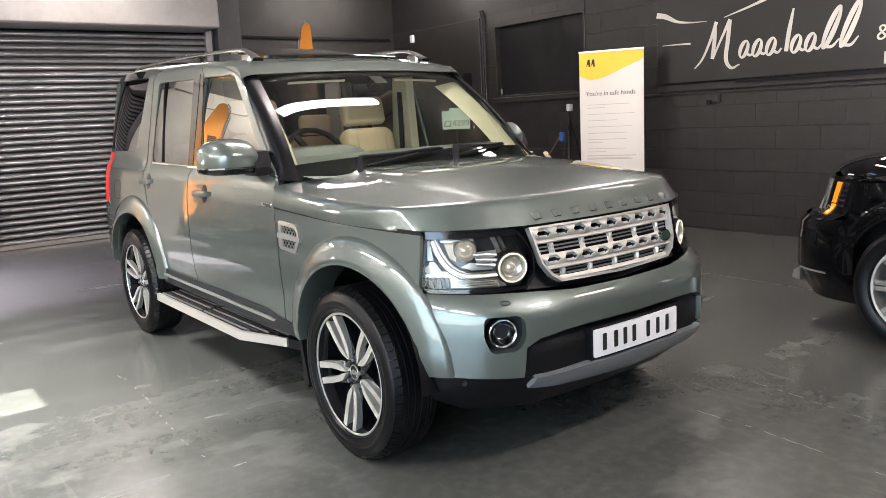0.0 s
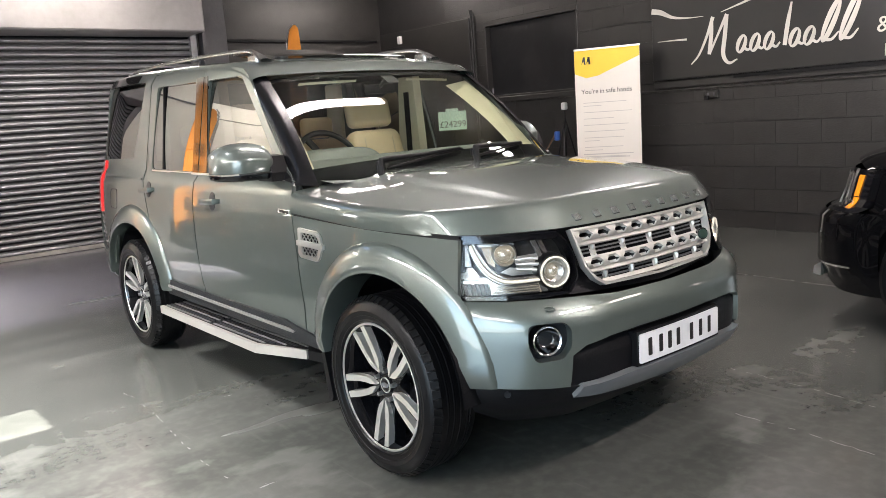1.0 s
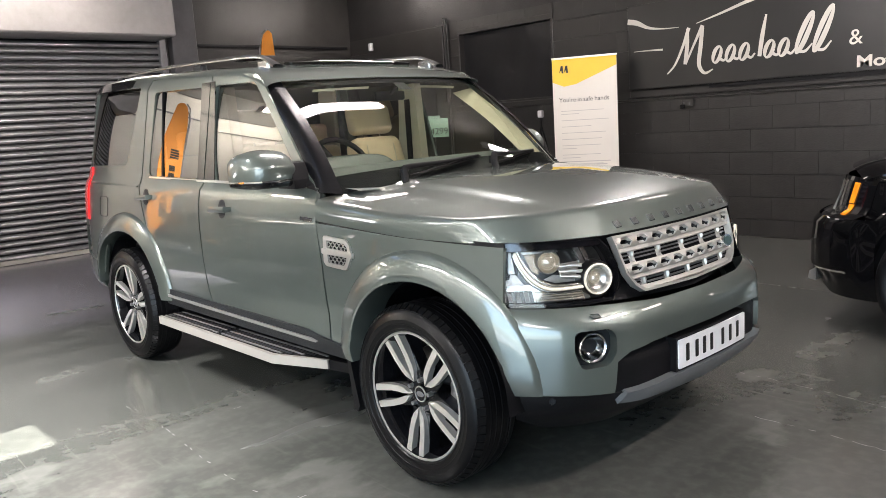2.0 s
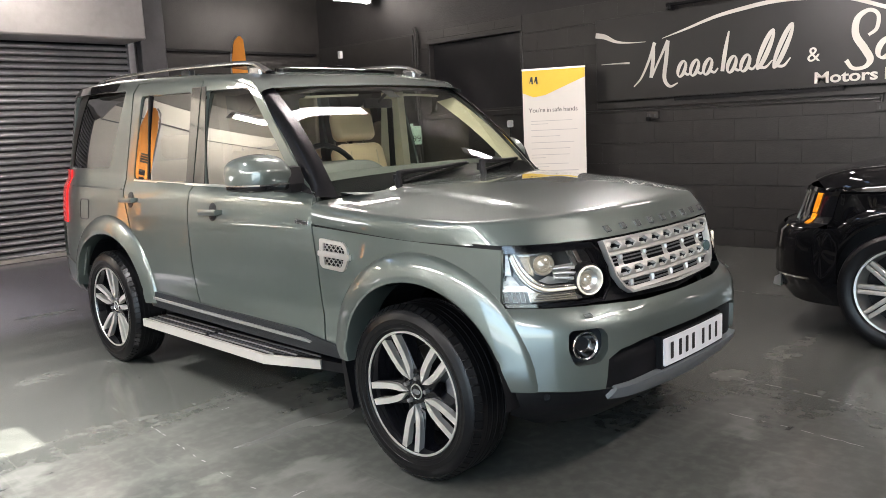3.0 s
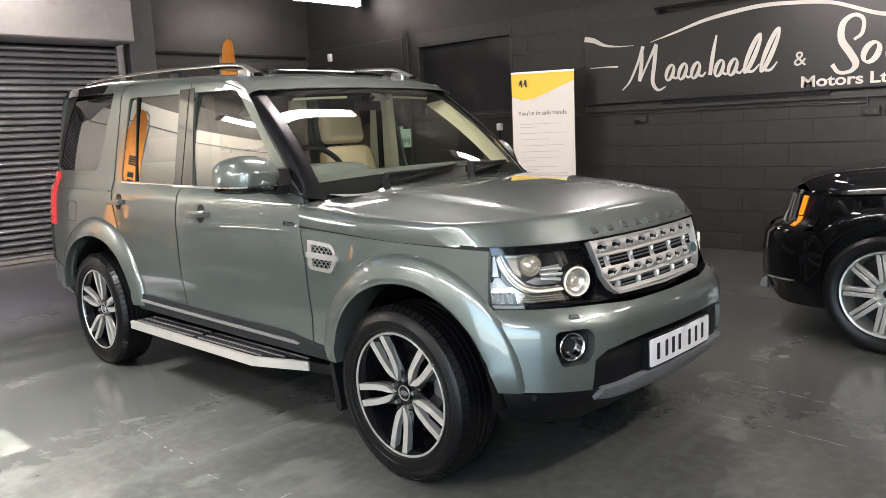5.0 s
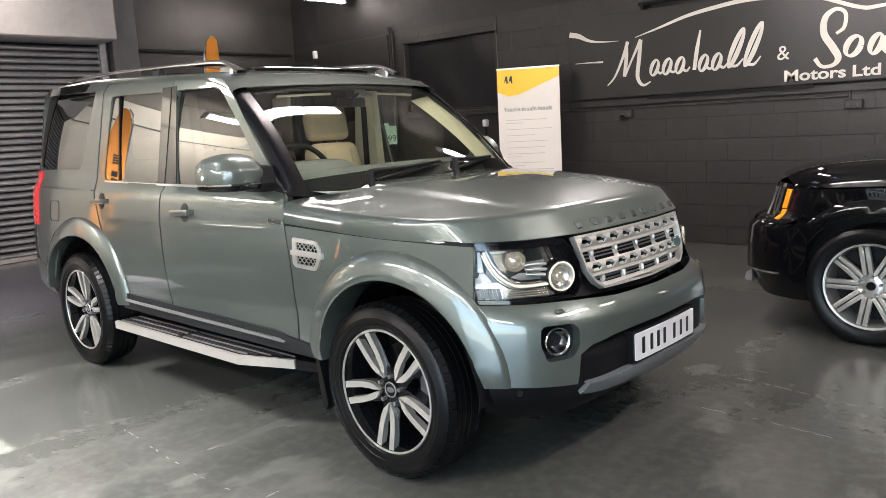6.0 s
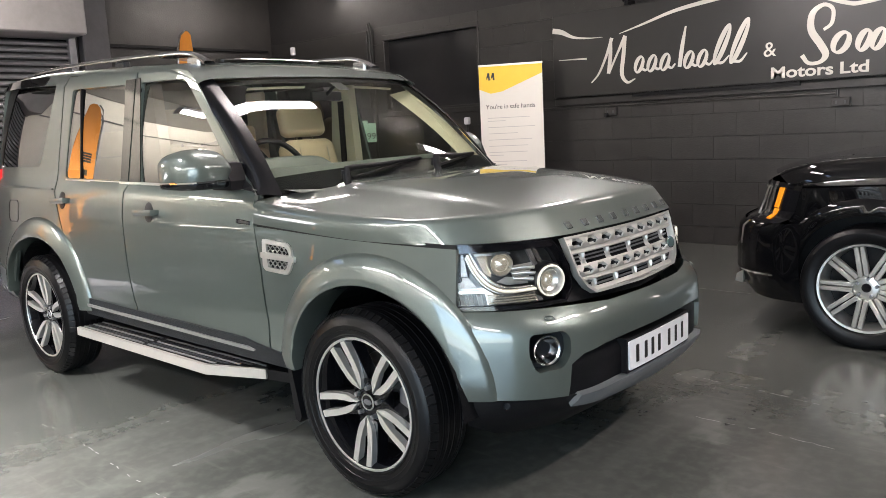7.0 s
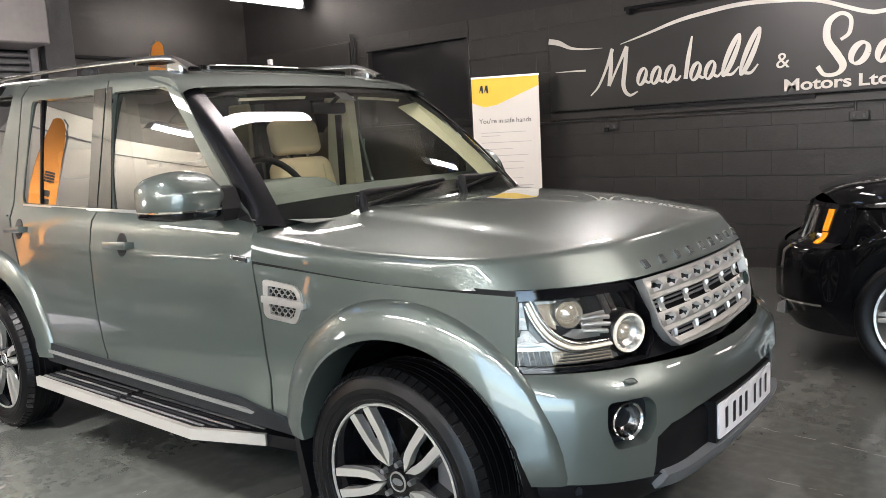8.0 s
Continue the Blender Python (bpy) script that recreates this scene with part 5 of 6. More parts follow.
# door handles over flat dark ovals, which paint the shade of the finger recesses
for x0, zz in ((-0.075, 1.062), (-1.062, 1.098)):
    for sg in (1, -1):
        y = sg * -(flank(x0, zz))
        ovl = [(x0 + 0.01 + 0.040 * math.cos(k * math.pi / 12), zz + 0.050 * math.sin(k * math.pi / 12)) for k in range(24)]
        rec = part("handle_recess", sheet(ovl, lambda x, z: (x, sg * -(flank(x, z) + 0.002 - 0.0 * x), z), (), 0.03, depth=0.004, flip=sg < 0), M_DARKTRIM, car, "flat dark oval standing for the shaded finger recess", 60)
        bm = bmesh.new()
        pts = [(-0.105, 0.004), (-0.09, 0.028), (-0.03, 0.034), (0.05, 0.034), (0.092, 0.030), (0.105, 0.004)]
        rings = []
        for px, off in pts:
            h = 0.016 if abs(px) < 0.1 else 0.012
            rings.append([bm.verts.new((x0 + px, y - sg * (off + d), zz + px * 0.03 + e * h)) for d, e in ((-0.008, -0.8), (0.004, -1), (0.008, -0.4), (0.008, 0.4), (0.004, 1), (-0.008, 0.8))])
        for A, B in zip(rings, rings[1:]):
            for k in range(6):
                bm.faces.new((A[k], A[(k + 1) % 6], B[(k + 1) % 6], B[k]))
        bm.faces.new(rings[0]), bm.faces.new(rings[-1])
        bmesh.ops.recalc_face_normals(bm, faces=bm.faces)
        part("door_handle", bm, M_PAINT, car, "painted bar door handle", 45)

# side vents with honeycomb mesh
VO = [(0.848, 0.985), (0.985, 0.975), (1.008, 0.955), (1.018, 0.905), (1.000, 0.858), (0.985, 0.845), (0.868, 0.852), (0.852, 0.868)]
VI1 = [(0.872, 0.965), (0.978, 0.958), (0.995, 0.942), (0.999, 0.925), (0.872, 0.930)]
VI2 = [(0.876, 0.905), (0.996, 0.900), (0.982, 0.868), (0.972, 0.862), (0.882, 0.868)]
for sg in (1, -1):
    def vp(off):
        return lambda x, z: (0.98 + (x - 0.93) * 1.2, sg * -(flank(0.98 + (x - 0.93) * 1.2, z) + off), z)
    vent = part("side_vent", sheet(rounded(VO, 0.012), vp(0.010), [rounded(VI1, 0.006), rounded(VI2, 0.006)], 0.03, depth=0.014, flip=sg < 0), M_SILVER, car, "silver framed honeycomb side vent", 40)
    part("vent_back", sheet([(0.86, 0.972), (1.0, 0.965), (1.005, 0.87), (0.87, 0.86)], vp(0.0015), (), 0.05, rim=False, flip=sg < 0), M_BLACK, vent)
    part("vent_bar", sheet(rounded([(0.846, 0.930), (1.030, 0.924), (1.030, 0.900), (0.846, 0.906)], 0.006), vp(0.016), (), 0.04, depth=0.014, flip=sg < 0), M_SILVER, vent, "", 40)
    cells = []
    for r0, zc in enumerate((0.960, 0.9465, 0.933, 0.8985, 0.885, 0.8715)):
        for c in range(6):
            cx = 0.866 + 0.0255 * c + (0.01275 if r0 % 2 else 0)
            if 0.868 < cx < 0.992:
                hx = [(cx + 0.0128 * math.cos(k * math.pi / 3), zc + 0.0105 * math.sin(k * math.pi / 3)) for k in range(6)]
                hi = [(cx + 0.0108 * math.cos(k * math.pi / 3), zc + 0.0086 * math.sin(k * math.pi / 3)) for k in range(6)]
                bm = bmesh.new()
                A, B = [bm.verts.new(vp(0.006)(*p)) for p in hx], [bm.verts.new(vp(0.006)(*p)) for p in hi]
                C = [bm.verts.new(vp(0.002)(*p)) for p in hi]
                for k in range(6):
                    bm.faces.new((A[k], A[(k + 1) % 6], B[(k + 1) % 6], B[k]))
                    bm.faces.new((B[k], B[(k + 1) % 6], C[(k + 1) % 6], C[k]))
                part("mesh_cell", bm, M_SILVER, vent)
    part("engine_badge", sheet(rounded([(0.690, 1.060), (0.775, 1.054), (0.775, 1.036), (0.690, 1.041)], 0.003), vp(0.006), (), 0.04, depth=0.006, flip=sg < 0), M_CHROME, car, "small chrome badge with dark face", 40)
    part("badge_face", sheet([(0.704, 1.055), (0.766, 1.050), (0.766, 1.039), (0.704, 1.044)], vp(0.0075), (), 0.04, depth=0.001, flip=sg < 0), M_INK, car)

# rear: tail lamps, fuel flap, rear end, spoiler
for sg in (1, -1):
    tl = [(-2.17, 1.275), (-2.15, 1.10), (-2.13, 0.905), (-2.27, 0.905), (-2.31, 1.275)]
    part("tail_lamp", sheet(tl, lambda x, z: (x, sg * -(flank(x, z) + 0.012), z), (), 0.04, depth=0.03, flip=sg < 0), M_RED, car, "tall red tail lamp", 40)
    part("waist_crease", sheet([(-2.05, 1.178), (-1.20, 1.166), (-1.20, 1.158), (-2.05, 1.168)], lambda x, z: (x, sg * -(flank(x, z) + 0.005), z), (), 0.1, depth=0.008, flip=sg < 0), M_PAINT, car, "", 40)
FL = rounded([(-1.84, 0.945), (-1.69, 0.945), (-1.685, 1.085), (-1.835, 1.085)], 0.03)
FLI = rounded([(-1.834, 0.951), (-1.696, 0.951), (-1.691, 1.079), (-1.829, 1.079)], 0.028)
part("fuel_flap", sheet(FL, right(0.002), [FLI], 0.05, depth=0.002), M_DARKTRIM, car, "", 40)
part("tailgate", uvgrid(lambda u, v: Vector((-2.29 - 0.06 * (1 - abs(2 * u - 1) ** 3) + 0.22 * max(0, v - 0.55), (2 * u - 1) * (flank(-2.25, 0.5 + 1.33 * v)), 0.5 + 1.33 * v)), 20, 16), M_PAINT, car, "", 50)
part("rear_bumper", box(-2.42, -2.15, -0.78, 0.78, 0.42, 0.66, bevel=0.05, seg=3), M_PAINT, car, "painted rear bumper", 40)
pair("bumper_corner", sheet([(-1.86, 0.60), (-2.28, 0.66), (-2.28, 0.42), (-1.92, 0.42)], right(0.012), (), 0.05, depth=0.03), M_PAINT, car, "", 40)
part("roof_spoiler", box(-2.335, -2.18, -0.50, 0.50, 1.80, 1.842, bevel=0.018, seg=2), M_PAINT, car, "", 40)
pair("rear_pillar_cap", sheet([(-1.44, 1.785), (-2.20, 1.79), (-2.24, 1.845), (-1.42, 1.838)], right(0.003), (), 0.06, depth=0.01), M_GLOSSBLK, car, "gloss black band above the rear window", 40)

# cabin
part("dashboard", uvgrid(lambda u, v: Vector((0.40 + 0.58 * v, (2 * u - 1) * 0.74, 1.215 + 0.055 * math.sin(math.pi * min(v * 1.25 + 0.1, 1)) - 0.05 * v)), 12, 8), M_DASH, car, "dark grey dashboard", 60)
part("dash_face", box(0.32, 0.42, -0.73, 0.73, 0.80, 1.225, bevel=0.03), M_DASH, car)


def cowl(u, v):
    """Flat-topped hood over the dials, falling away to both sides and towards the screen."""
    a = abs(2 * u - 1)
    w = 0.27 * (1 - 0.12 * v)
    side = 1 - a ** 5
    q = min(max((v - 0.45) / 0.5, 0), 1)
    rise = 0.085 * side ** 0.6 * (1 - q * q * (3 - 2 * q))
    return Vector((0.36 + 0.30 * v - 0.03 * a * a * (1 - v), -0.40 + (2 * u - 1) * w, 1.215 + rise))


part("instrument_hood", uvgrid(cowl, 24, 14), M_DASH, car, "", 60)
wheel_m = Matrix.Translation((0.34, -0.37, 1.215)) @ Matrix.Rotation(radians(64), 4, "Y")
bm = bmesh.new()
ring = [wheel_m @ Vector((0.188 * math.cos(k * math.pi / 16), 0.188 * math.sin(k * math.pi / 16), 0)) for k in range(33)]
add_tube(bm, ring, 0.015, 8)
sw = part("steering_wheel", bm, M_BLACK, car, "black leather steering wheel", 60)
part("wheel_boss", cyl(0.07, 0.06, -0.03, 0.02, 20, m=wheel_m), M_BLACK, sw, "", 40)
for a in (0, 120, 240):
    m2 = wheel_m @ Matrix.Rotation(radians(a + 90), 4, "Z")
    part("wheel_spoke", box(0.05, 0.185, -0.018, 0.018, -0.01, 0.01, bevel=0.004, m=m2), M_BLACK, sw)


def seat(x, y):
    s = part("seat", box(x - 0.05, x + 0.45, y - 0.25, y + 0.25, 0.62, 0.80, bevel=0.06, seg=3), M_CREAM, car, "cream leather seat", 50)
    lean = Matrix.Translation((x - 0.02, y, 0.76)) @ Matrix.Rotation(radians(-12), 4, "Y")
    bm = bmesh.new()
    add_box(bm, -0.07, 0.07, -0.245, 0.245, 0.0, 0.62, bevel=0.055, m=lean, seg=4)
    for v in bm.verts:
        h = (lean.inverted() @ v.co).z
        v.co.y = y + (v.co.y - y) * (1 - 0.30 * max(0, (h - 0.32) / 0.30) ** 2.0)
    part("backrest", bm, M_CREAM, s, "", 50)
    for k in (-0.11, 0.11):
        part("seam", add_tube(bmesh.new(), [lean @ Vector((0.072, k, z)) for z in (0.05, 0.2, 0.4, 0.56)], 0.003, 6), M_BEIGE, s)
    part("headrest", box(-0.05, 0.05, -0.168, 0.168, 0.640, 0.835, bevel=0.045, seg=4, m=lean), M_CREAM, s, "", 50)
    for k in (-0.07, 0.07):
        part("headrest_post", cyl(0.007, 0.007, 0.58, 0.70, 8, m=lean @ Matrix.Translation((0, k, 0))), M_CHROME, s)


seat(-0.24, 0.41)
seat(-0.24, -0.39)
for y in (-0.45, 0.0, 0.45):
    rb = part("rear_backrest", box(-1.22, -1.08, y - 0.22, y + 0.22, 0.70, 1.32, bevel=0.05, seg=3), M_CREAM, car, "cream leather rear seat back", 50)
    part("headrest", box(-1.20, -1.12, y - 0.13, y + 0.13, 1.33, 1.48, bevel=0.035, seg=3), M_CREAM, rb, "", 50)
part("rear_cushion", box(-1.10, -0.62, -0.66, 0.66, 0.60, 0.78, bevel=0.05, seg=3), M_CREAM, car, "", 50)
part("headlining", open_roof(uvgrid(lambda u, v: roof(-0.93 + 1.86 * u, 0.03 + 0.92 * v) - Vector((0, 0, 0.045)), 24, 40)), M_BEIGE, car, "beige headlining", 179)
for sg in (1, -1):
    part("sun_visor", uvgrid(lambda u, v: screen(sg * (0.25 + 0.5 * u), 0.965 - 0.028 * v, -0.03) - Vector((0.02 + 0.03 * v, 0, 0.0)), 6, 2), M_BEIGE, car, "beige sun visor", 60)
    part("centre_pillar_lining", prism([(-0.42, 1.10), (-0.17, 1.10), (-0.215, 1.70), (-0.37, 1.70)], sg * 0.71, sg * 0.65), M_BEIGE, car, "beige pillar trim")
    part("belt", box(-0.31, -0.262, sg * 0.648, sg * 0.640, 0.85, 1.60), M_BLACK, car)
    part("rear_pillar_lining", box(-1.35, -1.14, sg * 0.695, sg * 0.66, 1.18, 1.72, bevel=0.012), M_BEIGE, car)
ms = part("rear_view_mirror", box(0.31, 0.335, -0.105, 0.105, 1.575, 1.628, bevel=0.012, seg=2), M_BLACK, car, "black interior mirror", 40)
part("mirror_stem", add_tube(bmesh.new(), [(0.33, 0, 1.61), (0.40, 0, 1.655)], 0.010, 8), M_BLACK, ms)


# ---- things in the room ----
def batten(x, y, turn, length, glow, r):
    b = empty("ceiling_batten", "white ceiling batten with a lit tube", "ceiling light", x, y, HANG, turn, "ceiling battens")
    part("housing", box(-length / 2, length / 2, -0.07, 0.07, -0.05, 0, bevel=0.006), M_PLATE, b)
    for s in (-0.35, 0.35):
        part("rod", cyl(0.006, 0.006, 0, CEIL - HANG, 8, m=Matrix.Translation((s * length, 0, 0))), M_STEEL, b)
    for s in (-1, 1):
        part("end_cap", box(s * (length / 2 - 0.03), s * length / 2, -0.065, 0.065, -0.18, -0.05, bevel=0.004), M_PLATE, b)
    bm = cyl(r, r, -length / 2 + 0.03, length / 2 - 0.03, 16, m=Matrix.Translation((0, 0, -0.115)) @ Matrix.Rotation(radians(90), 4, "Y"))
    part("tube", bm, glow, b, "glowing tube")
    return b


for x, y, turn, length, glow, r in (
        (0.12, 0.15, 99, 1.75, M_TUBE_ROOF, 0.08), (0.585, 3.03, 96, 0.85, M_TUBE_NEW, 0.045),
        (4.8, 0.2, 90, 1.25, M_TUBE_EAST, 0.06), (4.8, 2.9, 90, 1.25, M_TUBE, 0.06), (2.6, 3.4, 90, 1.25, M_TUBE, 0.06),
        (-6.0, -4.60, 83, 1.6, M_TUBE_CORNER, 0.035), (-5.55, 0.2, 90, 1.5, M_TUBE, 0.06), (-5.55, 4.4, 90, 1.5, M_TUBE, 0.06),
        (-0.6, -5.6, 0, 2.3, M_TUBE_SOUTH, 0.06), (2.2, -5.6, 0, 2.3, M_TUBE_SOUTH, 0.06), (5.0, -5.6, 0, 2.3, M_TUBE_SOUTH, 0.06)):
    batten(x, y, turn, length, glow, r)

# blacked-out window in the north wall
win = tagged(new("window_1"), "window covered with wrinkled black film in a dark frame", "window", kind="structure")
part("film", uvgrid(lambda u, v: Vector((WX0 + (WX1 - WX0) * u, YN + 0.09 + 0.006 * math.sin(9 * u + 5 * v) + 0.012 * noise.noise(Vector((u * 6, v * 3, 1))), WZ0 + (WZ1 - WZ0) * v)), 40, 30), M_FILM, win, "wrinkled black film", 179)
part("window_frame", box(WX0, WX1, YN - 0.006, YN + 0.10, WZ1 - 0.06, WZ1 + 0.012, bevel=0.004), M_BLOCK, win)
part("window_frame", box(WX0, WX1, YN + 0.02, YN + 0.10, WZ0, WZ0 + 0.03, bevel=0.004), M_BLOCK, win)
for xx in (WX0, WX1 - 0.035):
    part("window_frame", box(xx, xx + 0.035, YN - 0.006, YN + 0.10, WZ0 + 0.032, WZ1 - 0.062, bevel=0.004), M_BLOCK, win)
part("window_sill", box(WX0 - 0.06, WX1 + 0.06, YN - 0.045, YN + 0.02, WZ0 - 0.075, WZ0, bevel=0.008), M_BLOCK, win)
part("catch", box(WX0 + 0.10, WX0 + 0.125, YN - 0.0, YN + 0.02, WZ0 + 0.05, WZ0 + 0.13, bevel=0.004), M_STEEL, win)

# boarded panel and pipes beside it
board = tagged(part("wall_board", box(-6.40, -4.78, YN - 0.025, YN + 0.012, 1.70, 2.80, bevel=0.006), M_BLOCK), "black painted board panel fixed to the wall", "panel", kind="structure")
setting("recess_panel", box(-5.52, -4.98, YN - 0.035, YN - 0.022, 1.2, 2.04, bevel=0.004), M_BLACK, "dark square hatch on the wall", "hatch")
for xx in (-4.73, -4.68):
    setting("wall_pipe", add_tube(bmesh.new(), [(xx, YN - 0.02, 0.02), (xx, YN - 0.02, 2.8), (xx - 0.03, YN - 0.02, 2.90)], 0.012, 8), M_BLOCK, "thin black painted pipe up the wall", "pipe", 60)
sens = tagged(part("alarm_sensor", box(-6.47 - 0.035, -6.47 + 0.035, YN - 0.05, YN + 0.012, 2.62, 2.74, bevel=0.012, seg=2), M_PLATE), "small white alarm sensor on the wall", "sensor")

# fascia sign
sign = empty("fascia_sign", "dark grey fascia sign with white script lettering and swoosh", "sign", 0, 5.20, 0)
SX0, SX1, SZ0, SZ1 = -1.575, 4.9, 1.655, 2.60
part("board", box(SX0, SX1, 0.0, 0.03, SZ0, SZ1, bevel=0.003), M_SIGN, sign)
part("batten_rail", box(SX0 + 1.0, SX1 - 0.1, 0.03, 0.09, SZ0 + 0.02, SZ0 + 0.07), M_BLACK, sign)
part("batten_rail", box(SX0 + 0.1, SX1 - 0.1, 0.03, 0.09, SZ1 - 0.12, SZ1 - 0.07), M_BLACK, sign)


stroke_lift = [0.0]


def brush(points, widths, name="stroke", n=8, parent=None):
    """A flat brush stroke through (x, z) points, with a width at each."""
    c = smooth_curve([(*p, w) for p, w in zip(points, widths)], n)
    L, R = [], []
    for i, q in enumerate(c):
        d = c[min(i + 1, len(c) - 1)][:2] - c[max(i - 1, 0)][:2]
        d = d / (np.linalg.norm(d) or 1)
        k = np.array((-d[1], d[0])) * q[2] / 2
        L.append(q[:2] + k), R.append(q[:2] - k)
    bm = bmesh.new()
    stroke_lift[0] += 0.00012
    for y in (-0.004 - stroke_lift[0],):
        a = [bm.verts.new((p[0], y, p[1])) for p in L]
        b = [bm.verts.new((p[0], y, p[1])) for p in R]
        for i in range(len(a) - 1):
            bm.faces.new((a[i], b[i], b[i + 1], a[i + 1]))
    bmesh.ops.recalc_face_normals(bm, faces=bm.faces)
    r = bmesh.ops.extrude_face_region(bm, geom=list(bm.faces))
    bmesh.ops.translate(bm, vec=(0, 0.004, 0), verts=[v for v in r["geom"] if isinstance(v, bmesh.types.BMVert)])
    return part(name, bm, M_SIGNW, parent or sign)


brush([(-1.575, 2.43), (-1.45, 2.40), (-1.30, 2.33), (-1.12, 2.30), (-0.92, 2.29)], [0.06, 0.055, 0.03, 0.015, 0.004], "swoosh")
brush([(-0.71, 2.305), (-0.435, 2.372), (-0.10, 2.46), (0.195, 2.505), (0.50, 2.533), (0.80, 2.522), (1.20, 2.47), (1.58, 2.327), (1.75, 2.31), (2.2, 2.36)], [0.006, 0.022, 0.034, 0.040, 0.040, 0.036, 0.034, 0.036, 0.034, 0.01], "swoosh")
brush([(-1.50, 2.084), (-1.30, 2.080), (-1.126, 2.072)], [0.006, 0.014, 0.022], "swoosh")

# roller banner
ban = empty("roller_banner", "white roller banner with yellow head and lines of small print", "banner", -1.915, 4.79, 0, 27)
part("base", box(-0.40, 0.40, -0.10, 0.10, 0.0, 0.09, bevel=0.02, seg=2), M_SILVER, ban)
part("sheet", box(-0.375, 0.375, -0.002, 0.002, 0.09, 2.065), M_PAPER, ban, "white printed vinyl sheet")
part("top_rail", box(-0.38, 0.38, -0.008, 0.008, 2.062, 2.082, bevel=0.003), M_SILVER, ban)
part("pole", cyl(0.009, 0.009, 0.05, 2.06, 10, m=Matrix.Translation((0, 0.05, 0))), M_STEEL, ban)
part("yellow_head", prism([(-0.374, 2.060), (0.374, 2.060), (0.374, 1.955), (-0.10, 1.765), (-0.24, 1.745), (-0.374, 1.80)], -0.0045, -0.0025), M_YELLOW, ban, "yellow printed head panel")
for xx in (-0.27, -0.215):
    part("logo_bar", prism([(xx - 0.022, 1.90), (xx + 0.0, 1.985), (xx + 0.022, 1.985), (xx + 0.028, 1.90), (xx + 0.008, 1.90), (xx + 0.006, 1.93), (xx - 0.002, 1.93)], -0.0065, -0.005), M_INK, ban)
phrase("heading", "You're in safe hands", 0.074, M_INK, pose(-0.305, -0.004, 1.565, 90, 0, 0), ban, 0.001)
rnd = random.Random(4)
zz = 1.46
for k, (n, w) in enumerate(((2, 0.50), (1, 0.56), (1, 0.35), (1, 0.52), (1, 0.47), (2, 0.46), (2, 0.45), (2, 0.48))):
    for j in range(n):
        ww = w if j == 0 else w * (0.35 + 0.3 * rnd.random())
        part("text_line", box(-0.285, -0.285 + ww, -0.0045, -0.0025, zz - 0.004, zz + 0.003), M_GREYINK, ban)
        zz -= 0.036
    zz -= 0.038
for k in range(2):
    part("text_line", box(-0.30, 0.28 - 0.04 * k, -0.0045, -0.0025, 0.855 - 0.038 * k, 0.866 - 0.038 * k), M_GREYINK, ban)


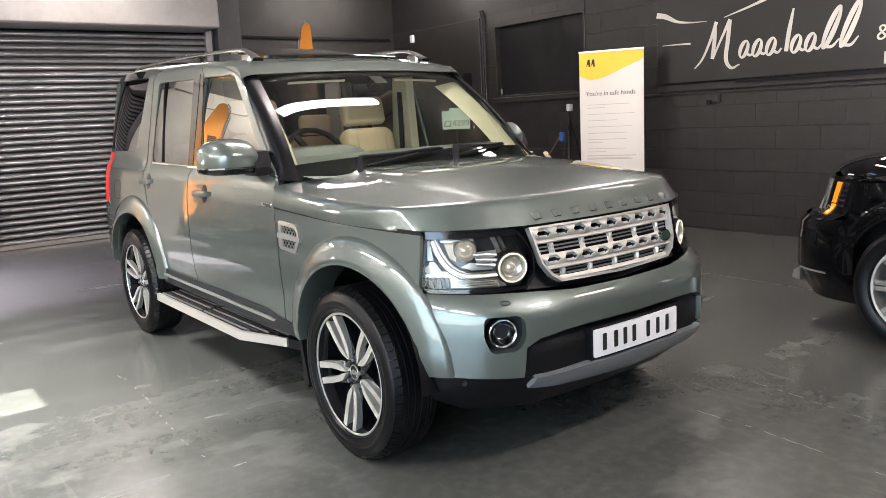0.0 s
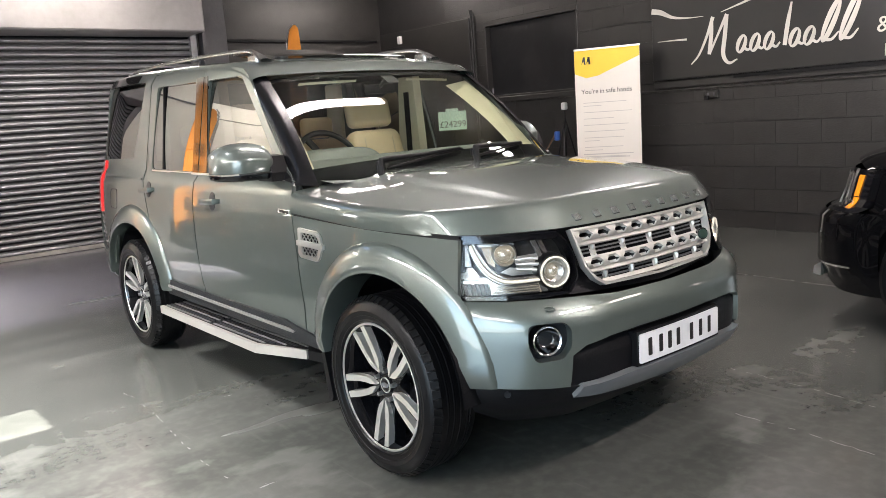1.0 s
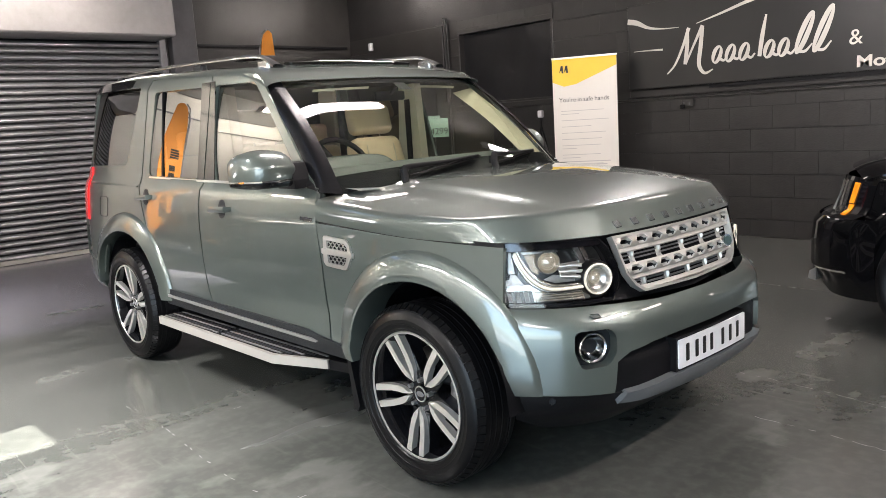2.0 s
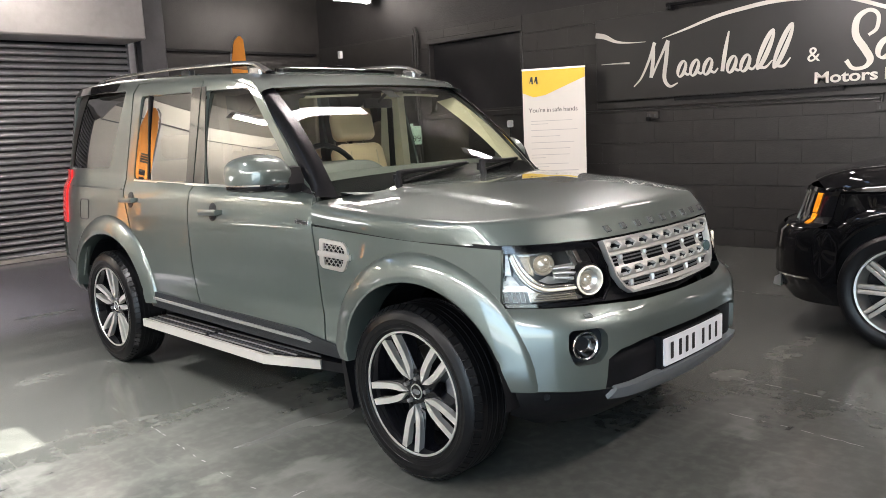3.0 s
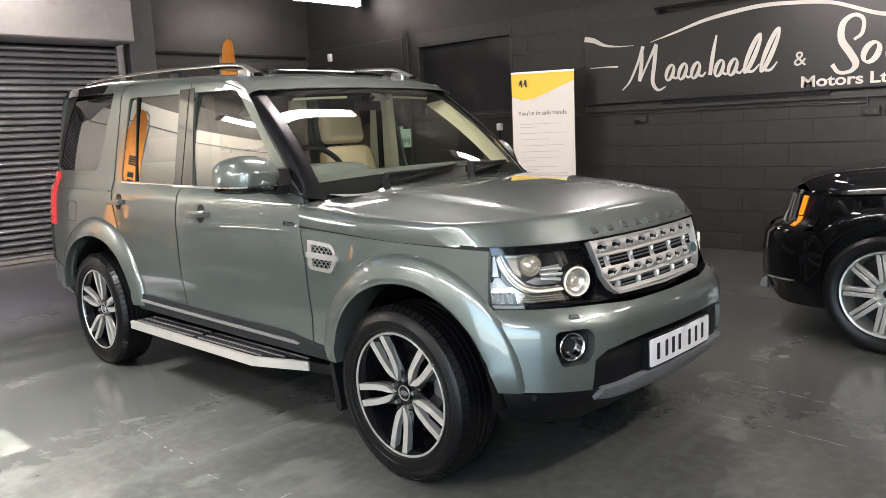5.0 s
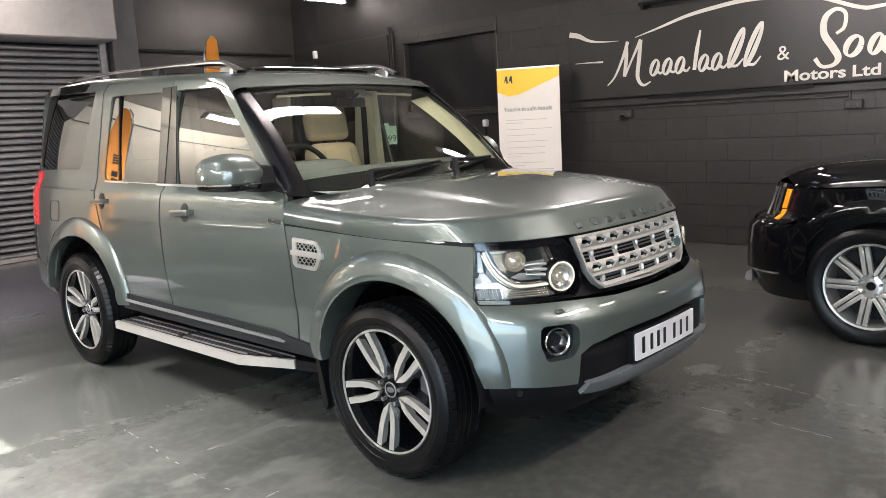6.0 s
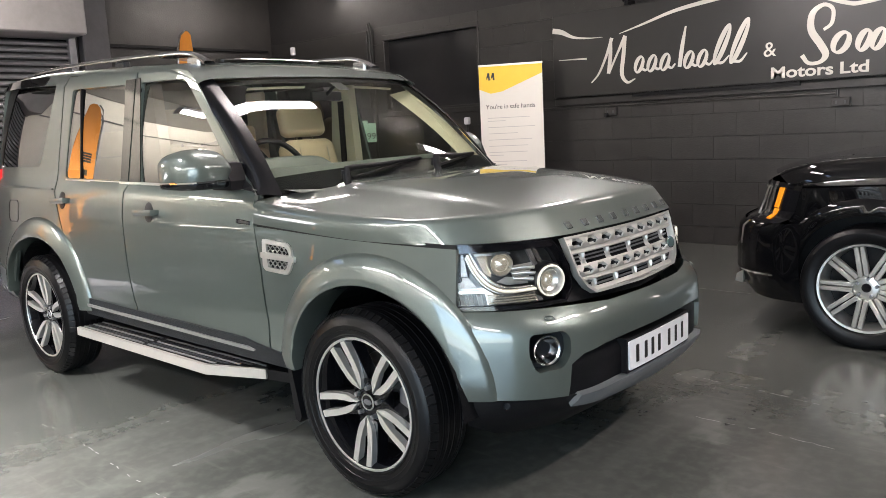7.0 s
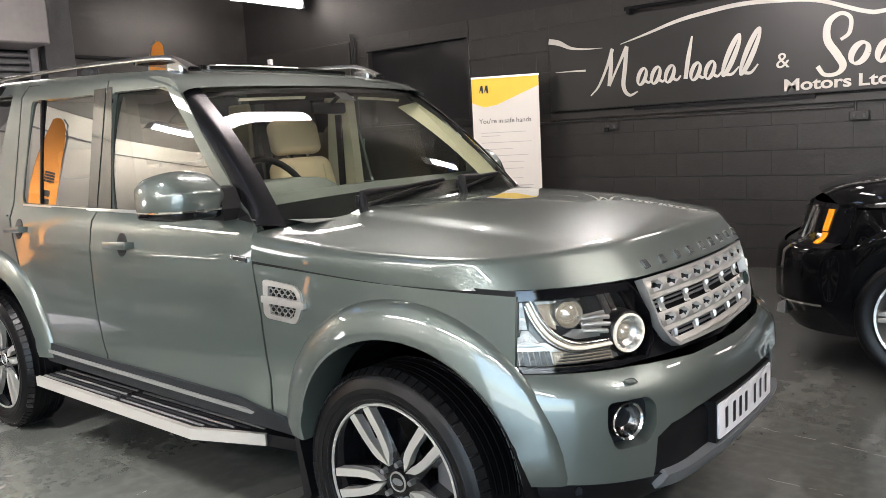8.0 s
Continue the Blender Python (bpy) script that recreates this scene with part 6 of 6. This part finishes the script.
# ---- dark off-roaders parked near by: built once, x ahead ----
def dark_car(label):
    c = empty("parked_car", label, "car")
    zs, ys = [0.22, 0.40, 0.60, 0.80, 0.95, 1.05, 1.12, 1.17, 1.45, 1.70, 1.76], [0.90, 0.925, 0.94, 0.945, 0.935, 0.92, 0.90, 0.86, 0.78, 0.70, 0.64]

    def fl(x, z):
        y = float(np.interp(z, zs, ys))
        if x > 1.55:
            y -= 0.34 * ((x - 1.55) / 0.62) ** 2.2
        if x < -1.8:
            y -= 0.25 * ((-1.8 - x) / 0.6) ** 2.2
        return y

    def left(off=0.0):
        return lambda x, z: (x, fl(x, z) + off, z)

    def arch(cx, r, n=14):
        return [(cx + r * math.cos(math.pi * (1 - k / n)), 0.36 + r * math.sin(math.pi * (1 - k / n))) for k in range(n + 1)]
    lower = [(-2.35, 0.40), (-1.372 - 0.44, 0.36)] + arch(-1.372, 0.43)[1:-1] + [(-0.93, 0.30), (0.93, 0.30)] + arch(1.372, 0.43)[1:-1] + [(1.83, 0.36), (1.80, 0.70), (1.815, 0.735), (1.80, 0.93), (1.30, 0.95), (0.80, 0.985), (0.78, 1.12), (-2.30, 1.15)]
    pair("body_side", sheet(lower, left(), (), 0.06, flip=True), M_BPAINT, c, "gloss black body side")
    # bumper and lower nose, wrapped round
    plan = smooth_curve([(0, 0), (0.012, 0.30), (0.04, 0.50), (0.085, 0.65), (0.145, 0.76), (0.215, 0.84), (0.30, 0.895), (0.42, 0.93), (0.56, 0.938)], 8)
    ps = np.concatenate([[0], np.cumsum([np.linalg.norm(b - a) for a, b in zip(plan, plan[1:])])])

    def nose2(s, z):
        a = abs(s)
        d, y = float(np.interp(a, ps, [p[0] for p in plan])), float(np.interp(a, ps, [p[1] for p in plan]))
        k = float(np.interp(z, [0.20, 0.30, 0.40, 0.55, 0.68, 0.715, 0.75, 0.95, 1.02], [2.17, 2.26, 2.30, 2.30, 2.285, 2.25, 2.15, 2.10, 2.03]))
        return (k - d, math.copysign(y, s), z)
    bm = uvgrid(lambda s, z: Vector(nose2(s, z)), 56, 12, -1.26, 1.26, 0.235, 0.715)
    part("front_bumper", bm, M_BPAINT, c, "gloss black front bumper", 40)
    part("bumper_line", uvgrid(lambda s, z: Vector(nose2(s, z)) + Vector((0.004, math.copysign(0.004, s), 0)), 40, 1, -1.10, 1.10, 0.386, 0.398), M_CHROME, c, "", 60)
    part("grille", uvgrid(lambda s, z: Vector(nose2(s, z)) + Vector((0.004, 0, 0)), 16, 4, -0.48, 0.48, 0.74, 0.94), M_BLACK, c)
    part("nose_panel", uvgrid(lambda s, z: Vector(nose2(s, z)) + Vector((-0.012, 0, 0)), 40, 6, -1.05, 1.05, 0.70, 0.96), M_GLOSSBLK, c)
    for k in range(3):
        z = 0.78 + 0.055 * k
        part("grille_bar", uvgrid(lambda s, zz: Vector(nose2(s, zz)) + Vector((0.012, 0, 0)), 16, 1, -0.46, 0.46, z, z + 0.022), M_SILVER, c)
    pl = part("number_plate", uvgrid(lambda y, z: Vector((2.315, y, z)), 1, 1, -0.26, 0.26, 0.43, 0.541), M_PLATE, c, "white number plate")
    part("plate_edge", box(2.28, 2.313, -0.27, 0.27, 0.42, 0.55), M_BLACK, c)
    for k in range(7):
        y = -0.20 + 0.062 * k + (0.03 if k > 3 else 0)
        part("bar", box(2.3155, 2.317, y - 0.02, y + 0.02, 0.45, 0.523), M_INK, pl)
    for sg in (1, -1):
        lo = [(0.56, 0.725), (0.54, 0.90), (0.60, 0.945), (0.80, 0.945), (0.945, 0.935), (0.935, 0.738)]
        # headlight on the corner, amber marker at its outer end
        def corner(off):
            def f(s, z):
                p = Vector(nose2(sg * s, z))
                return p + Vector((off, sg * off * 0.8, 0))
            return f
        lm = part("headlight", sheet([(a, b) for a, b in lo], corner(-0.03), (), 0.05, rim=False, flip=sg < 0), M_GLOSSBLK, c, "headlight with bright reflectors", 60)
        part("lens", sheet(lo, corner(0.006), (), 0.05, rim=False, flip=sg < 0), M_LENS, lm, "", 179)
        for a0, a1, ma in ((0.715, 0.765, M_FACET), (0.772, 0.812, M_LAMPINNER), (0.818, 0.872, M_FACET)):
            part("reflector", sheet([(a0, 0.75), (a0 + 0.012, 0.925), (a1 + 0.010, 0.928), (a1, 0.75)], corner(-0.015), (), 0.05, depth=0.01, flip=sg < 0), ma, lm, "", 40)
        part("light_tube", add_tube(bmesh.new(), [corner(0.0)(0.70, 0.745), corner(0.0)(0.695, 0.83), corner(0.0)(0.72, 0.93)], 0.006, 8), M_SILVER, lm, "", 60)
        ring = lathe([(0.0, 0.045), (0.015, 0.044), (0.015, 0.036), (0.0, 0.03), (-0.01, 0.0)], 24)
        ro = part("projector", ring, M_REFL, lm, "", 40)
        ro.matrix_basis = Matrix.Translation(corner(-0.02)(0.62, 0.83)) @ Matrix.Rotation(radians(sg * 25 - 90), 4, "Z")
        for z0, z1 in ((0.738, 0.800), (0.806, 0.930)):
            part("side_marker", sheet([(0.896, z0), (0.932, z0), (0.940, z1), (0.900, z1)], corner(0.001), (), 0.05, depth=0.01, flip=sg < 0), M_AMBER, lm, "amber side marker", 40)
        part("bumper_blade", prism([(0.0, 0.30), (0.05, 0.31), (0.04, 0.36), (0.0, 0.385)], -0.02, 0.02), M_SILVER, c, "silver bumper corner blade").matrix_basis = Matrix.Translation(Vector(nose2(sg * 0.80, 0.34)) + Vector((0.0, sg * 0.01, -0.34)))
        # arch lip
        for cx in (1.372, -1.372):
            bm = bmesh.new()
            rings = []
            for k in range(25):
                a = math.pi * (1 - k / 24)
                rw = []
                for r, o in ((0.52, 0.0), (0.50, 0.012), (0.44, 0.020), (0.425, 0.012), (0.425, -0.10)):
                    x, z = cx + r * math.cos(a), 0.36 + r * math.sin(a)
                    rw.append(bm.verts.new((x, sg * (fl(x, z) + o), z)))
                rings.append(rw)
            for A, B in zip(rings, rings[1:]):
                for i in range(4):
                    bm.faces.new((A[i], A[i + 1], B[i + 1], B[i]))
            bmesh.ops.recalc_face_normals(bm, faces=bm.faces)
            part("wheel_arch", bm, M_BPAINT, c, "", 40)
        gl = [(-1.9, 1.18), (-1.75, 1.62), (-0.2, 1.68), (0.10, 1.62), (0.78, 1.17)]
        part("side_glass", sheet(gl, (lambda x, z: (x, sg * fl(x, z), z)), (), 0.1, rim=False, flip=sg > 0), M_GLOSSBLK, c, "dark side windows", 179)

    def hood2(u, v):
        a = abs(u)
        x = 0.72 + (2.07 - 0.72) * v - 0.26 * a ** 3 * v
        e = 0.985 - 0.045 * v
        zc = 1.150 - 0.045 * v - 0.09 * v ** 6
        t = max(0, (a - 0.82) / 0.18) * math.pi / 2
        fy = a / 0.82 * 0.92 if a < 0.82 else 0.92 + 0.08 * math.sin(t)
        g = 1 - 0.12 * (a / 0.82) ** 3 if a < 0.82 else 0.88 * math.cos(t)
        return Vector((x, math.copysign(fy * (fl(x, 0.95) + 0.002), u), e + (zc - e) * g))
    part("bonnet", uvgrid(hood2, 36, 24, -1, 1), M_BPAINT, c, "gloss black bonnet", 50)
    part("roof", uvgrid(lambda u, v: Vector((-0.05 - 2.0 * v, u * 0.64, 1.68 + 0.08 * math.sin(math.pi * min(v + 0.15, 1)) * (1 - 0.4 * u * u))), 12, 16, -1, 1), M_BPAINT, c, "", 60)
    part("windscreen", uvgrid(lambda u, v: Vector((0.80 + 0.08 * (1 - u * u) - 0.80 * v, u * (0.80 - 0.14 * v), 1.15 + 0.54 * v)), 12, 6, -1, 1), M_GLOSSBLK, c, "dark windscreen", 179)
    part("tailgate", uvgrid(lambda u, v: Vector((-2.36 + 0.3 * v, u * (0.82 - 0.2 * v), 0.4 + 1.3 * v)), 6, 6, -1, 1), M_BPAINT, c)
    part("underbody", box(-2.2, 1.9, -0.66, 0.66, 0.24, 0.95, bevel=0.04), M_BLACK, c)
    for cx in (1.372, -1.372):
        pair("wheel_housing", box(cx - 0.46, cx + 0.46, 0.60, 0.66, 0.2, 0.86), M_BLACK, c)

    w = new("wheel")
    w["label"] = "silver seven twin-spoke alloy wheel"
    part("tyre", lathe([(-0.09, 0.262), (-0.118, 0.27), (-0.132, 0.30), (-0.130, 0.33), (-0.115, 0.352), (-0.09, 0.360), (0.09, 0.360), (0.12, 0.34), (0.12, 0.27), (0.09, 0.26)], 64), M_TYRE, w, "black road tyre", 30)
    part("rim", lathe([(-0.09, 0.268), (-0.10, 0.262), (-0.098, 0.250), (-0.07, 0.244), (-0.03, 0.235), (0.10, 0.23)], 64), M_SILVER, w, "", 50)
    part("backing_plate", lathe([(0.05, 0.0), (0.05, 0.23)], 24), M_BLACK, w)
    part("wheel_centre", lathe([(0.0, 0.08), (-0.05, 0.085), (-0.062, 0.07), (-0.066, 0.03), (-0.066, 0.0)], 32), M_SILVER, w, "", 40)
    part("centre_cap", lathe([(-0.066, 0.027), (-0.072, 0.025), (-0.072, 0.0)], 24), M_GLOSSBLK, w, "", 40)
    for k in range(9):
        a = k * 2 * math.pi / 9 + 0.35
        for sg in (-1, 1):
            bm = bmesh.new()
            m = Matrix.Rotation(a, 4, "Y")
            add_box(bm, 0.07, 0.245, -0.088, -0.05, sg * 0.0165 - 0.0135, sg * 0.0165 + 0.0135, bevel=0.004, m=m)
            part("spoke", bm, M_SILVER, w, "", 40)
        part("slot", box(0.09, 0.24, -0.064, -0.055, -0.004, 0.004, m=Matrix.Rotation(a, 4, "Y")), M_BLACK, w)
    for k in range(5):
        b = k * 2 * math.pi / 5 + 0.2
        part("wheel_nut", cyl(0.012, 0.010, 0, 0.02, 6, m=Matrix.Translation((0.055 * math.cos(b), -0.06, 0.055 * math.sin(b))) @ Matrix.Rotation(radians(90), 4, "X")), M_STEEL, w)
    w.parent = c
    w.matrix_basis = pose(1.372, -0.845, 0.358)
    for x, y, rz in ((-1.372, -0.845, 0), (1.372, 0.845, 180), (-1.372, 0.845, 180)):
        copy_thing(w, pose(x, y, 0.358, 0, 0, rz))
    return c


black_car = dark_car("gloss black off-road car with silver multi-spoke wheels, parked")
black_car.matrix_basis = pose(3.89, 2.99, 0, 0, 0, 180)
for x, y, turn in ((-2.9, -4.25, 62), (-5.2, -4.9, 75)):
    other_car = copy_thing(black_car, pose(x, y, 0, 0, 0, turn))
    other_car["label"] = "gloss black off-road car facing the estate car, parked"


# ---- more things in the room ----
def feather_flag(x, y, rz, label, lean=(0.0, 0.0), wide=1.0):
    f = empty("feather_flag", label, "flag", x, y, 0, rz, "feather flags")
    part("foot", cyl(0.20, 0.17, 0.0, 0.05, 24), M_BLACK, f, "", 40)
    part("pole", add_tube(bmesh.new(), [(-0.14, 0, 0.03), (-0.14, 0, 2.2), (-0.12, 0, 2.55), (-0.06, 0, 2.72), (0.02, 0, 2.775)], 0.010, 8), M_STEEL, f, "", 60)
    out = [(-0.13, 0.45), (0.15, 0.55), (0.17, 0.9), (0.16, 1.7), (0.13, 2.2), (0.105, 2.45), (0.095, 2.62), (0.09, 2.72), (0.05, 2.765), (0.0, 2.775), (-0.05, 2.74), (-0.09, 2.65), (-0.12, 2.45)]
    out = [(-0.13 + (u + 0.13) * wide, v) for u, v in out]
    bm = sheet(out, lambda u, v: (u, 0.02 * math.sin(3 * v + 4 * u), v), (), 0.06, depth=0.002)
    cloth = part("cloth", bm, M_ORANGE, f, "orange printed cloth", 179)
    for k, (z0, z1) in enumerate(((0.95, 1.25), (1.32, 1.78), (1.86, 2.02))):
        for j in range(4):
            zz = z0 + (z1 - z0) * j / 4
            for side in (-0.004, 0.004):
                part("text_bar", sheet([(-0.05 + 0.04 * (k % 2), zz), (0.09, zz), (0.09, zz + (z1 - z0) / 5.5), (-0.05 + 0.04 * (k % 2), zz + (z1 - z0) / 5.5)], lambda u, v: (u, side + 0.02 * math.sin(3 * v + 4 * u), v), (), 0.06, rim=False, flip=side > 0), M_INK, cloth)
    side = Matrix.Rotation(radians(-rz), 3, "Z") @ Vector((lean[0], lean[1], 0))
    for ob in [c for c in f.children if c.name.split(".")[0] != "foot"] + list(cloth.children):
        for v in ob.data.vertices:
            v.co += side * v.co.z
    return f


feather_flag(-5.65, 2.86, 20, "orange feather flag on a slim pole")
feather_flag(-4.98, -2.79, 65, "orange feather flag on a slim pole with dark print", (-0.19, 0.0), 1.35)
feather_flag(-5.38, -2.98, 65, "orange feather flag on a slim pole with dark print", (-0.19, 0.0), 1.35)

# conduit, sockets, black bar over the sign
setting("conduit", add_tube(bmesh.new(), [(-1.9, YN - 0.012, 1.535), (1.499, YN - 0.012, 1.518)], 0.012, 8), M_CONDUIT, "black painted conduit along the wall", "conduit", 60)
setting("conduit_drop", add_tube(bmesh.new(), [(1.512, YN - 0.012, 1.66), (1.512, YN - 0.012, 1.47)], 0.012, 8), M_CONDUIT, "black painted conduit down to a socket", "conduit", 60)
setting("wall_ledge", box(-1.6, 4.9, YN - 0.045, YN + 0.012, 1.56, 1.64, bevel=0.006), M_BLOCK, "black painted timber rail below the sign", "trim")


# solid black strip in place of the shade between sign and rail
setting("ledge_gap", box(-0.58, 1.19, YN - 0.072, YN - 0.046, 1.612, 1.654), M_BLACK, "black strip standing for the shaded gap between the sign and the timber rail", "trim")


def socket(x, z, w):
    s = empty("wall_socket", "grey metal-clad wall socket with a plug", "socket", x, YN, z, 0, "wall sockets")
    part("box", box(-w / 2, w / 2, -0.045, 0.012, -0.042, 0.042, bevel=0.006), M_BLOCK, s)
    for k in range(2):
        part("rocker", box(-w / 4 + k * w / 2 - 0.010, -w / 4 + k * w / 2 + 0.010, -0.050, -0.045, -0.02, 0.015, bevel=0.002), M_PILLAR, s)
    return s


socket(-0.862, 1.462, 0.14)
plug = part("plug", box(-0.93, -0.88, YN - 0.085, YN - 0.047, 1.40, 1.45, bevel=0.01, seg=2), M_BLACK)
tagged(plug, "black plug in the wall socket", "plug")
socket(1.55, 1.436, 0.16)
barlight = empty("sign_lamp", "black tubular lamp bar on brackets above the sign", "lamp", 0, 0, 0)
part("tube", add_tube(bmesh.new(), [(-0.62, 5.13, 2.645), (2.2, 5.13, 2.628)], 0.022, 12), M_BLACK, barlight, "", 60)
for x in (-0.58, 2.1):
    part("bracket", box(x - 0.02, x + 0.02, 5.11, YN + 0.012, 2.59, 2.645, bevel=0.004), M_BLACK, barlight)

# tripod stand beside the banner
tri = empty("tripod_stand", "black tripod stand with a white head and blue clamp", "stand", -2.70, 4.92, 0)
part("post", add_tube(bmesh.new(), [(0, 0, 0.35), (0, 0, 1.40)], 0.012, 8), M_BLACK, tri, "", 60)
for k in range(3):
    a = k * 2 * math.pi / 3 + 0.4
    part("leg", add_tube(bmesh.new(), [(0, 0, 1.30), (0.16 * math.cos(a), 0.16 * math.sin(a), 0.7), (0.32 * math.cos(a), 0.32 * math.sin(a), 0.012)], 0.011, 8), M_STEEL if k == 1 else M_BLACK, tri, "", 60)
part("head", box(-0.035, 0.035, -0.03, 0.03, 1.40, 1.49, bevel=0.015, seg=2), M_PLATE, tri, "white head")
part("clamp", box(-0.15, -0.09, -0.05, 0.01, 1.02, 1.14, bevel=0.015, seg=2), M_BLUE, tri, "blue clamp")

# window squeegee hung on the stand
sq = empty("squeegee", "brown-handled squeegee with a pale yellow pad", "squeegee", -2.86, 4.885, 1.07)
part("handle", add_tube(bmesh.new(), [(0.02, 0, 0.03), (-0.10, 0, -0.12), (-0.19, 0, -0.215)], [0.011, 0.010, 0.009], 8), mat("brown_handle", (0.16, 0.09, 0.05), 0.5, vary=0.2), sq, "brown stick", 60)
part("pad", box(-0.02, 0.02, -0.03, 0.03, -0.075, 0.075, bevel=0.015, m=Matrix.Translation((-0.21, 0, -0.235)) @ Matrix.Rotation(radians(-45), 4, "Y"), seg=2), mat("pale_pad", (0.75, 0.70, 0.45), 0.8, vary=0.2), sq, "pale yellow pad", 50)

# price card behind the estate car; the stand is added only to hold it up
ps = empty("price_stand", "mint price card on an added slim black floor stand", "price stand", -2.60, 3.0, 0, 38)
part("foot", cyl(0.16, 0.15, 0, 0.015, 24), M_BLACK, ps)
part("post", cyl(0.01, 0.01, 0.01, 1.30, 10), M_BLACK, ps)
part("card", box(-0.155, 0.155, -0.018, -0.012, 1.27, 1.47), M_CARD, ps, "mint green card")
part("card_top", box(-0.07, 0.07, -0.018, -0.012, 1.471, 1.50), M_CARD, ps)
words("price", "£24299", 0.098, M_INK, pose(-0.145, -0.019, 1.30, 90, 0, 0), ps, 0.0005)


# flowing strokes of the sign, as plain shapes, and the line below them
def ring_stroke(x, z, a, b, w, lean=0.30):
    """A leaning oval drawn with a broad nib."""
    pts = [(x + a * math.cos(t * math.pi / 8) + lean * b * math.sin(t * math.pi / 8), z + b * math.sin(t * math.pi / 8)) for t in range(17)]
    brush(pts, [w * (0.45 + 0.75 * abs(math.cos(t * math.pi / 8 + 0.35))) for t in range(17)], n=3)


brush([(-1.07, 1.798), (-0.972, 1.895), (-0.873, 2.086), (-0.802, 2.269)], [0.012, 0.022, 0.030, 0.040])
brush([(-0.815, 2.262), (-0.824, 2.081), (-0.850, 1.885)], [0.030, 0.044, 0.040])
brush([(-0.846, 1.885), (-0.748, 2.075), (-0.640, 2.275)], [0.024, 0.024, 0.040])
brush([(-0.640, 2.272), (-0.663, 2.066), (-0.684, 1.867), (-0.619, 1.773), (-0.523, 1.804)], [0.040, 0.046, 0.044, 0.030, 0.012])
for x in (-0.475, -0.325, -0.175, 0.090, 0.235):
    ring_stroke(x, 1.952, 0.040, 0.082, 0.034)
    brush([(x + 0.035, 1.905), (x + 0.075, 1.885), (x + 0.115, 1.925)], [0.030, 0.024, 0.016])
brush([(0.058, 2.296), (0.019, 2.097), (-0.012, 1.888)], [0.018, 0.042, 0.040])
for x, z, b in ((0.440, 2.070, 0.185), (0.618, 2.088, 0.205)):
    ring_stroke(x, z, 0.034, b, 0.040, 0.42)
    brush([(x - 0.05, z - b * 0.95), (x + 0.01, z - b * 0.95), (x + 0.075, z - b * 0.60)], [0.030, 0.026, 0.012])
words("lettering", "&", 0.20, M_SIGNW, pose(0.850, -0.004, 1.908, 90, 0, 0), sign, 0.002)
brush([(1.400, 2.105), (1.469, 2.160), (1.476, 2.284), (1.394, 2.332), (1.300, 2.265), (1.290, 2.118), (1.372, 1.981), (1.422, 1.880), (1.376, 1.815), (1.273, 1.812), (1.212, 1.890)], [0.026, 0.034, 0.034, 0.036, 0.056, 0.064, 0.066, 0.060, 0.036, 0.034, 0.040], n=6)
for x, a, b in ((1.553, 0.062, 0.088), (1.745, 0.044, 0.086), (1.862, 0.044, 0.086)):
    ring_stroke(x, 1.975, a, b, 0.046)
phrase("lettering", "Motors Ltd", 0.148, M_SIGNW, pose(0.918, -0.004, 1.695, 90, 0, 0) @ Matrix.Diagonal((1.30, 1.0, 1.0, 1.0)), sign, 0.002, 0.0035)

# wall blocks, with raked joints between them; cut ones beside the window and at the corner
CH, CL = 0.2395, 0.4715
block_meshes = {}


def block(x0, x1, z0, z1):
    """One block of the wall, whole or cut to its place."""
    key = (round(x1 - x0, 3), round(z1 - z0, 3))
    if key not in block_meshes:
        w, h = key[0] / 2 - 0.0002, key[1] / 2 - 0.0026
        o = part("block", box(-w, w, -0.0025, 0.010, -h, h, bevel=0.0013), M_BLOCK, wall_north)
        block_meshes[key] = o.data
    else:
        o = new("block", block_meshes[key])
        o.parent = wall_north
    o.matrix_basis = Matrix.Translation(((x0 + x1) / 2, YN + 0.004, (z0 + z1) / 2))


made = 0
for r in range(13):
    z0 = -0.0495 + CH * r
    z1 = z0 + CH
    z0 = max(z0, 0.0)
    for k in range(-18, 8):
        x0 = 1.261 - CL + CL * k + (CL / 2 if r % 2 else 0)
        x1, x0 = x0 + CL, max(x0, XW)
        if x1 - x0 < 0.05 or made > 296:
            continue
        if x1 > WX0 and x0 < WX1 and z1 > WZ0 - 0.02 and z0 < WZ1 + 0.02:
            bits = []
            if x0 < WX0 - 0.03:
                bits.append((x0, WX0, z0, z1))
            if x1 > WX1 + 0.03:
                bits.append((WX1, x1, z0, z1))
            a, b = max(x0, WX0), min(x1, WX1)
            if z0 < WZ0 - 0.08:
                bits.append((a, b, z0, WZ0 - 0.05))
            if z1 > WZ1 + 0.04:
                bits.append((a, b, WZ1, z1))
        else:
            bits = [(x0, x1, z0, z1)]
        for q in bits:
            if q[1] - q[0] > 0.03:
                block(*q)
                made += 1
